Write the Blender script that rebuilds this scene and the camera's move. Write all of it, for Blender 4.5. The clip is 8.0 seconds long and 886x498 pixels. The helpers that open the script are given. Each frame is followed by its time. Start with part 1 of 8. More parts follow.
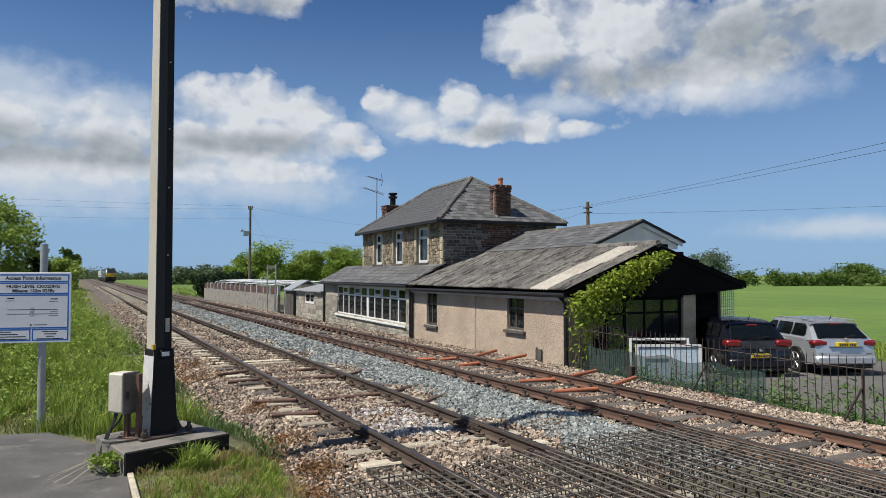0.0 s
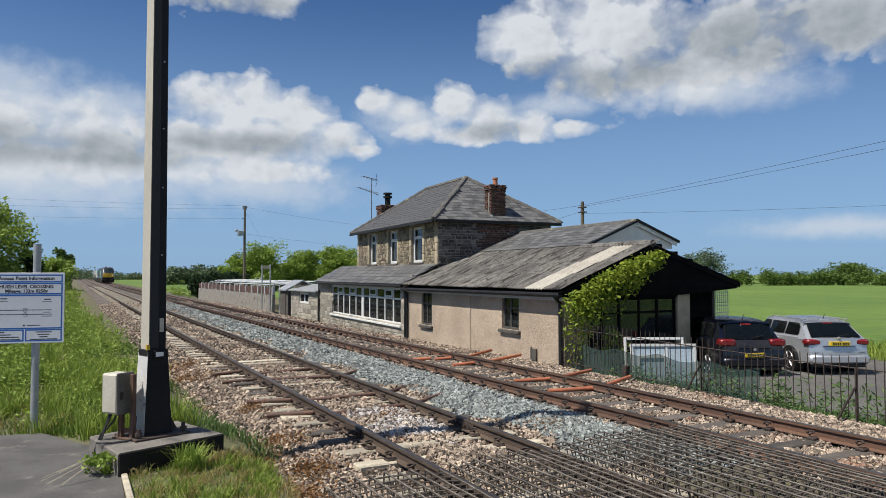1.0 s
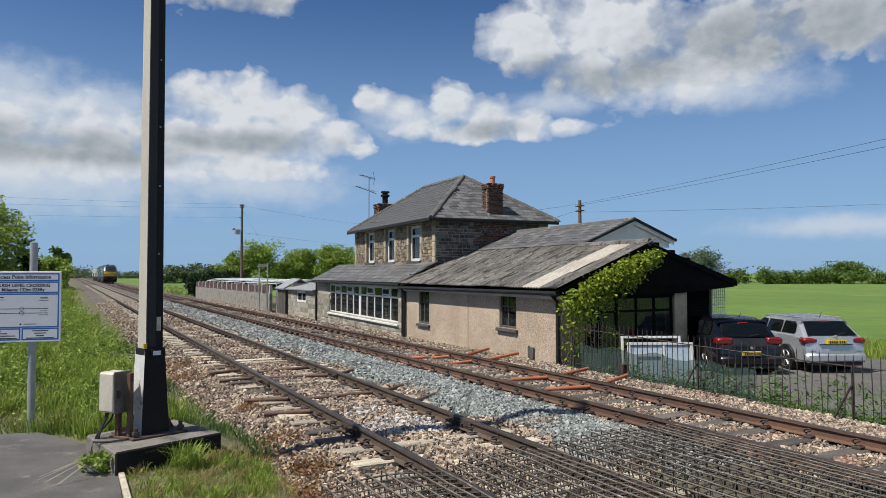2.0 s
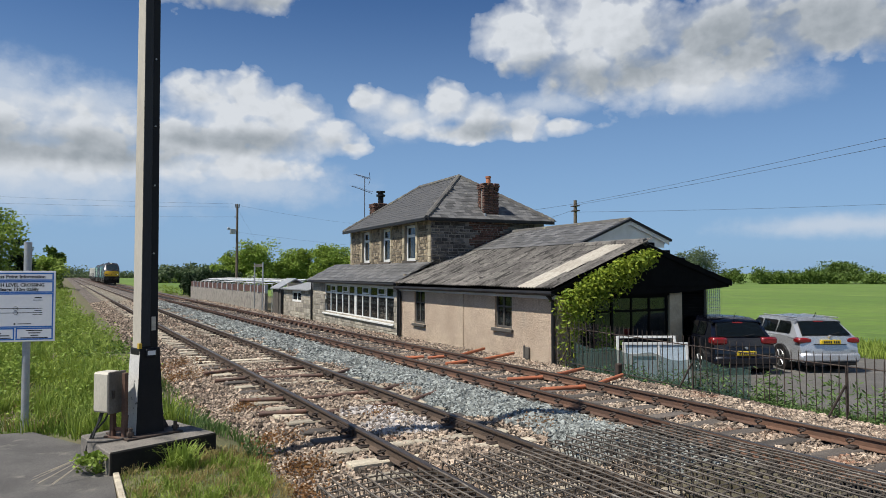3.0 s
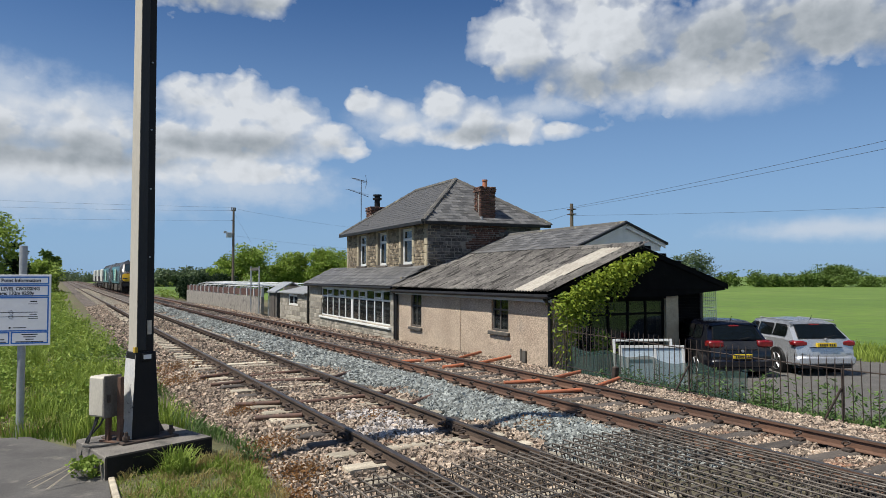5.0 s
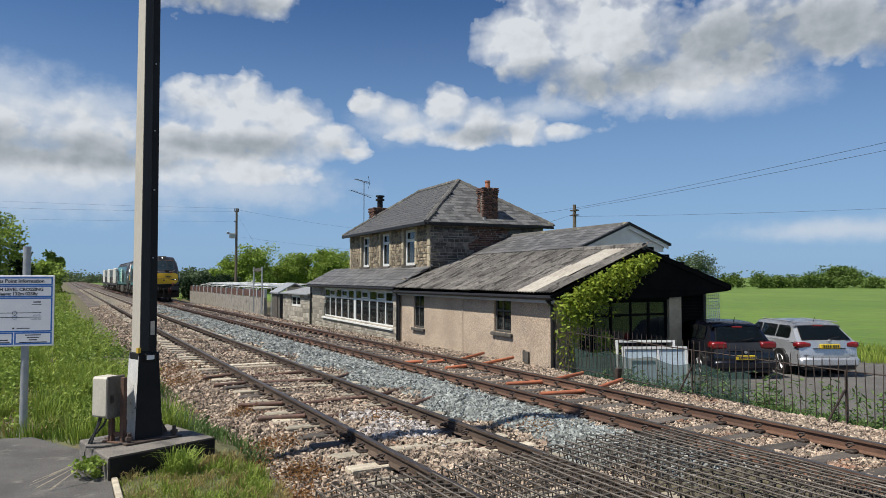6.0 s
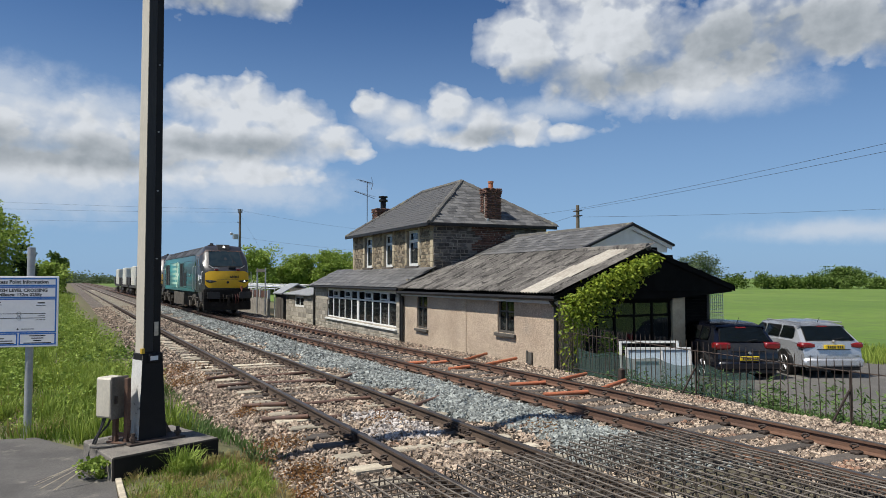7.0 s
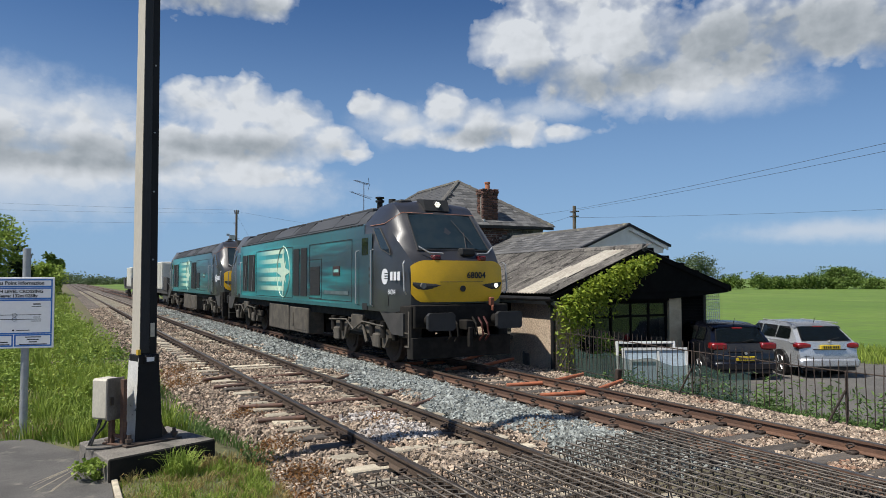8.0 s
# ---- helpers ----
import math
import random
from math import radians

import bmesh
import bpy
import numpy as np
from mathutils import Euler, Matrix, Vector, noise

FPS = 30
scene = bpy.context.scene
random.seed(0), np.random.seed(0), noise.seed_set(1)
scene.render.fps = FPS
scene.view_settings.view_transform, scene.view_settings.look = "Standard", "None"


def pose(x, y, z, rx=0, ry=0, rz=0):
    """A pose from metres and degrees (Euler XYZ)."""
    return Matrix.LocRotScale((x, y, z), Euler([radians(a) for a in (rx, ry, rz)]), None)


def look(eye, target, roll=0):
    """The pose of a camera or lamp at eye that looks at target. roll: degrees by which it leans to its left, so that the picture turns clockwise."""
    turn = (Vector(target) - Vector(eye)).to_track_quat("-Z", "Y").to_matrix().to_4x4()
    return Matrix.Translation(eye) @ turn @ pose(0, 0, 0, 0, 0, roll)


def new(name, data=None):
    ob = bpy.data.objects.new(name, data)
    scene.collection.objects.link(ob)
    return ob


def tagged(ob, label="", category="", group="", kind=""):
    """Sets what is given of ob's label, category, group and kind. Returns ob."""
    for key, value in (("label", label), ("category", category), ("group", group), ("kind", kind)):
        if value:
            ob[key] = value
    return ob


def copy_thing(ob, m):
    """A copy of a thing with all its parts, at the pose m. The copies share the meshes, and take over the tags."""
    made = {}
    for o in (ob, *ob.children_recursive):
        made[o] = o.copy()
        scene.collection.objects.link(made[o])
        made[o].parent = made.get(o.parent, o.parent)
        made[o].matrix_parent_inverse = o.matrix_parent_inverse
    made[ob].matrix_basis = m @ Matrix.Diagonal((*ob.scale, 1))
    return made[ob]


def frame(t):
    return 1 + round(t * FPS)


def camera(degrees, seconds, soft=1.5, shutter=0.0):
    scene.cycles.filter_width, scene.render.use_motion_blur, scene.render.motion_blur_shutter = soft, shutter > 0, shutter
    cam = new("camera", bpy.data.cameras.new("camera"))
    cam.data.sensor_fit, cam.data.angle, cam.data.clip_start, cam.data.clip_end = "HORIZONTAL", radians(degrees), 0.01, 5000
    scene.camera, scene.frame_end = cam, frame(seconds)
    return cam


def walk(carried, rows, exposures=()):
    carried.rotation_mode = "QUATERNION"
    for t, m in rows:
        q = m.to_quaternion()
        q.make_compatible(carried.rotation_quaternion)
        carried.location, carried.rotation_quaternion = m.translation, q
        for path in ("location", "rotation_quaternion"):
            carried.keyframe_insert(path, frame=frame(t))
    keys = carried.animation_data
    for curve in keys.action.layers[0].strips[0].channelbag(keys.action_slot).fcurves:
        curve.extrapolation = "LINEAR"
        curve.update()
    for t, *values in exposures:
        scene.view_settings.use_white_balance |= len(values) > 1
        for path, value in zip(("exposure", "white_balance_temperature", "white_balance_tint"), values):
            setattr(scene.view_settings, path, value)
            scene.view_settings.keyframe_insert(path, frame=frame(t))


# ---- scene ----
# ---------------------------------------------------------------- camera
YAW0 = 27.36          # heading off the rails, degrees
EYE = (0.0, 0.0, 2.02)
cam = camera(64.2, 8.0, soft=0.6)


def aim(yaw, pitch, roll):
    return Matrix.Translation(EYE) @ pose(0, 0, 0, 0, 0, -(YAW0 + yaw)) @ pose(0, 0, 0, 90 + pitch) @ pose(0, 0, 0, 0, 0, roll)


CAMERA_ROWS = [
    (0.0, 0.0, 2.108, 0.0), (0.5, 0.215, 2.107, -0.008), (1.0, 0.416, 2.092, -0.06), (1.5, 0.506, 2.021, -0.08),
    (3.0, 0.98, 1.968, -0.03), (3.5, 1.174, 2.02, -0.036), (4.0, 1.3, 2.092, -0.02), (4.5, 1.31, 2.176, -0.07),
    (6.0, 1.037, 2.32, -0.04), (6.5, 0.9, 2.325, -0.063), (7.0, 0.779, 2.375, -0.064), (7.5, 0.835, 2.405, -0.076),
    (8.0, 1.045, 2.433, -0.12)]
walk(cam, [(t, aim(y, p, r)) for t, y, p, r in CAMERA_ROWS])

# ---------------------------------------------------------------- light
SUN_AZ, SUN_EL = radians(-88.0), radians(58.0)     # azimuth from +y towards +x
scene.view_settings.exposure = 0.25
sun_data = bpy.data.lights.new("sun", "SUN")
sun_data.energy, sun_data.angle, sun_data.color = 5.0, radians(0.53), (1.0, 0.95, 0.86)
sun_lamp = new("sun", sun_data)
to_sun = Vector((math.sin(SUN_AZ) * math.cos(SUN_EL), math.cos(SUN_AZ) * math.cos(SUN_EL), math.sin(SUN_EL)))
sun_lamp.matrix_world = look(to_sun * 50, (0, 0, 0))


class Nodes:
    """Short hand for building node trees."""

    def __init__(self, tree):
        self.tree = tree
        tree.nodes.clear()

    def node(self, kind, **values):
        n = self.tree.nodes.new(kind)
        for key, value in values.items():
            setattr(n, key, value)
        return n

    def put(self, socket, value):
        if isinstance(value, bpy.types.NodeSocket):
            self.tree.links.new(value, socket)
        elif value is not None:
            socket.default_value = value

    def math(self, op, a, b=None, c=None, clamp=False):
        n = self.node("ShaderNodeMath", operation=op, use_clamp=clamp)
        for s, v in zip(n.inputs, (a, b, c)):
            self.put(s, v)
        return n.outputs[0]

    def noise(self, vector, scale, detail=4.0, rough=0.55, distort=0.0):
        n = self.node("ShaderNodeTexNoise")
        self.put(n.inputs["Vector"], vector)
        n.inputs["Scale"].default_value, n.inputs["Detail"].default_value = scale, detail
        n.inputs["Roughness"].default_value, n.inputs["Distortion"].default_value = rough, distort
        return n.outputs["Fac"]

    def step(self, value, lo, hi, a=0.0, b=1.0):
        n = self.node("ShaderNodeMapRange", interpolation_type="SMOOTHSTEP")
        self.put(n.inputs["Value"], value)
        for k, v in zip(("From Min", "From Max", "To Min", "To Max"), (lo, hi, a, b)):
            n.inputs[k].default_value = v
        return n.outputs["Result"]

    def mix(self, fac, a, b, blend="MIX"):
        n = self.node("ShaderNodeMix", data_type="RGBA", blend_type=blend)
        self.put(n.inputs["Factor"], fac)
        for s, v in ((n.inputs[6], a), (n.inputs[7], b)):
            self.put(s, (*v, 1) if isinstance(v, tuple) and len(v) == 3 else v)
        return n.outputs[2]


# sky: azimuth and height of each cloud mass in degrees, its half widths
CLOUDS = [(9.6, 13.2, 3.0, 2.6), (12.6, 13.6, 3.2, 2.4), (16.0, 12.4, 3.4, 2.2), (19.4, 10.8, 2.8, 1.6), (21.2, 10.0, 1.6, 0.6), (14.0, 10.6, 6.5, 2.2), (8.0, 10.0, 6.0, 2.4),
          (1.0, 10.4, 7.0, 2.0), (-4.5, 10.2, 6.0, 2.6), (5.0, 8.4, 9.0, 1.5), (-3.0, 8.2, 9.0, 1.8), (12.0, 8.4, 6.5, 1.2), (-7.0, 8.0, 8.0, 2.2),
          (22.3, 13.7, 1.6, 1.3), (24.4, 13.2, 1.8, 1.2), (25.4, 11.6, 2.4, 0.9), (28.6, 13.6, 2.0, 1.8), (31.6, 12.6, 2.8, 1.9), (34.8, 11.8, 2.4, 1.2), (29.6, 11.2, 3.4, 0.9), (38.6, 11.6, 2.2, 0.7),
          (33.2, 19.2, 2.6, 2.4), (36.0, 17.6, 3.4, 2.6), (39.5, 16.2, 4.0, 2.6), (43.5, 15.4, 4.2, 2.6), (47.5, 15.2, 4.0, 2.6), (51.5, 15.6, 3.4, 2.2), (42, 19, 7.5, 3.8), (50, 18, 7, 3), (57, 17.6, 7, 2.6), (64, 17, 7, 2.4), (40, 24, 9, 5), (60, 26, 12, 5),
          # last four masses: unseen behind the viewer, added to brighten walls facing -y
          (9.0, 22.0, 5.4, 2.2), (14.4, 21.0, 2.4, 1.4), (-20, 12, 9, 4), (84, 18, 10, 5), (-55, 25, 14, 7), (120, 30, 24, 10), (160, 26, 26, 11), (-165, 30, 26, 11), (-120, 30, 18, 8)]
GREY = [(36.4, 15.9, 3.2, 1.1), (40.5, 15.1, 4.2, 1.2), (45, 15.8, 3.6, 1.3), (50, 17.4, 5, 2.2), (56, 17.2, 6, 2.4), (63, 16.8, 7, 2.4), (1, 9.0, 7, 1.2), (-5, 9.0, 5, 1.4), (12, 10.2, 6, 0.9), (31.8, 11.6, 2.6, 0.7), (11, 20.6, 5, 0.9)]
VEIL = [(-6, 13.0, 8.5, 2.2), (1.5, 12.4, 5.5, 1.5), (-2, 7.0, 14, 3.0), (13, 7.0, 8, 1.8), (37, 13.4, 4, 1.0), (50, 13.6, 7, 1.5), (58, 3.4, 8, 0.9), (66, 3.8, 6, 1.0), (25, 12.4, 4, 1.6)]


def build_sky():
    world = bpy.data.worlds.new("sky")
    scene.world = world
    world.use_nodes = True
    n = Nodes(world.node_tree)
    coord = n.node("ShaderNodeTexCoord").outputs["Generated"]
    xyz = n.node("ShaderNodeSeparateXYZ")
    n.put(xyz.inputs[0], coord)
    az = n.math("MULTIPLY", n.math("ARCTAN2", xyz.outputs[0], xyz.outputs[1]), 57.2958)
    el = n.math("MULTIPLY", n.math("ARCSINE", xyz.outputs[2]), 57.2958)

    def spot(da, de):
        c = n.node("ShaderNodeCombineXYZ")
        n.put(c.inputs[0], n.math("ADD", az, da))
        n.put(c.inputs[1], n.math("MULTIPLY", n.math("ADD", el, de), 1.25))
        return c.outputs[0]

    def puffs(v):
        """Heaped cauliflower relief of the clouds, about -0.5 to 0.5."""
        warp = n.node("ShaderNodeVectorMath", operation="MULTIPLY_ADD")
        w = n.node("ShaderNodeTexNoise")
        n.put(w.inputs["Vector"], v)
        w.inputs["Scale"].default_value, w.inputs["Detail"].default_value = 0.55, 4.0
        n.put(warp.inputs[0], w.outputs["Color"])
        warp.inputs[1].default_value = (1.7, 1.7, 0.0)
        n.put(warp.inputs[2], v)
        total = None
        for scale, gain in ((0.34, 0.62), (0.95, 0.32), (2.4, 0.09)):
            vo = n.node("ShaderNodeTexVoronoi", feature="SMOOTH_F1")
            vo.inputs["Scale"].default_value, vo.inputs["Smoothness"].default_value = scale, 0.45
            n.put(vo.inputs["Vector"], warp.outputs[0])
            bit = n.math("MULTIPLY", n.math("SUBTRACT", 0.42, vo.outputs["Distance"]), gain * 1.6)
            total = bit if total is None else n.math("ADD", total, bit)
        return n.math("ADD", total, n.math("MULTIPLY", n.math("SUBTRACT", n.noise(v, 1.6, 6.0, 0.58), 0.5), 0.32))

    def field(rows, a, e):
        total = None
        for ca, ce, ra, re in rows:
            dx = n.math("DIVIDE", n.math("SUBTRACT", a, ca), ra)
            dy = n.math("DIVIDE", n.math("SUBTRACT", e, ce), re)
            d = n.math("SUBTRACT", 1.0, n.math("SQRT", n.math("MULTIPLY_ADD", dx, dx, n.math("MULTIPLY", dy, dy))))
            total = d if total is None else n.math("SMOOTH_MAX", total, d, 0.25)
        return total
    here = spot(0.0, 0.0)
    broad = n.noise(here, 0.22, 4.0, 0.55)
    az2 = n.math("ADD", az, n.math("MULTIPLY", n.math("SUBTRACT", broad, 0.5), 3.0))
    relief = puffs(here)
    body = n.math("ADD", field(CLOUDS, az2, el), n.math("MULTIPLY_ADD", relief, 0.62, 0.14))
    soft = n.step(n.noise(spot(40.0, 7.0), 0.30, 3.0, 0.5), 0.36, 0.62, 0.30, 0.90)
    cover = n.math("DIVIDE", n.math("ADD", body, 0.04), soft, clamp=True)
    cover = n.math("POWER", cover, 0.8)
    veil = n.step(n.math("ADD", field(VEIL, az2, el), n.math("MULTIPLY", n.math("SUBTRACT", n.noise(here, 0.5, 8.0, 0.6), 0.5), 1.1)), -0.35, 0.9, 0.0, 0.74)
    haze = n.step(el, 25.0, -1.0, 0.0, 0.74)
    slope = n.math("SUBTRACT", puffs(spot(-0.45, 0.5)), relief)
    shade = n.math("ADD", field(GREY, az2, el), n.math("MULTIPLY", n.math("SUBTRACT", broad, 0.5), 1.2))
    shade = n.math("ADD", n.step(shade, -0.75, 0.70, 0.0, 0.86), n.math("MULTIPLY", slope, 0.46))
    shade = n.math("ADD", shade, n.step(body, 0.25, 1.3, 0.0, 0.10), clamp=True)
    tone = n.mix(shade, (0.68, 0.715, 0.76), (0.325, 0.365, 0.405))
    sky = n.node("ShaderNodeTexSky", sky_type="NISHITA", sun_disc=False)
    sky.sun_elevation, sky.sun_rotation = SUN_EL, SUN_AZ
    sky.air_density, sky.dust_density, sky.ozone_density, sky.altitude = 1.0, 0.6, 2.2, 0
    blue = n.mix(haze, n.mix(1.0, sky.outputs[0], (0.035, 0.055, 0.080), "MULTIPLY"), (0.31, 0.49, 0.75))
    blue = n.mix(veil, blue, (0.60, 0.66, 0.74))
    back = n.node("ShaderNodeBackground")
    n.put(back.inputs[0], n.mix(n.math("MULTIPLY", cover, n.step(el, 4.6, 8.0, 0.0, 1.0)), blue, tone))
    back.inputs[1].default_value = 0.84
    n.put(n.node("ShaderNodeOutputWorld").inputs[0], back.outputs[0])


build_sky()

# ---------------------------------------------------------------- materials


SHADE_SCALE = 0.87       # every base colour cut by this to deepen the shade against the raised exposure


def mat(name, c1, c2=None, rough=0.8, metal=0.0, scale=3.0, fine=40.0, bump=0.15, grain=0.25, spread=(0.35, 0.65), stretch=(1, 1, 1),
        c3=None, cover3=(0.6, 0.75), scale3=1.0, vary=0.0, islands=0.0, spec=0.5, coat=0.0, depth=0.01):
    """A worn surface: two colours in patches, fine grain, relief; c3 a third colour in stains; vary: by object; islands: by loose piece."""
    c1, c2, c3 = (c and tuple(SHADE_SCALE * x for x in c) for c in (c1, c2, c3))
    m = bpy.data.materials.new(name)
    m.use_nodes = True
    n = Nodes(m.node_tree)
    coord = n.node("ShaderNodeTexCoord").outputs["Object"]
    mp = n.node("ShaderNodeMapping")
    n.put(mp.inputs[0], coord)
    mp.inputs["Scale"].default_value = stretch
    info = n.node("ShaderNodeObjectInfo").outputs["Random"]
    n.put(mp.inputs["Location"], n.math("MULTIPLY", info, 17.0 if vary else 0.0))
    v = mp.outputs[0]
    big = n.noise(v, scale, 5.0, 0.6)
    small = n.noise(v, fine, 3.0, 0.6)
    col = n.mix(n.step(big, *spread), c1, c2 or tuple(min(1, x * 0.75) for x in c1))
    if c3:
        col = n.mix(n.step(n.noise(v, scale3, 6.0, 0.65), *cover3), col, c3)
    g = n.step(small, 0.2, 0.8, 1 - grain, 1 + grain)
    if vary:
        g = n.math("MULTIPLY", g, n.step(info, 0.0, 1.0, 1 - vary, 1 + vary))
    if islands:
        isl = n.node("ShaderNodeNewGeometry").outputs["Random Per Island"]
        g = n.math("MULTIPLY", g, n.math("MULTIPLY_ADD", isl, 2 * islands, 1 - islands))
    col = n.mix(1.0, col, g, "MULTIPLY")
    b = n.node("ShaderNodeBsdfPrincipled")
    n.put(b.inputs["Base Color"], col)
    n.put(b.inputs["Roughness"], n.step(small, 0.2, 0.8, max(0.03, rough - 0.1), min(1, rough + 0.1)))
    b.inputs["Metallic"].default_value, b.inputs["Specular IOR Level"].default_value = metal, spec
    b.inputs["Coat Weight"].default_value = coat
    b.inputs["Coat Roughness"].default_value = 0.06
    if bump:
        bp = n.node("ShaderNodeBump")
        bp.inputs["Strength"].default_value, bp.inputs["Distance"].default_value = bump, depth
        n.put(bp.inputs["Height"], n.math("ADD", small, n.math("MULTIPLY", big, 0.6)))
        n.put(b.inputs["Normal"], bp.outputs[0])
    n.put(n.node("ShaderNodeOutputMaterial").inputs[0], b.outputs[0])
    return m


def leaf_mat(name, c1, c2, islands=0.35):
    """Leaves: light passes through them a little."""
    m = bpy.data.materials.new(name)
    m.use_nodes = True
    n = Nodes(m.node_tree)
    isl = n.node("ShaderNodeNewGeometry").outputs["Random Per Island"]
    coord = n.node("ShaderNodeTexCoord").outputs["Object"]
    col = n.mix(n.math("ADD", n.math("MULTIPLY", isl, 0.6), n.math("MULTIPLY", n.noise(coord, 0.9, 3), 0.5)), c1, c2)
    d, t, mx = n.node("ShaderNodeBsdfPrincipled"), n.node("ShaderNodeBsdfTranslucent"), n.node("ShaderNodeMixShader")
    n.put(d.inputs["Base Color"], col)
    d.inputs["Roughness"].default_value, d.inputs["Specular IOR Level"].default_value = 0.6, 0.25
    n.put(t.inputs[0], col)
    mx.inputs[0].default_value = 0.27
    n.put(mx.inputs[1], d.outputs[0])
    n.put(mx.inputs[2], t.outputs[0])
    n.put(n.node("ShaderNodeOutputMaterial").inputs[0], mx.outputs[0])
    return m


def glow_mat(name, color, strength):
    m = bpy.data.materials.new(name)
    m.use_nodes = True
    n = Nodes(m.node_tree)
    e = n.node("ShaderNodeEmission")
    e.inputs[0].default_value, e.inputs[1].default_value = (*color, 1), strength
    n.put(n.node("ShaderNodeOutputMaterial").inputs[0], e.outputs[0])
    return m


def glass_mat(name, tint, alpha=0.75, rough=0.04):
    """A window pane: part mirror, part see-through."""
    m = bpy.data.materials.new(name)
    m.use_nodes = True
    n = Nodes(m.node_tree)
    g, t, mx = n.node("ShaderNodeBsdfPrincipled"), n.node("ShaderNodeBsdfTransparent"), n.node("ShaderNodeMixShader")
    g.inputs["Base Color"].default_value = (*tint, 1)
    g.inputs["Roughness"].default_value, g.inputs["IOR"].default_value = rough, 1.5
    g.inputs["Specular IOR Level"].default_value = 0.8
    mx.inputs[0].default_value = alpha
    n.put(mx.inputs[1], t.outputs[0])
    n.put(mx.inputs[2], g.outputs[0])
    n.put(n.node("ShaderNodeOutputMaterial").inputs[0], mx.outputs[0])
    return m


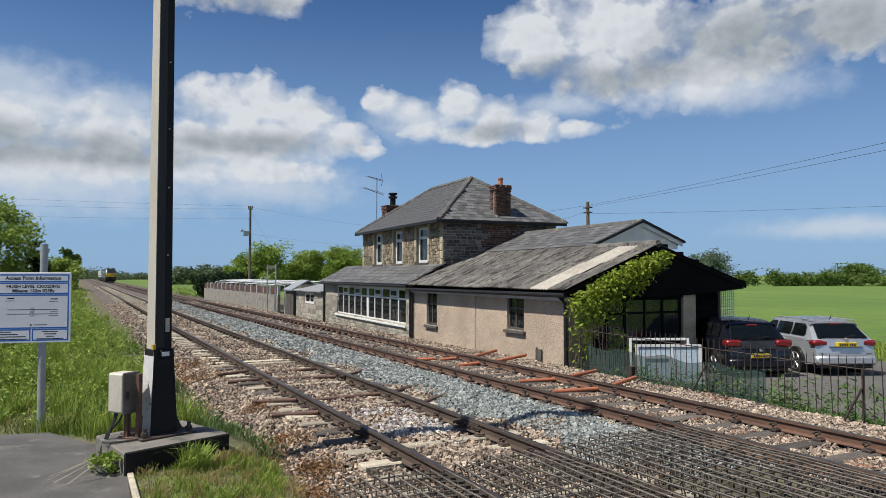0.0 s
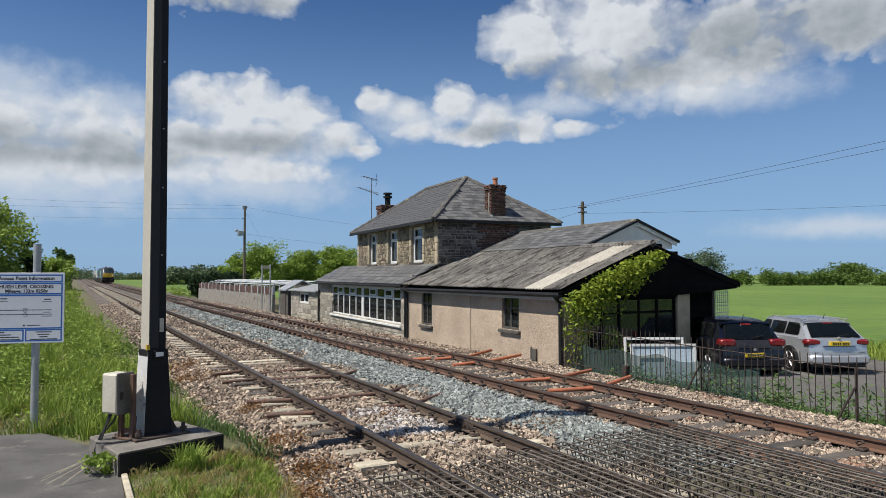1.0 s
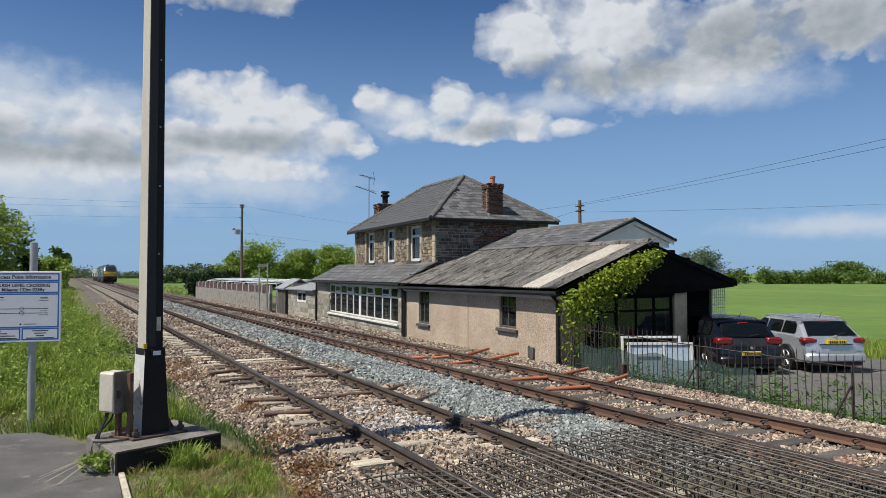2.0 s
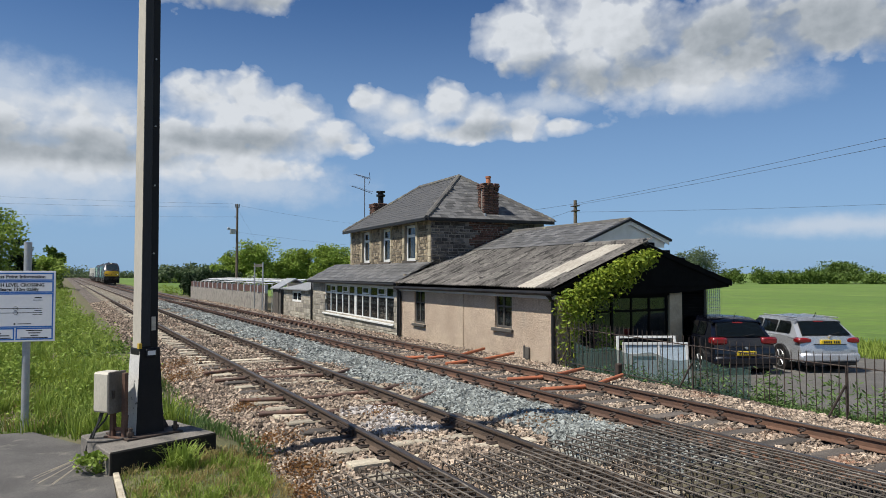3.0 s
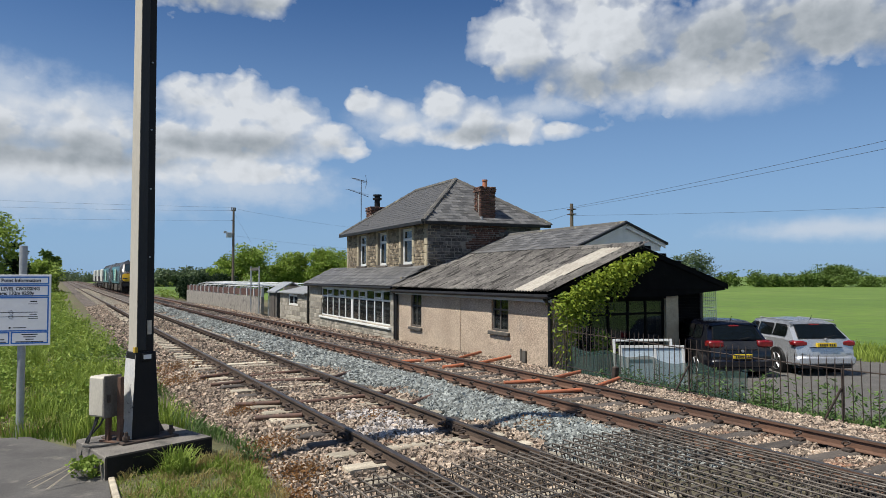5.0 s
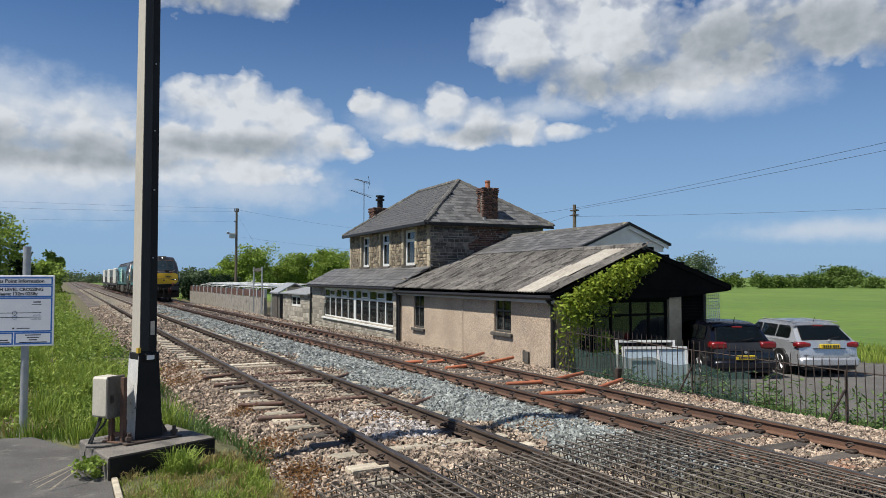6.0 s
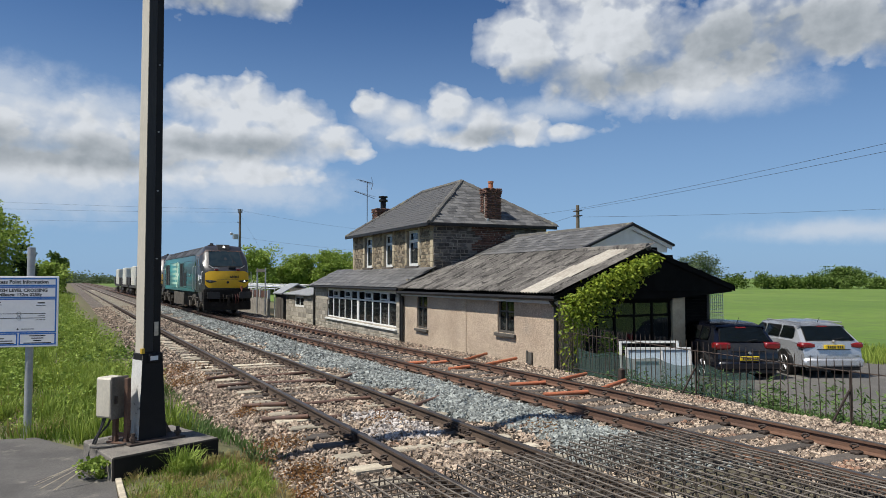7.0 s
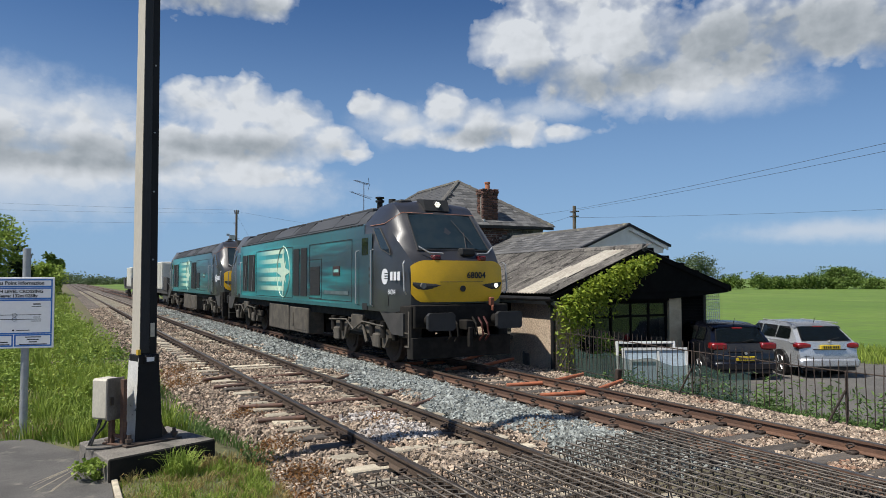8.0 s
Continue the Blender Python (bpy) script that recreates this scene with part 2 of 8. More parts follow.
M = {
    "dead": leaf_mat("dead_grass", (0.24, 0.19, 0.07), (0.44, 0.36, 0.15)),
    "ground": mat("ground", (0.12, 0.13, 0.05), (0.15, 0.115, 0.07), 0.95, scale=0.5, fine=14, bump=0.5, depth=0.03),
    "field": mat("field_grass", (0.120, 0.200, 0.022), (0.085, 0.155, 0.016), 0.9, scale=0.05, fine=2.0, grain=0.3, stretch=(1, 0.35, 1), bump=0.4, depth=0.08, c3=(0.165, 0.23, 0.04), cover3=(0.5, 0.7), scale3=0.16),
    "asphalt": mat("asphalt", (0.115, 0.108, 0.10), (0.078, 0.073, 0.068), 0.92, scale=1.6, fine=110, grain=0.55, bump=0.5, depth=0.006, c3=(0.19, 0.175, 0.15), cover3=(0.56, 0.72), scale3=2.6),
    "drive": mat("worn_tarmac", (0.125, 0.118, 0.108), (0.098, 0.092, 0.084), 0.93, scale=0.7, fine=60, grain=0.3, bump=0.4, depth=0.01, c3=(0.16, 0.15, 0.13), cover3=(0.55, 0.7), scale3=1.3),
    # bed coloured near-black to stand for shade in the gaps between stones
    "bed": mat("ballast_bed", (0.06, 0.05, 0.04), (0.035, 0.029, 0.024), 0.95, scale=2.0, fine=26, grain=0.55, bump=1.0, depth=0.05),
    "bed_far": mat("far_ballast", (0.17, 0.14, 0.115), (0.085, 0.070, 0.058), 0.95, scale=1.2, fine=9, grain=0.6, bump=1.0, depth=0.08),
    "stone_grey": mat("grey_ballast", (0.315, 0.335, 0.315), (0.185, 0.20, 0.192), 0.85, scale=9, fine=60, islands=0.6, grain=0.15, bump=0.3),
    "stone_brown": mat("brown_ballast", (0.42, 0.335, 0.255), (0.235, 0.18, 0.137), 0.9, scale=3, fine=60, islands=0.75, grain=0.25, bump=0.3, c3=(0.23, 0.125, 0.08), cover3=(0.55, 0.7), scale3=1.1),
    "stone_pale": mat("pale_ballast", (0.52, 0.48, 0.45), (0.40, 0.36, 0.33), 0.9, scale=5, fine=60, islands=0.5, grain=0.2, bump=0.3),
    "rail_side": mat("rusty_rail", (0.135, 0.098, 0.074), (0.085, 0.062, 0.048), 0.8, spec=0.25, metal=0.15, scale=3, fine=70, stretch=(1, 0.25, 1), bump=0.2, depth=0.003),
    "rail_top": mat("worn_rail_head", (0.20, 0.165, 0.135), (0.125, 0.10, 0.08), 0.42, metal=0.85, scale=2, fine=50, stretch=(3, 0.1, 1), bump=0.03, depth=0.002),
    "rail_rust": mat("rust_red_rail", (0.165, 0.088, 0.056), (0.105, 0.060, 0.042), 0.8, metal=0.1, scale=3, fine=70, stretch=(1, 0.25, 1), bump=0.2, depth=0.003),
    "sleeper_pale": mat("weathered_pale_sleeper", (0.52, 0.46, 0.35), (0.37, 0.32, 0.245), 0.92, scale=2, fine=50, stretch=(0.5, 3, 1), vary=0.3, bump=0.5),
    "sleeper_dark": mat("dark_timber_sleeper", (0.125, 0.105, 0.088), (0.08, 0.068, 0.058), 0.9, scale=2, fine=50, stretch=(0.5, 3, 1), vary=0.25, bump=0.5),
    "iron": mat("dark_rusty_iron", (0.085, 0.06, 0.047), (0.05, 0.038, 0.032), 0.75, metal=0.3, scale=12, fine=90, vary=0.2, bump=0.2),
    # weathered brown rods; the pale c3 patches are painted highlights
    "mesh_steel": mat("weathered_glinting_rod", (0.20, 0.172, 0.145), (0.10, 0.085, 0.072), 0.7, metal=0.45, scale=4, fine=90, bump=0.1, c3=(0.38, 0.35, 0.31), cover3=(0.58, 0.72), scale3=5),
    "orange": mat("orange_plastic_pipe", (0.50, 0.155, 0.07), (0.38, 0.135, 0.07), 0.6, scale=6, fine=60, bump=0.08, vary=0.15, c3=(0.35, 0.17, 0.10), cover3=(0.58, 0.75), scale3=5),
    "brown_pipe": mat("dirty_brown_pipe", (0.15, 0.08, 0.056), (0.10, 0.06, 0.047), 0.75, scale=6, fine=60, bump=0.1, vary=0.2),
    "black_paint": mat("black_painted_steel", (0.010, 0.010, 0.012), (0.016, 0.016, 0.017), 0.5, spec=0.2, scale=2, fine=60, bump=0.05),
    "cream_paint": mat("cream_painted_steel", (0.54, 0.50, 0.42), (0.47, 0.43, 0.36), 0.6, scale=1.3, fine=50, grain=0.1, bump=0.08, stretch=(1, 1, 0.25)),
    "peeling": mat("peeling_white_paint", (0.66, 0.65, 0.62), (0.55, 0.54, 0.52), 0.6, scale=4, fine=40, grain=0.12, c3=(0.08, 0.08, 0.085), cover3=(0.63, 0.66), scale3=5),
    "concrete": mat("dirty_concrete", (0.33, 0.30, 0.265), (0.23, 0.21, 0.185), 0.92, scale=3, fine=70, bump=0.4, c3=(0.10, 0.09, 0.08), cover3=(0.52, 0.68), scale3=2.2),
    "galv": mat("galvanised_steel", (0.47, 0.48, 0.48), (0.38, 0.39, 0.40), 0.5, metal=0.5, scale=5, fine=50, grain=0.1, bump=0.05),
    "sign_white": mat("white_sign_face", (0.80, 0.81, 0.83), (0.74, 0.75, 0.78), 0.45, scale=1.5, fine=30, grain=0.03, bump=0.0),
    "sign_blue": mat("blue_sign_ink", (0.02, 0.15, 0.50), (0.02, 0.13, 0.44), 0.45, scale=2, fine=30, grain=0.05, bump=0.0),
    "ink": mat("black_ink", (0.02, 0.02, 0.022), (0.03, 0.03, 0.03), 0.6, grain=0.05, bump=0.0),
    "pebble": mat("pebbledash_render", (0.53, 0.42, 0.315), (0.45, 0.35, 0.26), 0.95, scale=0.8, fine=34, grain=0.6, bump=1.0, depth=0.02, c3=(0.40, 0.33, 0.26), cover3=(0.56, 0.75), scale3=0.6),
    "block": mat("pale_stone_block", (0.38, 0.345, 0.285), (0.29, 0.265, 0.22), 0.92, scale=3, fine=40, vary=0.3, bump=0.5),
    "mortar": mat("lime_mortar", (0.33, 0.29, 0.225), (0.26, 0.23, 0.18), 0.95, scale=3, fine=60, bump=0.4),
    "dark_mortar": mat("grey_mortar", (0.30, 0.28, 0.25), (0.21, 0.195, 0.175), 0.95, scale=3, fine=60, bump=0.4),
    "rubble": mat("rubble_stone", (0.31, 0.25, 0.165), (0.15, 0.12, 0.085), 0.92, scale=6, fine=50, vary=0.45, bump=0.6),
    "lias": mat("blue_lias_stone", (0.155, 0.147, 0.135), (0.085, 0.080, 0.076), 0.9, scale=5, fine=50, vary=0.45, bump=0.6),
    "brick": mat("red_brick", (0.155, 0.075, 0.053), (0.085, 0.050, 0.040), 0.92, scale=6, fine=70, vary=0.4, bump=0.4),
    "quoin": mat("dressed_hamstone", (0.48, 0.41, 0.285), (0.38, 0.32, 0.22), 0.9, scale=3, fine=60, vary=0.2, bump=0.4),
    "slate": mat("grey_roof_slate", (0.135, 0.132, 0.128), (0.092, 0.092, 0.092), 0.65, scale=3, fine=40, vary=0.35, bump=0.3, c3=(0.21, 0.205, 0.18), cover3=(0.60, 0.74), scale3=3),
    "ridge": mat("ridge_tile", (0.13, 0.125, 0.115), (0.09, 0.085, 0.08), 0.85, scale=3, fine=40, bump=0.3, c3=(0.26, 0.24, 0.16), cover3=(0.55, 0.7), scale3=4),
    "asbestos": mat("lichened_corrugated_sheet", (0.20, 0.185, 0.165), (0.105, 0.096, 0.088), 0.95, scale=1.2, fine=26, grain=0.5, stretch=(0.5, 1.5, 1), bump=0.8, depth=0.012, vary=0.16, c3=(0.035, 0.032, 0.028), cover3=(0.52, 0.60), scale3=2.6),
    "pale_sheet": mat("new_pale_roof_sheet", (0.50, 0.46, 0.39), (0.41, 0.37, 0.31), 0.85, scale=1.2, fine=20, stretch=(0.4, 2, 1), bump=0.2, vary=0.05, c3=(0.34, 0.30, 0.25), cover3=(0.6, 0.75), scale3=2.0),
    "white_paint": mat("white_window_frame", (0.80, 0.80, 0.77), (0.72, 0.72, 0.69), 0.45, scale=3, fine=30, grain=0.05, bump=0.03),
    "grey_white": mat("dull_white_board", (0.62, 0.62, 0.60), (0.52, 0.52, 0.51), 0.6, scale=2, fine=30, grain=0.08, bump=0.05),
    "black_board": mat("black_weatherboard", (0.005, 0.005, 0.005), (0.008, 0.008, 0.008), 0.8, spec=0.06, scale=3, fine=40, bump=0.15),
    "old_wood": mat("weathered_window_wood", (0.11, 0.10, 0.085), (0.07, 0.065, 0.058), 0.85, scale=5, fine=60, bump=0.3),
    "gutter": mat("black_gutter", (0.014, 0.014, 0.015), (0.024, 0.023, 0.023), 0.5, spec=0.25, grain=0.1, bump=0.02),
    "glass": glass_mat("window_glass", (0.012, 0.015, 0.016), 0.72),
    "car_glass": glass_mat("tinted_car_glass", (0.01, 0.014, 0.014), 0.8),
    # room surfaces coloured dark, so the unlit interior is painted in
    "room": mat("unlit_room_wall", (0.10, 0.09, 0.08), (0.07, 0.065, 0.06), 0.9, bump=0.0),
    "curtain": mat("pale_curtain", (0.55, 0.56, 0.50), (0.42, 0.44, 0.38), 0.9, scale=6, fine=20, stretch=(8, 8, 0.4), bump=0.2),
    "leaf": leaf_mat("spring_leaves", (0.08, 0.155, 0.02), (0.34, 0.43, 0.08)),
    "leaf_dark": leaf_mat("dark_conifer_leaves", (0.012, 0.028, 0.010), (0.03, 0.055, 0.02)),
    "leaf_hedge": leaf_mat("hedge_leaves", (0.06, 0.11, 0.02), (0.15, 0.22, 0.045)),
    # far foliage: distance haze is put into the greyed green
    "leaf_far": leaf_mat("hazed_far_leaves", (0.075, 0.115, 0.055), (0.13, 0.17, 0.085)),
    "leaf_vine": leaf_mat("yellow_green_creeper", (0.05, 0.115, 0.008), (0.36, 0.42, 0.045)),
    # dark ends of both greens paint in the shade between tufts
    "grass": leaf_mat("grass_blades", (0.07, 0.145, 0.012), (0.40, 0.48, 0.10)),
    "undergrowth": leaf_mat("undergrowth_blades", (0.045, 0.10, 0.010), (0.20, 0.29, 0.05)),
    "weed": leaf_mat("tall_weeds", (0.07, 0.14, 0.04), (0.17, 0.25, 0.08)),
    "red_weed": leaf_mat("reddish_weeds", (0.15, 0.062, 0.028), (0.27, 0.15, 0.055)),
    "bark": mat("bark", (0.15, 0.12, 0.09), (0.09, 0.075, 0.06), 0.95, scale=6, fine=40, stretch=(1, 1, 0.2), bump=0.8),
    "pole_wood": mat("creosoted_pole", (0.17, 0.135, 0.10), (0.10, 0.08, 0.065), 0.9, scale=4, fine=40, stretch=(1, 1, 0.1), bump=0.4),
    "cable": mat("black_cable", (0.03, 0.03, 0.032), (0.04, 0.04, 0.04), 0.7, bump=0.0),
    "terracotta": mat("terracotta", (0.50, 0.19, 0.10), (0.38, 0.15, 0.08), 0.85, scale=5, bump=0.2),
}


# ---------------------------------------------------------------- mesh helpers
def part(name, bm, material, parent=None, label="", smooth=False):
    """Links a bmesh as one mesh object, under a thing where one is given."""
    me = bpy.data.meshes.new(name)
    bm.normal_update()
    bm.to_mesh(me)
    bm.free()
    for mm in (material if isinstance(material, (list, tuple)) else [material]):
        me.materials.append(mm)
    if smooth:
        me.shade_smooth()
        me.set_sharp_from_angle(angle=radians(40))
    ob = new(name, me)
    ob.parent = parent
    return tagged(ob, label)


def mesh_part(name, verts, faces, material, parent=None, label="", smooth=False):
    me = bpy.data.meshes.new(name)
    me.from_pydata(verts, [], faces)
    me.materials.append(material)
    if smooth:
        me.shade_smooth()
    ob = new(name, me)
    ob.parent = parent
    return tagged(ob, label)


def thing(name, m, label, category, group="", kind=""):
    ob = new(name)
    ob.matrix_world = m
    return tagged(ob, label, category, group, kind)


def box(bm, x0, x1, y0, y1, z0, z1, bevel=0.0, m=None, index=0):
    made = bmesh.ops.create_cube(bm, size=1.0)["verts"]
    bmesh.ops.scale(bm, vec=(abs(x1 - x0), abs(y1 - y0), abs(z1 - z0)), verts=made)
    bmesh.ops.translate(bm, vec=((x0 + x1) / 2, (y0 + y1) / 2, (z0 + z1) / 2), verts=made)
    faces = list({f for v in made for f in v.link_faces})
    for f in faces:
        f.material_index = index
    if bevel:
        edges = list({e for v in made for e in v.link_edges})
        res = bmesh.ops.bevel(bm, geom=edges, offset=bevel, segments=1, affect="EDGES")
        made = list({v for f in res["faces"] for v in f.verts} | {v for v in made if v.is_valid})
    if m is not None:
        bmesh.ops.transform(bm, matrix=m, verts=[v for v in made if v.is_valid])
    return bm


def boxes(*rows, bevel=0.0):
    bm = bmesh.new()
    for r in rows:
        box(bm, *r, bevel=bevel)
    return bm


def rod(bm, a, b, r0, r1=None, sides=8, index=0):
    """A round bar from a to b."""
    a, b = Vector(a), Vector(b)
    made = bmesh.ops.create_cone(bm, cap_ends=True, segments=sides, radius1=r0, radius2=r0 if r1 is None else r1, depth=(b - a).length)["verts"]
    turn = (b - a).to_track_quat("Z", "Y").to_matrix().to_4x4()
    bmesh.ops.transform(bm, matrix=Matrix.Translation((a + b) / 2) @ turn, verts=made)
    for f in {f for v in made for f in v.link_faces}:
        f.material_index = index
    return bm


def rods(*rows, sides=8):
    bm = bmesh.new()
    for r in rows:
        rod(bm, *r, sides=sides)
    return bm


def tube(bm, points, r, sides=6):
    """A bent bar through the points, in one skin."""
    pts = [Vector(p) for p in points]
    rings, up = [], None
    for i, p in enumerate(pts):
        d = (pts[min(i + 1, len(pts) - 1)] - pts[max(i - 1, 0)])
        d = d.normalized() if d.length > 1e-6 else (pts[1] - pts[0]).normalized()
        side = d.cross(up if up is not None else (Vector((0, 0, 1)) if abs(d.z) < 0.9 else Vector((1, 0, 0)))).normalized()
        up = side.cross(d).normalized()
        rings.append([bm.verts.new(p + (side * math.cos(a) + up * math.sin(a)) * r) for a in [2 * math.pi * k / sides for k in range(sides)]])
    for a, b in zip(rings, rings[1:]):
        for k in range(sides):
            bm.faces.new((a[k], a[(k + 1) % sides], b[(k + 1) % sides], b[k]))
    bm.faces.new(rings[0][::-1]), bm.faces.new(rings[-1])
    return bm


def prism(bm, outline, axis, a, b, index=0):
    """Pushes a closed outline of (p, q) along an axis from a to b: axis x: (y, z); y: (x, z); z: (x, y)."""
    def at(p, q, w):
        return {"x": (w, p, q), "y": (p, w, q), "z": (p, q, w)}[axis]
    lo = [bm.verts.new(at(p, q, a)) for p, q in outline]
    hi = [bm.verts.new(at(p, q, b)) for p, q in outline]
    k = len(outline)
    made = [bm.faces.new(lo), bm.faces.new(hi[::-1])] + [bm.faces.new((lo[i], hi[i], hi[(i + 1) % k], lo[(i + 1) % k])) for i in range(k)]
    for f in made:
        f.material_index = index
    bmesh.ops.recalc_face_normals(bm, faces=made)
    return bm


def lettering(text, size, material, m, parent, name="lettering", align="CENTER", bold=0.0):
    cu = bpy.data.curves.new(name, "FONT")
    cu.body, cu.size, cu.align_x, cu.align_y, cu.extrude = text, size, align, "CENTER", 0.0003
    cu.resolution_u, cu.offset = 2, bold
    tmp = bpy.data.objects.new(name, cu)
    scene.collection.objects.link(tmp)
    me = bpy.data.meshes.new_from_object(tmp.evaluated_get(bpy.context.evaluated_depsgraph_get()))
    bpy.data.objects.remove(tmp)
    me.materials.clear()
    me.materials.append(material)
    ob = new(name, me)
    ob.parent = parent
    ob.matrix_basis = m
    return ob


# ---------------------------------------------------------------- ground
def smooth01(a, b, x):
    k = min(1.0, max(0.0, (x - a) / (b - a)))
    return k * k * (3 - 2 * k)


def ground_z(x, y):
    """Height of the earth: a low bank under the track, level land on both sides, the crossing road at the near end."""
    left = -0.62 + 0.47 * smooth01(-7.0, 1.4, x)
    right = -0.30 - 0.42 * smooth01(10.2, 12.6, x)
    z = left + (right - left) * smooth01(2.0, 10.0, x)
    z -= 0.32 * smooth01(1.5, 2.3, x) * smooth01(11.6, 10.8, x)
    road = smooth01(11.6, 10.2, y) * smooth01(3.0, 1.2, x)
    z = z + (-0.10 - z) * road
    if -8 < x < 2.2 and y > 10:
        z += 0.05 * noise.noise((x * 0.7, y * 0.7, 3.0))
    return z


def build_ground():
    xs = [-3000, -800, -250, -90, -40, -20, -12] + [-8 + 0.5 * i for i in range(49)] + [18, 21, 26, 34, 50, 90, 250, 800, 3000]
    ys = [-3000, -600, -120, -40, -12, -6, -3] + [0.6 * i for i in range(52)] + [33, 36, 40, 46, 54, 64, 80, 110, 160, 260, 500, 1000, 3000]
    verts = [(x, y, ground_z(x, y) - 0.004 * (abs(x) > 200)) for y in ys for x in xs]
    k = len(xs)
    faces = [(j * k + i, j * k + i + 1, (j + 1) * k + i + 1, (j + 1) * k + i) for j in range(len(ys) - 1) for i in range(k - 1)]
    ob = mesh_part("ground", verts, faces, M["ground"], smooth=True)
    tagged(ob, "rough grassy earth beside the railway", "ground", kind="structure")
    # field behind the house, and the field along the line
    for name, (x0, x1, y0, y1), z, label in (("field", (21.5, 1500, 15, 2500), -0.66, "bright green young crop field beyond the driveway"),
                                             ("field_edge", (24.0, 700, -120, 15), -0.665, "bright green crop field reaching towards the road"),
                                             ("field_meadow", (13.8, 21.5, 84, 1500), -0.665, "pale green meadow along the line"),
                                             ("field_verge", (-600, -9, 40, 1500), -0.55, "green pasture beyond the trees")):
        tagged(mesh_part(name, [(x0, y0, z), (x1, y0, z), (x1, y1, z), (x0, y1, z)], [(0, 1, 2, 3)], M["field"]), label, "field", kind="structure")
    road = bmesh.new()
    prism(road, [(-9, -4), (0.30, -4), (0.50, 8.3), (0.36, 9.6), (-0.3, 10.9), (-2.2, 11.3), (-9, 11.0)], "z", -0.30, -0.085)
    tagged(part("pavement", road, M["asphalt"]), "worn dark tarmac approach beside the crossing", "pavement", kind="structure")
    kerb = boxes((0.5, 0.56, 4.0, 8.18, -0.3, -0.055), bevel=0.008)
    tagged(part("kerb", kerb, M["sleeper_pale"]), "thin pale timber edging of the tarmac", "edging", kind="structure")
    drive = bmesh.new()
    prism(drive, [(11.6, -6), (24.5, -6), (24.0, 13.2), (21.2, 15.6), (18.5, 21), (17.6, 21), (17.4, 14.4), (11.7, 14.6)], "z", -0.95, -0.62)
    tagged(part("driveway", drive, M["drive"]), "pale worn tarmac driveway in front of the outbuilding", "driveway", kind="structure")


build_ground()

# ---------------------------------------------------------------- the railway
TRACKS = {"near": (4.20, 3.45, 4.955), "far": (8.065, 7.31, 8.82)}
RAIL_PROFILE = [(-0.07, -0.159), (0.07, -0.159), (0.07, -0.148), (0.012, -0.13), (0.009, -0.045), (0.034, -0.036), (0.036, -0.006), (0.026, 0.0),
                (-0.026, 0.0), (-0.036, -0.006), (-0.034, -0.036), (-0.009, -0.045), (-0.012, -0.13), (-0.07, -0.148)]


def rail_mesh(name, x, side_mat, parent):
    bm = bmesh.new()
    prism(bm, [(x + p, q) for p, q in RAIL_PROFILE], "y", -14.0, 900.0)
    for f in bm.faces:
        f.material_index = 1 if f.normal.z > 0.5 and f.calc_center_median().z > -0.01 else 0
    return part(name, bm, [side_mat, M["rail_top"]], parent)


def clip_mesh():
    """A spring clip of bent rod on its iron shoe."""
    bm = bmesh.new()
    box(bm, 0.05, 0.17, -0.06, 0.06, -0.17, -0.125, bevel=0.012)
    pts = [(0.12 + 0.045 * math.cos(a), 0.045 * math.sin(a) - 0.02, -0.085 + 0.03 * math.sin(a * 0.5)) for a in [i * 0.9 for i in range(7)]]
    tube(bm, pts, 0.012, 5)
    rod(bm, (0.06, -0.07, -0.12), (0.13, -0.06, -0.07), 0.013, sides=5)
    me = bpy.data.meshes.new("rail_clip")
    bm.to_mesh(me)
    bm.free()
    me.materials.append(M["iron"])
    return me


def sleeper_mesh(name, width, material):
    bm = bmesh.new()
    box(bm, -1.29, 1.29, -width / 2, width / 2, -0.30, -0.163, bevel=0.015)
    me = bpy.data.meshes.new(name)
    bm.to_mesh(me)
    bm.free()
    me.materials.append(material)
    return me


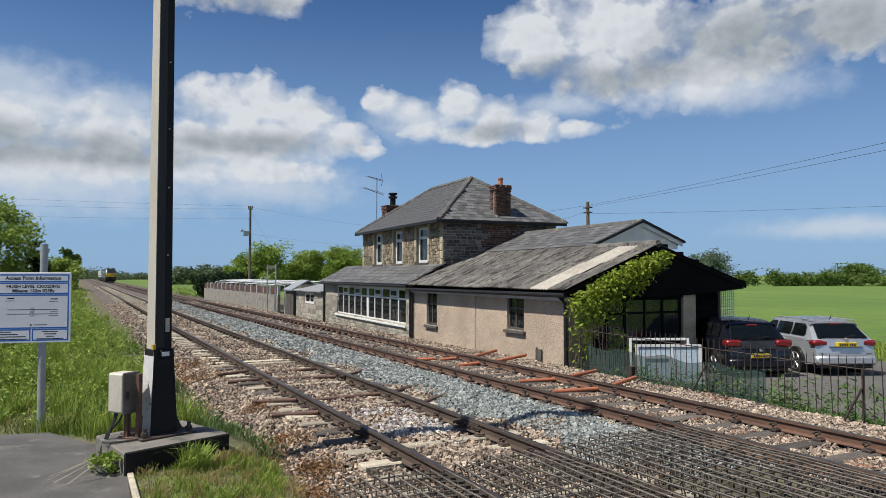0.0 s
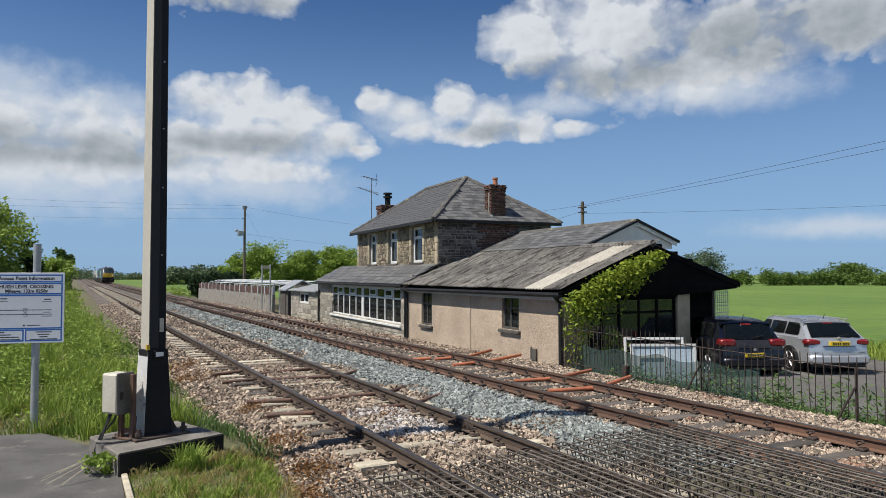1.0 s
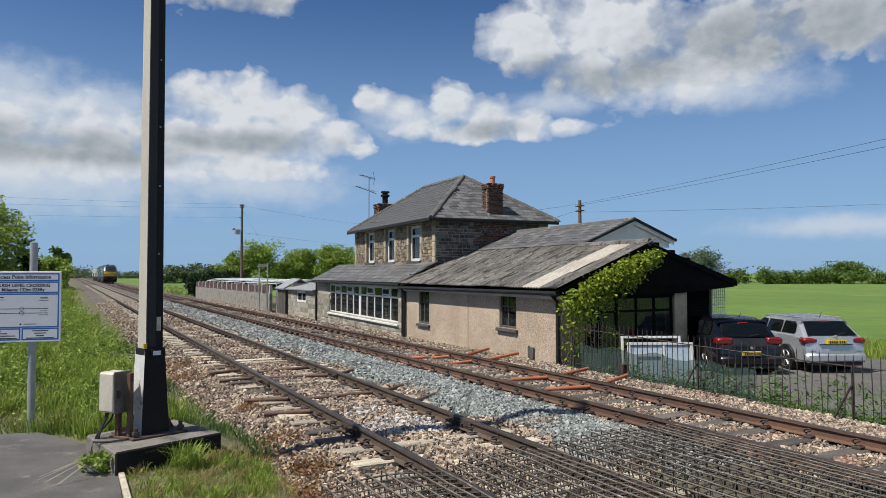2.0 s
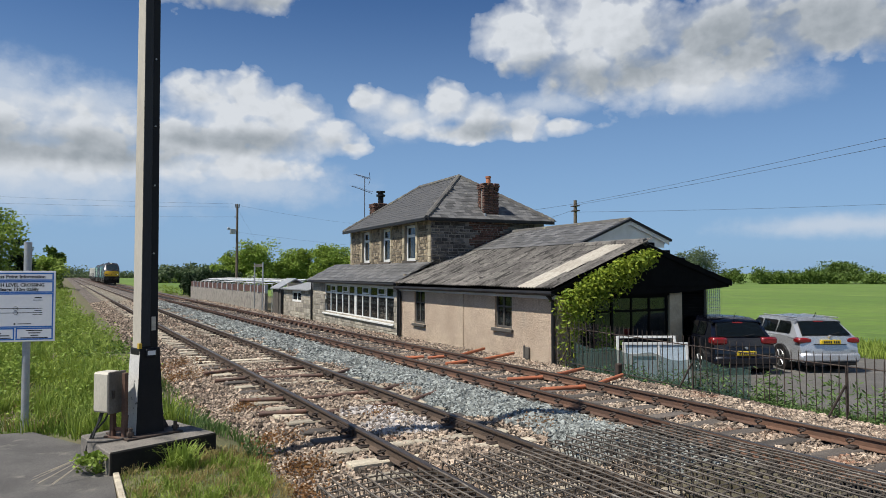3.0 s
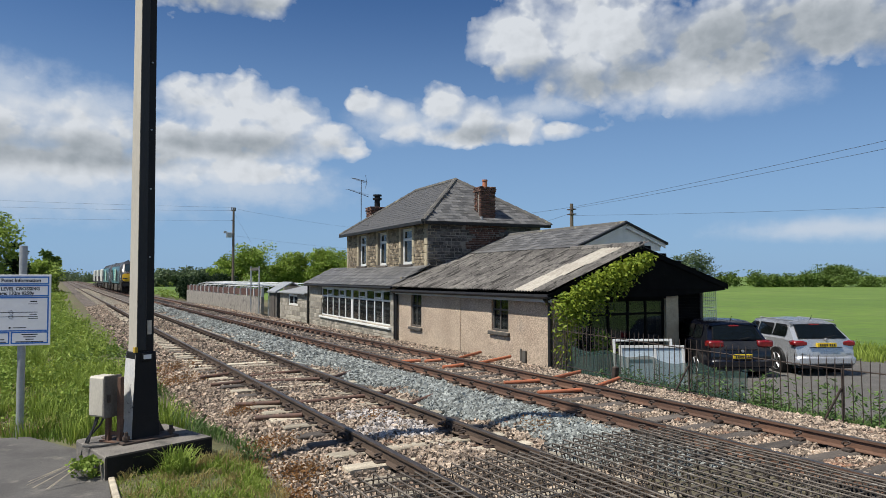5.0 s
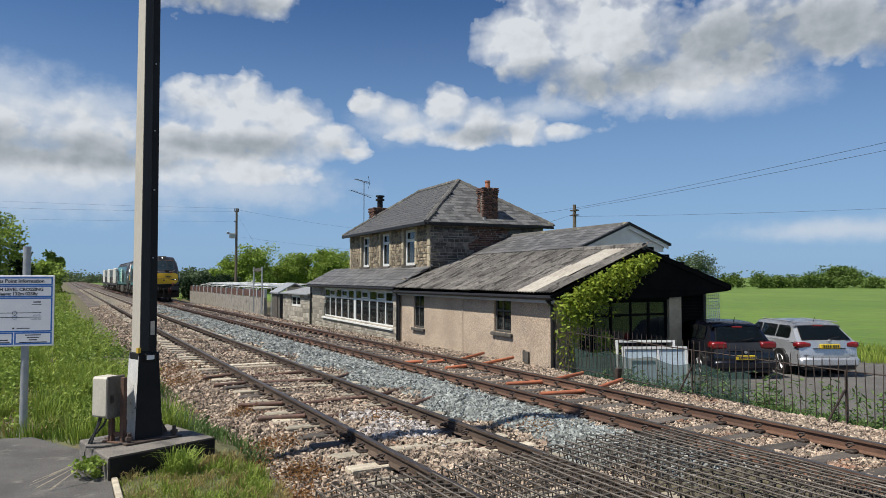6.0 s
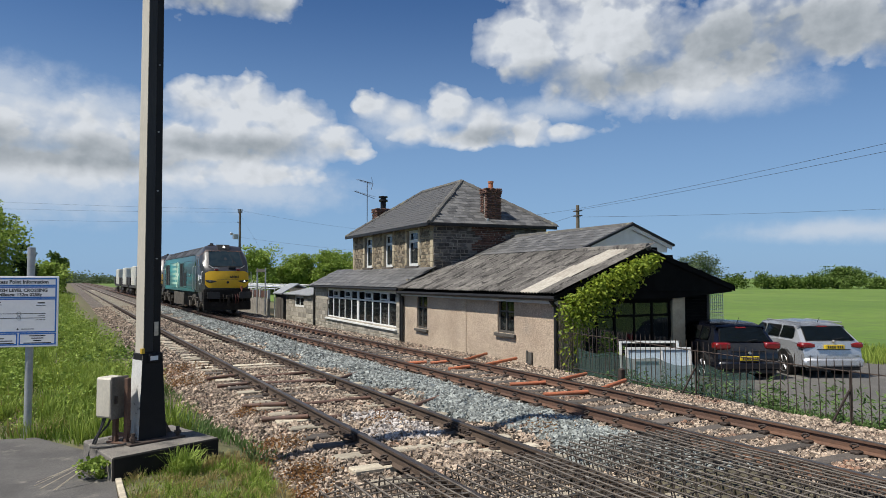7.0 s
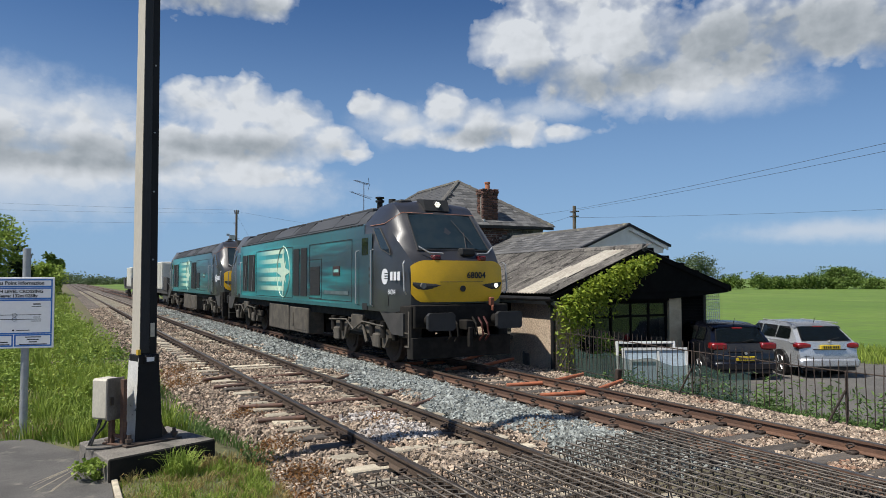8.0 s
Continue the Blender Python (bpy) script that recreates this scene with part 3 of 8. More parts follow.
def build_tracks():
    clip = clip_mesh()
    rng = random.Random(4)
    for key, (xc, xl, xr) in TRACKS.items():
        track = thing("railway_track", pose(0, 0, 0), "flat-bottomed rails on pale weathered sleepers in stone ballast" if key == "near" else
                      "rust-red rails on dark flat sleepers in ballast", "railway track", "pair of tracks", "structure")
        for x in (xl, xr):
            rail_mesh("rail", x, M["rail_side" if key == "near" else "rail_rust"], track)
        pale, dark = sleeper_mesh("pale_sleeper", 0.22, M["sleeper_pale"]), sleeper_mesh("dark_sleeper", 0.25, M["sleeper_dark"])
        y, far_sleepers, far_clips = 2.1, bmesh.new(), bmesh.new()
        while y < 150:
            if y < 42:
                me = (dark if rng.random() < 0.18 else pale) if key == "near" else dark
                ob = new("sleeper", me)
                ob.parent, ob.location = track, (xc + rng.uniform(-0.04, 0.04), y, (0.012 if key == "near" else -0.004) + rng.uniform(-0.006, 0.006))
                ob.rotation_euler = (0, 0, rng.uniform(-0.012, 0.012))
            else:
                box(far_sleepers, xc - 1.29, xc + 1.29, y - 0.12, y + 0.12, -0.3, -0.155)
            for x in (xl, xr):
                for flip in (1, -1):
                    if y < 24:
                        ob = new("rail_clip", clip)
                        ob.parent, ob.location = track, (x, y, 0)
                        ob.rotation_euler = (0, 0, 0 if flip > 0 else math.pi)
                    elif y < 60:
                        box(far_clips, x + flip * 0.06, x + flip * 0.16, y - 0.05, y + 0.05, -0.17, -0.08)
            y += 0.62 if key == "near" else 0.66
        tagged(part("distant_sleepers", far_sleepers, M["sleeper_pale" if key == "near" else "sleeper_dark"], track), kind="stuff")
        tagged(part("distant_clips", far_clips, M["iron"], track), kind="stuff")
        if key == "near":                                     # bolted joints
            for x, yj in ((xl, 9.15), (xr, 8.75), (xr, 14.2), (xl, 13.8)):
                fish = boxes((x - 0.045, x - 0.012, yj - 0.3, yj + 0.3, -0.13, -0.045), (x + 0.012, x + 0.045, yj - 0.3, yj + 0.3, -0.13, -0.045), bevel=0.004)
                for dy in (-0.22, -0.08, 0.08, 0.22):
                    rod(fish, (x - 0.075, yj + dy, -0.09), (x + 0.075, yj + dy, -0.09), 0.018, sides=6)
                part("fishplate", fish, M["iron"], track, "bolted iron fishplate")


build_tracks()


def ballast_z(x, y):
    """Top of the ballast."""
    z = -0.20
    if 5.3 < x < 7.0:
        z = -0.20 + 0.13 * (1 - abs(x - 6.2) / 0.85) * (1 if y > 6.7 else max(0.0, 1 - (6.7 - y)))
    if x < 2.95:
        z = -0.20 - 0.16 * min(1.0, (2.95 - x) / 1.1)
    if x > 9.3:
        z = -0.20 - 0.10 * min(1.0, (x - 9.3) / 1.6)
    if y < 6.3 and x < 7.05:
        z -= min(1.0, (6.3 - y) / 0.8) * (0.20 if 5.6 < x < 6.7 else 0.06)
    if abs(x - 4.2) < 0.62 and y < 40:
        z += 0.075 * (1 - (abs(x - 4.2) / 0.62) ** 2) * (0.75 + 0.9 * noise.noise((0.3, y * 0.8, 5.0)))
    if 9.1 < x < 9.6 or 2.9 < x < 3.3:
        z += 0.03 * noise.noise((x, y * 0.9, 9.0))
    return z + 0.02 * noise.noise((x * 1.3, y * 1.3, 0.0))


def build_ballast():
    xs = [1.5, 1.8, 2.1, 2.4, 2.7, 3.0, 3.4, 4.2, 5.0, 5.4, 5.8, 6.2, 6.6, 7.0, 7.4, 8.0, 8.8, 9.3, 9.8, 10.3, 10.8, 11.2]
    ys = [-14, 0, 3] + [4 + 0.6 * i for i in range(60)] + [44, 50, 60, 75, 100, 140, 200, 300, 500, 900]
    verts = [(x, y, (ballast_z(x, y) if 1.5 < x < 11.2 else -0.75) - 0.012) for y in ys for x in xs]
    k = len(xs)
    faces = [(j * k + i, j * k + i + 1, (j + 1) * k + i + 1, (j + 1) * k + i) for j in range(len(ys) - 1) for i in range(k - 1)]
    cut = [j for j, y in enumerate(ys) if y < 39.5][-1]
    near, beyond = [f for f in faces if f[0] // k < cut], [f for f in faces if f[0] // k >= cut]
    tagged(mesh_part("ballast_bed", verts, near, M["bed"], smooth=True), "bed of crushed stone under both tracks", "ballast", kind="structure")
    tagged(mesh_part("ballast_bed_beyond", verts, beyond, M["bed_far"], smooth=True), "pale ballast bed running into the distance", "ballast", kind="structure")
    # loose stones, nearer ones denser
    rs = np.random.RandomState(7)
    ico = bmesh.new()
    bmesh.ops.create_cube(ico, size=1.5)
    bmesh.ops.triangulate(ico, faces=ico.faces[:])
    base = np.array([v.co[:] for v in ico.verts])
    tri = np.array([[v.index for v in f.verts] for f in ico.faces])
    ico.free()

    def stones(name, spots, sizes, material, label):
        n = len(spots)
        shape = base[None] * (1 + rs.uniform(-0.42, 0.30, (n, len(base), 1))) + rs.uniform(-0.22, 0.22, (n, len(base), 3))
        shape = shape * (sizes[:, None, None] * rs.uniform(0.5, 1.3, (n, 1, 3)))
        ax, ay, az = (rs.uniform(0, 6.28, n) for _ in range(3))
        def turn(a, i, j, s):
            c, d = np.cos(a)[:, None], np.sin(a)[:, None]
            p, q = s[:, :, i].copy(), s[:, :, j].copy()
            s[:, :, i], s[:, :, j] = p * c - q * d, p * d + q * c
        turn(ax, 1, 2, shape), turn(ay, 0, 2, shape), turn(az, 0, 1, shape)
        v = (shape + spots[:, None, :]).reshape(-1, 3)
        f = (tri[None] + (np.arange(n) * len(base))[:, None, None]).reshape(-1, 3)
        me = bpy.data.meshes.new(name)
        me.vertices.add(len(v)), me.loops.add(f.size), me.polygons.add(len(f))
        me.vertices.foreach_set("co", v.ravel().astype(np.float32))
        me.loops.foreach_set("vertex_index", f.ravel().astype(np.int32))
        me.polygons.foreach_set("loop_start", (np.arange(len(f)) * 3).astype(np.int32))
        me.update(calc_edges=True)
        me.shade_flat()
        me.materials.append(material)
        tagged(new(name, me), label, "ballast", kind="stuff")

    def scatter(n, x0, x1, y0, y1, power=1.0):
        x, y = rs.uniform(x0, x1, n), y0 + (y1 - y0) * rs.uniform(0, 1, n) ** power
        ok = np.ones(n, bool)
        for _, (xc, xl, xr) in TRACKS.items():
            for xx in (xl, xr):
                ok &= abs(x - xx) > 0.085
        x, y = x[ok], y[ok]
        z = np.array([ballast_z(a, b) for a, b in zip(x, y)])
        return np.stack([x, y, z + rs.uniform(-0.014, 0.024, len(x))], 1)

    def off_sleepers(p, keep):
        """Most stones lie between the sleepers."""
        out = np.ones(len(p), bool)
        for xc, pitch in ((4.20, 0.62), (8.065, 0.66)):
            near = (abs(p[:, 0] - xc) < 1.25) & (abs((p[:, 1] - 2.1 + pitch / 2) % pitch - pitch / 2) < 0.135)
            mid = (abs(p[:, 0] - xc) < 0.5) & (xc < 5)
            out &= ~(near & (rs.uniform(0, 1, len(p)) > np.where(mid, 1.0, keep)))
        return p[out]
    a = off_sleepers(np.concatenate([scatter(86000, 1.7, 10.9, 4.6, 17.0, 1.5), scatter(40000, 1.8, 10.9, 17.0, 62.0, 1.9)]), 0.03)
    six = (a[:, 0] > 5.35) & (a[:, 0] < 7.15) & (np.abs(a[:, 0] - 6.35) + 0.35 * np.sin(a[:, 1] * 1.7) < 0.78) & (a[:, 1] > 6.3 - 2.0 * (a[:, 0] > 6.05))
    stones("brown_ballast_stones", a[~six], rs.uniform(0.016, 0.035, (~six).sum()) * (1 + 0.02 * np.maximum(0, a[~six][:, 1] - 12)), M["stone_brown"], "brown and rust-stained loose ballast stones")
    p = scatter(2600, 3.6, 4.8, 8.0, 11.6)
    p = p[np.hypot(p[:, 0] - 4.3, (p[:, 1] - 9.3) * 0.55) < 0.55 + 0.25 * np.sin(p[:, 1] * 5)]
    stones("pale_ballast_stones", p + np.array([0, 0, 0.012]), rs.uniform(0.02, 0.036, len(p)), M["stone_pale"], "whitened ballast stones between the near rails")
    g = np.concatenate([a[six], scatter(12000, 5.7, 7.1, 6.6, 16.0, 1.3), scatter(7000, 5.6, 7.1, 16, 40, 1.2)])
    stones("grey_ballast_stones", g, rs.uniform(0.020, 0.041, len(g)) * (1 + 0.02 * np.maximum(0, g[:, 1] - 12)), M["stone_grey"], "fresh blue-grey ballast heaped between the two tracks")


build_ballast()

# ---------------------------------------------------------------- the house
H = pose(11.06, 14.68, 0, 0, 0, -3.2)      # local x: away from the line, local y: along it


def wall_with_holes(bm, along0, along1, z0, z1, t0, t1, holes, axis):
    """One wall of thickness t0..t1 from along0 to along1, with openings (a0, a1, z0, z1) that go through it."""
    aa = sorted({along0, along1, *[h[0] for h in holes], *[h[1] for h in holes]})
    zz = sorted({z0, z1, *[h[2] for h in holes], *[h[3] for h in holes]})
    solid = {(i, j) for i in range(len(aa) - 1) for j in range(len(zz) - 1)
             if not any(h[0] <= (aa[i] + aa[i + 1]) / 2 <= h[1] and h[2] <= (zz[j] + zz[j + 1]) / 2 <= h[3] for h in holes)}
    made = {}

    def v(i, j, k):
        if (i, j, k) not in made:
            t = (t0, t1)[k]
            made[i, j, k] = bm.verts.new((t, aa[i], zz[j]) if axis == "y" else (aa[i], t, zz[j]))
        return made[i, j, k]
    for i, j in solid:
        for k in (0, 1):
            bm.faces.new((v(i, j, k), v(i + 1, j, k), v(i + 1, j + 1, k), v(i, j + 1, k)))
        for (di, dj), (p, q) in {(-1, 0): ((i, j), (i, j + 1)), (1, 0): ((i + 1, j), (i + 1, j + 1)), (0, -1): ((i, j), (i + 1, j)), (0, 1): ((i, j + 1), (i + 1, j + 1))}.items():
            if (i + di, j + dj) not in solid:
                bm.faces.new((v(*p, 0), v(*q, 0), v(*q, 1), v(*p, 1)))
    bmesh.ops.recalc_face_normals(bm, faces=bm.faces)
    return bm


UPPER = [(11.96, 13.20), (14.94, 16.08), (17.76, 18.90)]
HW0, HW1, HS0, HS1 = 1.30, 6.63, 10.40, 20.80        # the two-storey block
ANNEX_WIN = [(1.99, 2.95, 0.44, 1.44), (8.10, 9.05, 0.18, 1.42)]


def piece_mesh(name, sx, sy, sz, material, rough=0.0, seed=0):
    """A bevelled block of unit place, a little uneven."""
    bm = bmesh.new()
    box(bm, -sx / 2, sx / 2, -sy / 2, sy / 2, -sz / 2, sz / 2, bevel=min(sx, sy, sz) * 0.18)
    r = random.Random(seed)
    for v in bm.verts:
        v.co += Vector((r.uniform(-rough, rough) * sx * 0.3, r.uniform(-rough, rough) * sy, r.uniform(-rough, rough) * sz))
    me = bpy.data.meshes.new(name)
    bm.to_mesh(me)
    bm.free()
    me.materials.append(material)
    return me


def lay(parent, name, face, a0, a1, z0, z1, place, wide, high, material, skip=lambda a, z: False, rough=0.06, seed=1, proud=0.02, gap=0.02):
    """Lays stones in courses on a wall face. face 'y': the wall runs along local y with its outside towards -x; 'x': along local x, outside towards -y."""
    r = random.Random(seed)
    stock = {}
    z = z0
    while z < z1 - 0.03:
        h = min(z1 - z, high * r.uniform(0.75, 1.3))
        a = a0 - r.uniform(0, wide * 0.5)
        while a < a1:
            w = wide * r.choice((0.6, 0.8, 1.0, 1.25, 1.5))
            b0, b1 = max(a, a0), min(a + w, a1)
            mid, zm = (b0 + b1) / 2, z + h / 2
            if b1 - b0 > 0.05 and not skip(mid, zm):
                key = (round((b1 - b0) / 0.06), round(h / 0.03), r.randrange(2))
                if key not in stock:
                    kw, kh = key[0] * 0.06, key[1] * 0.03
                    dims = (0.09, max(0.03, kw - gap), max(0.02, kh - gap)) if face == "y" else (max(0.03, kw - gap), 0.09, max(0.02, kh - gap))
                    stock[key] = piece_mesh(name, *dims, material, rough, len(stock))
                ob = new(name, stock[key])
                ob.parent = parent
                jut = place - proud + 0.045 + r.uniform(-0.008, 0.008)
                ob.location = (jut, mid, zm) if face == "y" else (mid, jut, zm)
            a += w
        z += h


def casement(parent, x, s0, s1, z0, z1, bars, material, frame_w=0.06, curtain=True, facing="y"):
    """A window set into a wall that runs along local y: frame, bars, glass and a dark room behind it."""
    def bx(bm, p0, p1, a0, a1, b0, b1):
        return box(bm, p0, p1, a0, a1, b0, b1, bevel=0.004) if facing == "y" else box(bm, a0, a1, p0, p1, b0, b1, bevel=0.004)
    win = new("window")
    win.parent = parent
    bm = bmesh.new()
    bx(bm, x, x + 0.07, s0, s0 + frame_w, z0, z1), bx(bm, x, x + 0.07, s1 - frame_w, s1, z0, z1)
    bx(bm, x, x + 0.07, s0 + frame_w, s1 - frame_w, z0, z0 + frame_w), bx(bm, x, x + 0.07, s0 + frame_w, s1 - frame_w, z1 - frame_w, z1)
    for kind, at, w in bars:
        if kind == "v":
            bx(bm, x + 0.005, x + 0.065, at - w / 2, at + w / 2, z0 + frame_w, z1 - frame_w)
        else:
            bx(bm, x + 0.003, x + 0.067, s0 + frame_w, s1 - frame_w, at - w / 2, at + w / 2)
    part("window_frame", bm, material, win)
    bm = bmesh.new()
    bx(bm, x + 0.03, x + 0.038, s0 + frame_w * 0.6, s1 - frame_w * 0.6, z0 + frame_w * 0.6, z1 - frame_w * 0.6)
    part("pane", bm, M["glass"], win).visible_shadow = False
    if curtain:
        for a, b in ((s0 + 0.05, s0 + 0.42), (s1 - 0.42, s1 - 0.05)):
            bm = bmesh.new()
            k = 8
            pts = [((a + (b - a) * i / k), x + 0.14 + 0.025 * (-1) ** i) for i in range(k + 1)]
            for (p, q), (p2, q2) in zip(pts, pts[1:]):
                co = [(q, p, z0), (q2, p2, z0), (q2, p2, z1), (q, p, z1)] if facing == "y" else [(p, q, z0), (p2, q2, z0), (p2, q2, z1), (p, q, z1)]
                bm.faces.new([bm.verts.new(c) for c in co])
            part("curtain", bm, M["curtain"], win)
    return win


def slates(parent, name, corner, along, up, inside, length, rise, wide, course, material, joined=False, tilt=0.012, seed=3):
    """Overlapping slates on a slope: corner, unit vectors along the eave and up the slope; inside(a, u) tells which part of the plane is roof."""
    r = random.Random(seed)
    corner, along, up = Vector(corner), Vector(along).normalized(), Vector(up).normalized()
    normal = along.cross(up)
    if normal.z < 0:
        normal = -normal
    rot = Matrix((along, up, normal)).transposed().to_4x4()
    me = piece_mesh(name, wide - 0.008, course * 1.18, 0.014, material)
    bm = bmesh.new()
    u, row = 0.0, 0
    while u < rise - 0.02:
        a = -wide / 2 if row % 2 else 0.0
        while a < length:
            am, um = a + wide / 2, u + course / 2
            if inside(am, um):
                m = Matrix.Translation(corner + along * am + up * um + normal * (0.02 + r.uniform(0, 0.006))) @ rot @ pose(0, 0, 0, -math.degrees(tilt * 3), 0, r.uniform(-0.7, 0.7))
                if joined:
                    start = len(bm.verts)
                    bm.from_mesh(me)
                    bm.verts.ensure_lookup_table()
                    bmesh.ops.transform(bm, matrix=m, verts=bm.verts[start:])
                else:
                    ob = new(name, me)
                    ob.parent, ob.matrix_local = parent, m
            a += wide
        u += course
        row += 1
    if joined:
        tagged(part(name, bm, material, parent), kind="stuff")
    else:
        bm.free()


def build_house():
    house = thing("house", H, "two-storey rubble-stone crossing keeper's house with hipped slate roof", "house")
    walls = bmesh.new()
    wall_with_holes(walls, HS0, HS1, -0.8, 4.24, HW0, HW0 + 0.4, [(a, b, 2.54, 4.08) for a, b in UPPER], "y")
    front = part("wall_front", walls, M["mortar"], house, "rubble stone front wall with dressed stone surrounds")
    side = part("wall_side", boxes((HW0 + 0.4, HW1, HS0, HS0 + 0.4, -0.8, 4.24), (HW0 + 0.4, HW1, HS1 - 0.4, HS1, -0.8, 4.24), (HW1 - 0.4, HW1, HS0 + 0.4, HS1 - 0.4, -0.8, 4.24)),
                M["dark_mortar"], house, "grey stone gable wall in shade")
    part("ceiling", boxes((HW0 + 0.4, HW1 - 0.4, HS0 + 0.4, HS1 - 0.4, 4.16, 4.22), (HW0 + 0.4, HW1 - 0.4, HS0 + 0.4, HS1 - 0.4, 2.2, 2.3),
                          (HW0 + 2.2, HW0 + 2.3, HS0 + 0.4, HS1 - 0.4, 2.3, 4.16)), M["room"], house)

    def near_window(a, z):
        return any(s0 - 0.22 < a < s1 + 0.22 and z > 2.36 for s0, s1 in UPPER) or a < HS0 + 0.28 or a > HS1 - 0.25
    lay(front, "stone", "y", HS0, HS1, 2.42, 4.16, HW0, 0.19, 0.125, M["rubble"], near_window, 0.22, 5)
    for s0, s1 in UPPER:                                     # dressed surrounds, lintels and sills
        for edge in (s0 - 0.11, s1 + 0.11):
            for i in range(5):
                ob = new("jamb_stone", piece_mesh("jamb_stone", 0.10, 0.20, 0.32, M["quoin"], 0.02, i))
                ob.parent, ob.location = front, (HW0 + 0.01, edge, 2.56 + 0.17 + i * 0.335)
        part("lintel", boxes((HW0 - 0.03, HW0 + 0.3, s0 - 0.2, s1 + 0.2, 4.08, 4.22), bevel=0.01), M["quoin"], front)
        part("window_sill", boxes((HW0 - 0.09, HW0 + 0.2, s0 - 0.08, s1 + 0.08, 2.44, 2.54), bevel=0.012), M["sleeper_dark"], front)
        casement(house, HW0 + 0.10, s0, s1, 2.54, 4.08, [("h", 3.62, 0.12)], M["white_paint"], 0.12)
    for i in range(6):
        for s in (HS0 + 0.14, HS1 - 0.12):
            ob = new("corner_stone", piece_mesh("corner_stone", 0.12, 0.28 if i % 2 else 0.22, 0.30, M["quoin"], 0.02, i))
            ob.parent, ob.location = front, (HW0 + 0.02, s, 2.52 + i * 0.31)

    def brick_patch(a, z):
        return 3.15 + 0.25 * math.sin(z * 9) < a < 4.75 + 0.2 * math.sin(z * 13)
    lay(side, "stone", "x", HW0, HW1, 2.2, 4.2, HS0, 0.30, 0.125, M["lias"], lambda a, z: brick_patch(a, z) or z < 1.45 + 0.42 * a, 0.16, 6, 0.026, 0.028)
    lay(side, "brick", "x", 3.0, 4.95, 2.6, 4.2, HS0, 0.215, 0.075, M["brick"], lambda a, z: not brick_patch(a, z) or z < 1.45 + 0.42 * a, 0.03, 8, 0.024, 0.012)
    # hipped roof
    e0, e1, f0, f1, ez = HW0 - 0.32, HW1 + 0.32, HS0 - 0.30, HS1 + 0.3, 4.22
    ax, a0, a1, az = 3.965, 13.27, 17.7, 6.38
    bm = bmesh.new()
    c = [bm.verts.new(p) for p in ((e0, f0, ez), (e1, f0, ez), (e1, f1, ez), (e0, f1, ez), (ax, a0, az), (ax, a1, az))]
    for f in ((0, 1, 4), (1, 2, 5, 4), (2, 3, 5), (3, 0, 4, 5), (3, 2, 1, 0)):
        bm.faces.new([c[i] for i in f])
    roof = part("roof", bm, M["slate"], house, "hipped grey slate roof with mossy ridge")
    run = Vector((ax - e0, 0, az - ez))
    rise, length = run.length, f1 - f0
    slates(roof, "slate", (e0, f0, ez), (0, 1, 0), run, lambda a, u: (a0 - f0) * u / rise < a + 0.1 and a - 0.1 < length - (f1 - a1) * u / rise, length, rise, 0.30, 0.22, M["slate"], joined=True)
    run2 = Vector((0, a0 - f0, az - ez))
    rise2, wide2 = run2.length, e1 - e0
    slates(roof, "slate", (e0, f0, ez), (1, 0, 0), run2, lambda a, u: (ax - e0) * u / rise2 < a + 0.1 and a - 0.1 < wide2 - (e1 - ax) * u / rise2, wide2, rise2, 0.32, 0.24, M["slate"])
    for p, q in (((ax, a0, az), (ax, a1, az)), ((e0, f0, ez), (ax, a0, az)), ((e1, f0, ez), (ax, a0, az)), ((e0, f1, ez), (ax, a1, az))):
        p, q = Vector(p), Vector(q)
        n_tiles = int((q - p).length / 0.42)
        bm = bmesh.new()
        for i in range(n_tiles):
            rod(bm, p.lerp(q, i / n_tiles), p.lerp(q, (i + 1.06) / n_tiles), 0.105, 0.125, 8)
        part("ridge_tiles", bm, M["ridge"], roof)
    part("eaves_gutter", boxes((e0 - 0.07, e0 + 0.04, f0, f1, ez - 0.12, ez - 0.01), (e0 + 0.05, e1, f0 - 0.06, f0 + 0.04, ez - 0.12, ez - 0.01), bevel=0.012), M["gutter"], house, "black gutter")
    part("fascia", boxes((e0 + 0.05, HW0 - 0.004, f0 + 0.05, f1 - 0.05, ez - 0.03, ez - 0.005), (HW0, e1 - 0.05, f0 + 0.06, HS0 - 0.004, ez - 0.03, ez - 0.005)), M["black_board"], house)
    # chimneys
    for name, (cx, cy, w, d, z0, z1), lab in (("chimney", (4.06, 10.68, 0.68, 0.56, 4.2, 5.72), "tall weathered brick chimney stack with one clay pot"),
                                              ("chimney", (2.75, 20.2, 0.95, 0.8, 4.6, 5.72), "squat red brick chimney with black cowl")):
        ch = part(name, boxes((cx - w / 2 + 0.04, cx + w / 2 - 0.04, cy - d / 2 + 0.04, cy + d / 2 - 0.04, z0, z1 - 0.02)), M["dark_mortar"], house, lab)
        z, i = z0, 0
        full, half = piece_mesh("brick", 0.215, 0.10, 0.064, M["brick"], 0.03, 1), piece_mesh("brick", 0.10, 0.215, 0.064, M["brick"], 0.03, 2)
        while z < z1:
            out = 0.03 if z > z1 - 0.24 else 0.0
            k = round((w + 2 * out) / 0.226)
            for j in range(k):
                for yy in (cy - d / 2 - out + 0.05, cy + d / 2 + out - 0.05):
                    ob = new("brick", full)
                    ob.parent, ob.location = ch, (cx - w / 2 - out + 0.11 + j * (w + 2 * out - 0.22) / (k - 1) + (0.03 if i % 2 else -0.03), yy, z + 0.037)
            k = round((d + 2 * out) / 0.226)
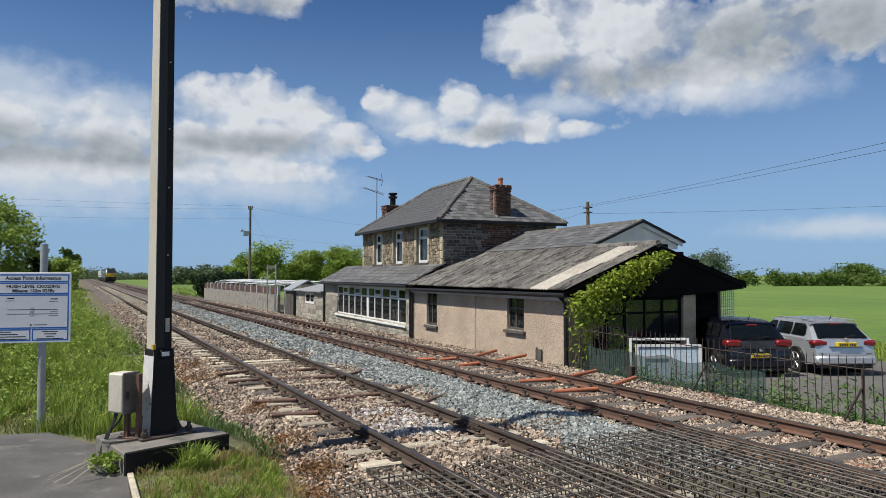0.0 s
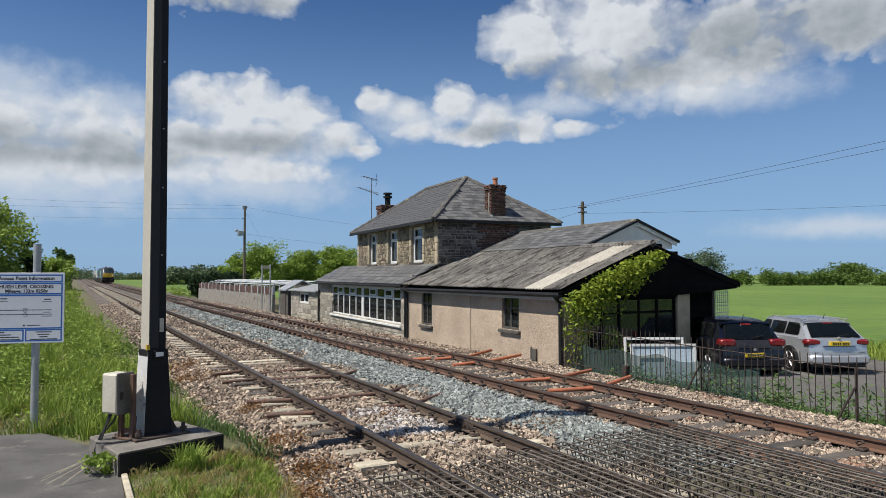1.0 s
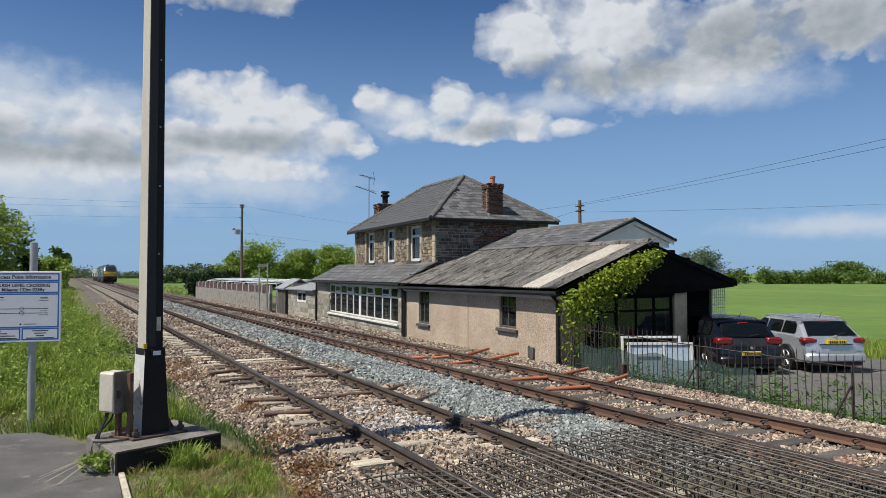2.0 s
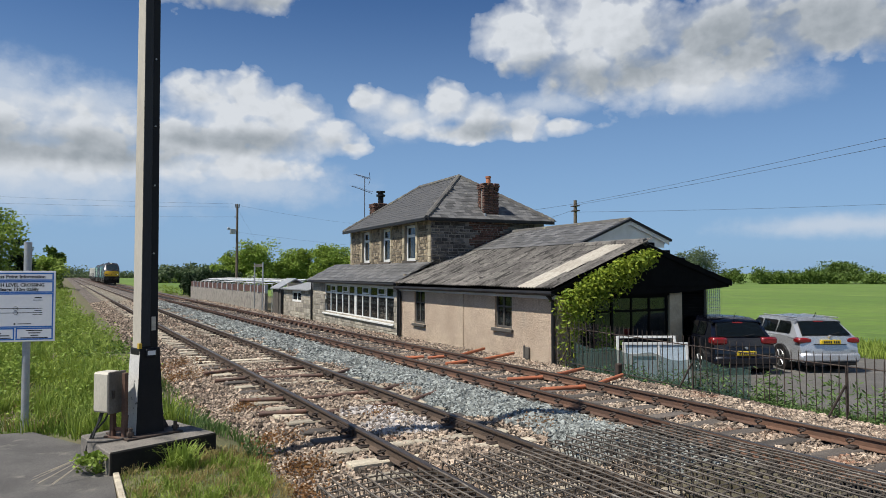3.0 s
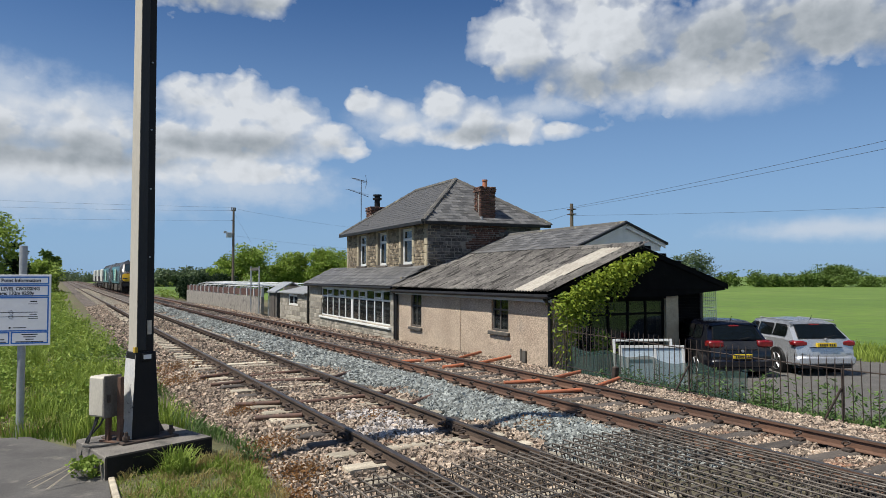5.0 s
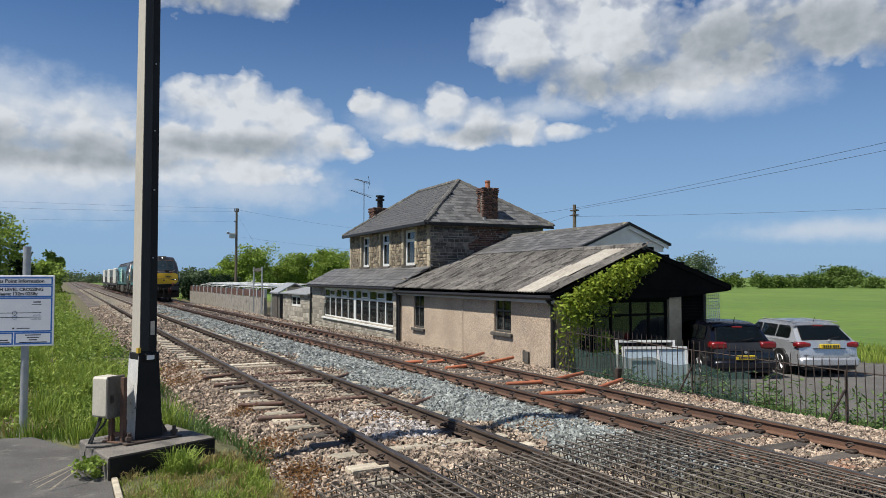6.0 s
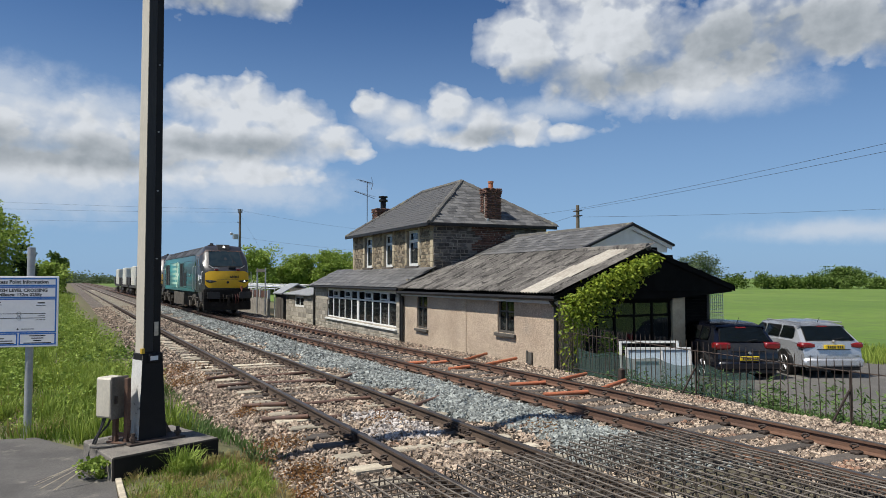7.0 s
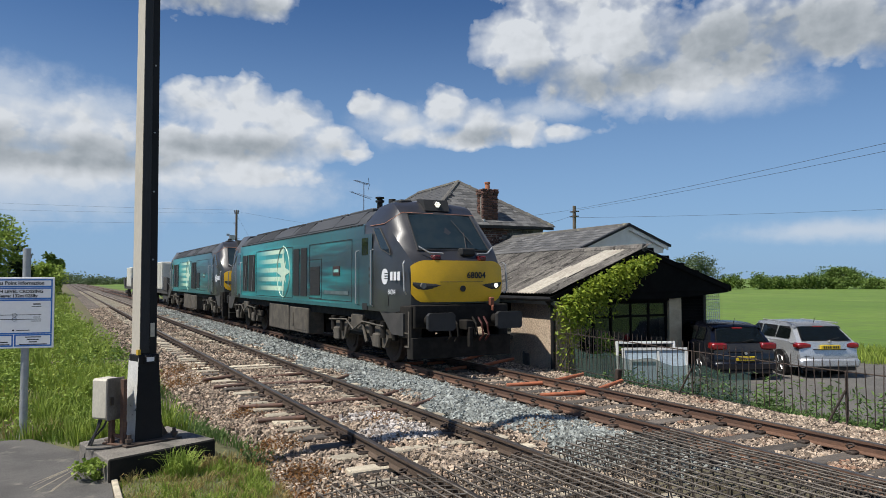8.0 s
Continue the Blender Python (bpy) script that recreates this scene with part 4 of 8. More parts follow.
            for j in range(k):
                for xx in (cx - w / 2 - out + 0.05, cx + w / 2 + out - 0.05):
                    ob = new("brick", half)
                    ob.parent, ob.location = ch, (xx, cy - d / 2 - out + 0.11 + j * (d + 2 * out - 0.22) / max(1, k - 1), z + 0.037)
            z += 0.075
            i += 1
        if cy < 15:
            part("chimney_pot", rods(((cx, cy, z1 - 0.02), (cx, cy, z1 + 0.36), 0.11, 0.095), ((cx, cy, z1 + 0.30), (cx, cy, z1 + 0.37), 0.12), sides=12), M["terracotta"], ch, "round terracotta pot", smooth=True)
            part("lead_flashing", boxes((cx - w / 2 - 0.05, cx - w / 2 + 0.01, cy - d / 2 - 0.14, cy + d / 2, z0 + 0.08, z0 + 0.3)), M["galv"], ch)
        else:
            part("cowl", rods(((cx, cy, z1 - 0.02), (cx, cy, z1 + 0.62), 0.15), ((cx, cy, z1 + 0.40), (cx, cy, z1 + 0.50), 0.24), ((cx, cy, z1 + 0.60), (cx, cy, z1 + 0.68), 0.24), sides=12), M["black_paint"], ch, "black metal flue cowl", smooth=True)
    # lean-to sun room along the line
    sun = thing("sun_room", H, "pale block lean-to sun room with long white window", "extension")
    s0, s1, w0, w1, wz0, wz1 = 10.46, 23.7, 11.14, 21.28, 0.0, 1.50
    wall = part("wall", wall_with_holes(bmesh.new(), s0, s1, -0.8, 1.62, 0.0, 0.22, [(w0, w1, wz0, wz1)], "y"), M["mortar"], sun)
    lay(wall, "block", "y", s0, s1, -0.7, 1.6, 0.0, 0.42, 0.20, M["block"], lambda a, z: w0 - 0.02 < a < w1 + 0.02 and wz0 - 0.05 < z < wz1 + 0.02, 0.03, 9, 0.012, 0.014)
    part("end_wall", boxes((0.22, HW0 + 0.2, s1 - 0.22, s1, -0.8, 1.9), (0.22, HW0 - 0.01, s0, s0 + 0.2, -0.8, 2.0)), M["mortar"], sun)
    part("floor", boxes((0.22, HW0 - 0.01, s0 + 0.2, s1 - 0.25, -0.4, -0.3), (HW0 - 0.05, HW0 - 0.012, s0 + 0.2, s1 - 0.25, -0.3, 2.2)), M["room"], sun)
    bars, lights = [], 10
    for i in range(1, lights):
        at = w0 + (w1 - w0) * i / lights
        bars.append(("v", at, 0.30 if i == 5 else 0.09))
    bars.append(("h", 1.04, 0.075))
    win = casement(sun, 0.05, w0, w1, wz0, wz1, bars, M["white_paint"], 0.10, curtain=False)
    for i in (1, 3, 6, 8):                                    # small top lights stand open a little
        a = w0 + (w1 - w0) * i / lights
        part("top_light", boxes((0.02, 0.055, a + 0.05, a + 0.11, 1.10, 1.42), (0.02, 0.055, a + 0.90, a + 0.96, 1.10, 1.42), (0.02, 0.055, a + 0.11, a + 0.90, 1.36, 1.42), (0.02, 0.055, a + 0.11, a + 0.90, 1.10, 1.16)), M["white_paint"], win)
    part("window_sill", boxes((-0.09, 0.05, w0 - 0.1, w1 + 0.1, wz0 - 0.09, wz0 - 0.01), bevel=0.01), M["white_paint"], sun)
    part("notice", boxes((0.12, 0.124, 12.0, 12.6, 0.1, 0.62), (0.12, 0.124, 12.75, 13.0, 0.1, 0.58)), M["white_paint"], sun, "white cards standing inside the window")
    bm = bmesh.new()
    prism(bm, [(-0.22, 1.60), (HW0, 2.40), (HW0, 2.44), (-0.22, 1.66)], "y", s0 - 0.05, s1 + 0.1)
    lean = part("roof", bm, M["slate"], sun, "low slate lean-to roof")
    run = Vector((HW0 + 0.22, 0, 0.79))
    slates(lean, "slate", (-0.24, s0 - 0.05, 1.655), (0, 1, 0), run, lambda a, u: True, s1 + 0.15 - s0, run.length, 0.36, 0.30, M["slate"], seed=5)
    part("gutter", rods(((-0.25, s0 - 0.05, 1.58), (-0.25, s1 + 0.1, 1.58), 0.06)), M["gutter"], sun)
    for y in (s1 - 0.1, s0 + 0.02):
        part("downpipe", rods(((-0.08, y, -0.7), (-0.08, y, 1.55), 0.045)), M["gutter"], sun, "black downpipe")
    part("bargeboard", prism(bmesh.new(), [(-0.24, 1.5), (HW0, 2.32), (HW0, 2.48), (-0.24, 1.66)], "y", s1 + 0.11, s1 + 0.15), M["grey_white"], sun)


build_house()

SLOPE = 0.415
EAVE_Z = 1.56


def annex_z(v):
    return EAVE_Z + SLOPE * (v + 0.2)


def gable_skew(v):
    """The road front stands a little out of square: how far it is pushed along the line."""
    return -0.26 + 0.062 * v


def sheet_mesh(name, wide, run, material):
    """A corrugated sheet lying up the slope: local x up the slope, y along the eave."""
    bm = bmesh.new()
    k = max(8, round(wide / 0.02))
    rows = [[bm.verts.new((x, wide * i / k, 0.022 * math.sin(2 * math.pi * wide * i / k / 0.147) + dz)) for i in range(k + 1)] for x, dz in ((0, 0), (run, 0))]
    low = [bm.verts.new((0, wide * i / k, 0.022 * math.sin(2 * math.pi * wide * i / k / 0.147) - 0.012)) for i in range(k + 1)]
    for i in range(k):
        bm.faces.new((rows[0][i], rows[1][i], rows[1][i + 1], rows[0][i + 1]))
        bm.faces.new((low[i], rows[0][i], rows[0][i + 1], low[i + 1]))
    bm.normal_update()
    me = bpy.data.meshes.new(name)
    bm.to_mesh(me)
    bm.free()
    me.materials.append(material)
    return me


def build_annex():
    annex = thing("outbuilding", H, "low pebbledashed outbuilding with corrugated roof and open carport", "outbuilding")
    part("wall", wall_with_holes(bmesh.new(), 0.0, 10.38, -0.9, 1.52, 0.02, 0.24, ANNEX_WIN, "y"), M["pebble"], annex, "pebbledash rendered wall")
    # floor added in black to stand for the unlit interior
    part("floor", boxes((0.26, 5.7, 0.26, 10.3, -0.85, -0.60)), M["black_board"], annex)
    part("corner_bead", boxes((0.0, 0.02, 4.98, 5.02, -0.4, 1.4)), M["pebble"], annex)
    for s0, s1, z0, z1 in ANNEX_WIN:
        bars = [("v", (s0 + s1) / 2 + 0.06, 0.06), ("h", z0 + (z1 - z0) * 0.62, 0.05)]
        casement(annex, 0.07, s0, s1, z0, z1, bars, M["old_wood"], 0.07, curtain=True)
        part("window_sill", boxes((-0.07, 0.08, s0 - 0.10, s1 + 0.10, z0 - 0.10, z0 - 0.004), bevel=0.012), M["old_wood"], annex)
    # front towards the road: dark glazed front, cream pier, carport
    part("front_wall", boxes((0.24, 0.76, 0.0, 0.22, -0.9, 1.5), (0.76, 3.94, 0.0, 0.22, -0.9, -0.05)), M["pebble"], annex)
    part("lintel", boxes((0.76, 3.94, -0.02, 0.22, 1.40, 1.52)), M["black_board"], annex, "black painted lintel board")
    part("pier", boxes((3.94, 4.43, -0.02, 0.4, -0.9, 1.52), bevel=0.01), M["quoin"], annex, "cream rendered pier")
    casement(annex, 0.06, 0.76, 3.94, -0.05, 1.40, [("v", 1.3, 0.05), ("v", 1.9, 0.07), ("v", 2.6, 0.05), ("v", 3.25, 0.07), ("h", 1.0, 0.06)], M["black_board"], 0.06, curtain=False, facing="x")
    part("curtain", boxes((3.45, 3.85, 0.2, 0.22, -0.02, 0.40)), M["white_paint"], annex, "white card behind the glass")
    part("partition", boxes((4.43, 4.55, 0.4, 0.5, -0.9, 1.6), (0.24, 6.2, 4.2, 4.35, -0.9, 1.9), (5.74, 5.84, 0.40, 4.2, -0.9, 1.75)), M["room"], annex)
    shutter = bmesh.new()
    for i in range(24):
        prism(shutter, [(0.42, -0.7 + i * 0.095), (0.51, -0.7 + i * 0.095), (0.51, -0.62 + i * 0.095), (0.45, -0.61 + i * 0.095)], "x", 4.56, 5.74)
    tagged(part("roller_shutter", shutter, M["black_board"], annex, "dark closed roller shutter"), kind="stuff")
    gable = bmesh.new()
    prism(gable, [(-0.28, 1.46), (0.9, 1.46), (4.0, 1.46), (6.25, 1.62), (6.25, 1.78), (2.88, 2.765), (-0.28, 1.52)], "y", -0.14, -0.08)
    part("gable_boarding", gable, M["black_board"], annex, "black boarded gable")
    for i in range(6):
        z = 1.66 + i * 0.2
        va, vb = (z - 1.52) / 0.405, 6.2 - (z - 1.66) / 0.34
        if vb > va + 0.2:
            part("weatherboard", prism(bmesh.new(), [(-0.165, z), (-0.14, z), (-0.14, z + 0.2), (-0.15, z + 0.2)], "x", max(0.1, va), vb), M["black_board"], annex)
    part("bargeboard", prism(prism(bmesh.new(), [(-0.3, 1.42), (2.88, 2.705), (2.88, 2.845), (-0.3, 1.56)], "y", -0.20, -0.166), [(2.88, 2.705), (6.3, 1.64), (6.3, 1.80), (2.88, 2.845)], "y", -0.20, -0.166), M["black_board"], annex)
    # corrugated roof in separate sheets
    slope = math.atan(SLOPE)
    tilt = pose(0, 0, 0, 0, -math.degrees(slope), 0)
    roof = new("roof")
    roof.parent = annex
    old, pale = sheet_mesh("roof_sheet", 0.955, 1.02, M["asbestos"]), sheet_mesh("pale_roof_sheet", 0.955, 1.02, M["pale_sheet"])
    r = random.Random(12)
    for j in range(12):
        for k, x in enumerate((-0.24, 0.60, 1.40, 2.16)):
            s = -0.19 + gable_skew(x) if j == 0 else 0.315 + (j - 1) * 0.915
            ob = new("roof_sheet", sheet_mesh("edge_roof_sheet", 0.51 - gable_skew(x), 1.02, M["asbestos"]) if j == 0 else pale if j == 1 else old)
            ob.parent = roof
            ob.matrix_local = Matrix.Translation((x, s, annex_z(x) + 0.03 + 0.024 * (3 - k) + r.uniform(0, 0.022))) @ tilt @ pose(0, 0, 0, r.uniform(-0.4, 0.4), 0, r.uniform(-0.5, 0.5))
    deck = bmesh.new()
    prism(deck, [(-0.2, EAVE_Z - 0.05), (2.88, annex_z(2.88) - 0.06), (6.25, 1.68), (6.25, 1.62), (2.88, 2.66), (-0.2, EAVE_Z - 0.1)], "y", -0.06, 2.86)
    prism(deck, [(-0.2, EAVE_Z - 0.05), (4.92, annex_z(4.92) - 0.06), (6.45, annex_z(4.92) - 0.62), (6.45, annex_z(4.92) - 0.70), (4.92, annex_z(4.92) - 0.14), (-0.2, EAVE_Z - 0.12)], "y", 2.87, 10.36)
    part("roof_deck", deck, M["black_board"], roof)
    right = prism(bmesh.new(), [(2.88, annex_z(2.88) + 0.03), (6.32, 1.77), (6.32, 1.73), (2.88, annex_z(2.88) - 0.02)], "y", -0.18, 2.9)
    part("roof_slope", right, M["asbestos"], roof)
    part("ridge_capping", rods(((2.88, -0.2, annex_z(2.88) + 0.02), (2.88, 2.9, annex_z(2.88) + 0.02), 0.11)), M["asbestos"], roof)
    run = Vector((4.92 - 3.0, 0, SLOPE * (4.92 - 3.0)))
    part("slate_base", prism(bmesh.new(), [(3.0, annex_z(3.0) + 0.02), (4.92, annex_z(4.92) + 0.02), (4.92, annex_z(4.92) + 0.052), (3.0, annex_z(3.0) + 0.052)], "y", 2.81, 10.36), M["slate"], roof)
    slates(roof, "slate", (3.0, 2.80, annex_z(3.0) + 0.045), (0, 1, 0), run, lambda a, u: 0.1 < a < 7.5, 7.58, run.length, 0.36, 0.28, M["slate"], seed=8)
    part("roof_slope", prism(bmesh.new(), [(4.92, annex_z(4.92) + 0.02), (6.5, annex_z(4.92) - 0.58), (6.5, annex_z(4.92) - 0.62), (4.92, annex_z(4.92) - 0.02)], "y", 2.78, 10.38), M["slate"], roof)
    part("ridge_capping", rods(((4.92, 2.76, annex_z(4.92) + 0.04), (4.92, 10.38, annex_z(4.92) + 0.04), 0.10)), M["ridge"], roof)
    top = annex_z(4.92)
    part("white_gable", prism(bmesh.new(), [(3.05, annex_z(3.05) - 0.04), (6.4, annex_z(3.05) - 0.04), (6.4, top - 0.60), (4.92, top - 0.05), (3.05, annex_z(3.05) + 0.0)], "y", 2.84, 2.90), M["white_paint"], roof, "white boarded upper gable")
    part("white_bargeboard", prism(prism(bmesh.new(), [(3.0, annex_z(3.0) - 0.10), (4.92, top - 0.10), (4.92, top + 0.03), (3.0, annex_z(3.0) + 0.03)], "y", 2.76, 2.80),
                                   [(4.92, top - 0.10), (6.55, top - 0.72), (6.55, top - 0.59), (4.92, top + 0.03)], "y", 2.76, 2.80), M["white_paint"], roof)
    for (xa, za), (xb, zb) in (((2.95, annex_z(2.95) + 0.031), (4.92, top + 0.034)), ((4.92, top + 0.034), (6.62, top - 0.616))):
        part("verge_capping", prism(bmesh.new(), [(xa, za), (xb, zb), (xb, zb + 0.075), (xa, za + 0.075)], "y", 2.70, 2.86), M["gutter"], roof, "dark verge capping")
    part("gable_slot", boxes((4.2, 5.9, 2.80, 2.838, annex_z(3.05) - 0.02, annex_z(3.05) + 0.06)), M["black_board"], roof)
    # eaves
    part("fascia", boxes((-0.14, -0.10, -0.1, 10.38, EAVE_Z - 0.20, EAVE_Z - 0.05)), M["grey_white"], annex, "dull white fascia board")
    part("soffit", boxes((-0.10, 0.02, -0.1, 10.38, EAVE_Z - 0.12, EAVE_Z - 0.10)), M["grey_white"], annex)
    part("gutter", rods(((-0.25, -0.2, EAVE_Z - 0.05), (-0.25, 10.4, EAVE_Z - 0.09), 0.06)), M["gutter"], annex, "black gutter")
    for y in (0.06, 10.32):
        part("downpipe", tube(bmesh.new(), [(-0.06, y, -0.8), (-0.06, y, 1.28), (-0.24, y - 0.02, 1.46)], 0.05, 10), M["gutter"], annex, "black downpipe")
    trellis = bmesh.new()
    for i in range(7):
        box(trellis, 5.84 + i * 0.085, 5.86 + i * 0.085, 0.36, 0.375, 0.55, 1.60)
    for i in range(11):
        box(trellis, 5.82, 6.38, 0.375, 0.39, 0.58 + i * 0.1, 0.60 + i * 0.1)
    part("trellis", trellis, M["white_paint"], annex, "white wooden lattice")
    part("wall_vent", boxes((-0.04, 0.019, 1.05, 1.30, -0.30, 0.02), (-0.06, -0.02, 1.20, 1.26, -0.2, 0.06), bevel=0.01), M["old_wood"], annex)
    for ob in annex.children_recursive:
        if ob.type == "MESH" and ob.data.users == 1 and not ob.name.startswith(("roof_sheet", "slate")):
            for vert in ob.data.vertices:
                if vert.co.y < 1.2:
                    vert.co.y += gable_skew(vert.co.x) * min(1.0, (1.2 - vert.co.y) / 1.2)


build_annex()


# ---------------------------------------------------------------- crossing furniture
def build_post():
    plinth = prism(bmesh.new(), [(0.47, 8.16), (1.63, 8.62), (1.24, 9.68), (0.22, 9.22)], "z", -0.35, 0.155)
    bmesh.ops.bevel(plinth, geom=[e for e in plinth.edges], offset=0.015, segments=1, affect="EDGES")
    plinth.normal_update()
    # front and right faces: near-black tar colour with their shade painted in
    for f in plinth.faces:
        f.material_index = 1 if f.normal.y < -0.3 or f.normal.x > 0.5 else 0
    tagged(part("plinth", plinth, [mat("blotchy_concrete", (0.21, 0.19, 0.165), (0.13, 0.12, 0.105), 0.92, scale=3, fine=70, grain=0.5, bump=0.4, c3=(0.07, 0.065, 0.06), cover3=(0.50, 0.66), scale3=3.0), mat("tarred_shade_concrete", (0.020, 0.019, 0.017), (0.012, 0.012, 0.011), 0.85, scale=4, fine=50, bump=0.4, spec=0.2, c3=(0.09, 0.08, 0.065), cover3=(0.66, 0.8), scale3=4)]), "dirty concrete plinth with tarred side, shade painted in", "plinth")
    post = thing("crossing_post", pose(0.873, 8.98, 0.155, 0, 0, 20), "tall black and cream painted steel post bolted to a plinth", "post")
    hw, top = 0.104, 9.0
    shaft = bmesh.new()
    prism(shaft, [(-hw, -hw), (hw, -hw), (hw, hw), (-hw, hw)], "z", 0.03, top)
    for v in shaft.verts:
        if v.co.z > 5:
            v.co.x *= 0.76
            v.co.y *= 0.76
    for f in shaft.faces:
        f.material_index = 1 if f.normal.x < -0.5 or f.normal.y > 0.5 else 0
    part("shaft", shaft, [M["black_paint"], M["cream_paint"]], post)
    strip = prism(bmesh.new(), [(-0.100, -0.114), (0.004, -0.114), (0.012, -0.105), (-0.100, -0.105)], "z", 1.02, top - 0.3)
    for v in strip.verts:
        if v.co.z > 5:
            v.co.x, v.co.y = v.co.x * 0.76, v.co.y * 0.76 - 0.001
    part("cover_strip", strip, mat("lighter_black_steel", (0.026, 0.027, 0.030), (0.036, 0.037, 0.040), 0.55, spec=0.3, scale=3, fine=60, bump=0.06, stretch=(1, 1, 0.2)), post, "slightly lighter black cover strip")
    skirt = bmesh.new()
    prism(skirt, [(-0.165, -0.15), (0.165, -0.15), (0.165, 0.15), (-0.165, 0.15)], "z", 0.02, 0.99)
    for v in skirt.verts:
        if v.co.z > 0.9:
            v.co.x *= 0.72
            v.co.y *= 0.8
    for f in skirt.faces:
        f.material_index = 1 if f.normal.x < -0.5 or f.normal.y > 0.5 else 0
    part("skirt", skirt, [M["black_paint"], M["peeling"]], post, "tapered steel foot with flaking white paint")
    part("base_plate", boxes((-0.32, 0.34, -0.28, 0.28, 0.0, 0.025), bevel=0.005), M["iron"], post)
    for sx, sy in ((0.27, -0.22), (0.27, 0.22), (-0.26, 0.22), (-0.26, -0.22)):
        part("bolt", rods(((sx, sy, 0.02), (sx, sy, 0.13), 0.022), ((sx, sy, 0.05), (sx, sy, 0.085), 0.04), sides=6), M["iron"], post)
    for sx, rx in ((0.2, 0.3), (-0.2, -0.28)):
        part("gusset", prism(bmesh.new(), [(sx, 0.03), (rx, 0.03), (sx * 0.93, 0.24)], "y", -0.01, 0.01), M["iron"], post)
    part("clamp", boxes((-0.122, 0.124, -0.126, 0.122, 0.88, 1.0), (-0.06, 0.07, -0.15, -0.126, 0.89, 0.99), bevel=0.010), M["black_paint"], post, "dark steel collar with a small label")
    part("clamp_label", boxes((-0.04, 0.05, -0.156, -0.1505, 0.92, 0.97)), M["sign_white"], post)
    part("tag", boxes((0.02, 0.07, -0.112, -0.104, 1.20, 1.36)), M["pale_sheet"], post, "small yellowed tag")
    part("tag", boxes((-0.135, -0.10, -0.13, -0.09, 1.0, 1.06)), mat("yellow_tape", (0.65, 0.42, 0.03), rough=0.5), post, "scrap of yellow tape")
    for z in (2.1, 2.9, 3.6, 4.4):
        part("rivet", rods(((0.04, -0.108, z), (0.04, -0.085, z), 0.010), sides=8), M["galv"], post)
    part("lamp_head", boxes((-0.35, 0.7, -0.18, 0.18, 8.7, 9.05), bevel=0.03), M["galv"], post, "grey lamp head")
    box_ob = thing("junction_box", pose(0.505, 8.95, 0.155, 0, 0, -50), "dirty cream and rust-streaked junction box on a rusty stand", "junction box")
    box_ob.scale = (0.86, 0.86, 1.0)
    part("housing", boxes((-0.13, 0.14, -0.16, 0.10, 0.30, 0.75), bevel=0.02), mat("rust_streaked_cream_paint", (0.58, 0.54, 0.45), (0.50, 0.46, 0.38), 0.6, scale=3, fine=50, grain=0.12, bump=0.08, stretch=(1, 1, 0.4), c3=(0.30, 0.17, 0.08), cover3=(0.60, 0.74), scale3=3), box_ob)
    # grey-brown plate paints the shade on the box's right side
    part("lid", boxes((0.14, 0.165, -0.17, 0.11, 0.29, 0.76), bevel=0.008), mat("shade_side_steel", (0.17, 0.15, 0.13), (0.11, 0.095, 0.08), 0.7, scale=4), box_ob)
    part("lock", boxes((0.165, 0.19, -0.13, -0.09, 0.46, 0.55), bevel=0.006), M["iron"], box_ob)
    part("stand", boxes((0.03, 0.09, -0.03, 0.03, 0.0, 0.31), (0.22, 0.28, -0.02, 0.04, 0.0, 0.74), (-0.05, 0.36, -0.05, 0.07, 0.0, 0.02), (0.03, 0.3, 0.0, 0.03, 0.08, 0.12), bevel=0.004), M["rail_rust"], box_ob, "rusty angle-iron stand")
    for i, (x0, y0) in enumerate(((-0.04, -0.1), (0.0, -0.1), (0.06, -0.06))):
        pts = [(x0, y0, 0.31), (x0 - 0.02 - 0.02 * i, y0 - 0.02, 0.2), (-0.10 - 0.04 * i, y0 - 0.06, 0.04), (-0.17 - 0.03 * i, y0 - 0.08, -0.10), (-0.20 - 0.03 * i, y0 - 0.08, -0.24)]
        part("cable", tube(bmesh.new(), pts, 0.013, 6), M["cable"], box_ob)
    part("cable", tube(bmesh.new(), [(0.34, 0.02, 0.02), (0.30, -0.12, 0.016), (0.22, -0.26, 0.015), (0.12, -0.34, 0.015), (0.02, -0.36, 0.015)], 0.012, 6), M["cable"], box_ob)


build_post()


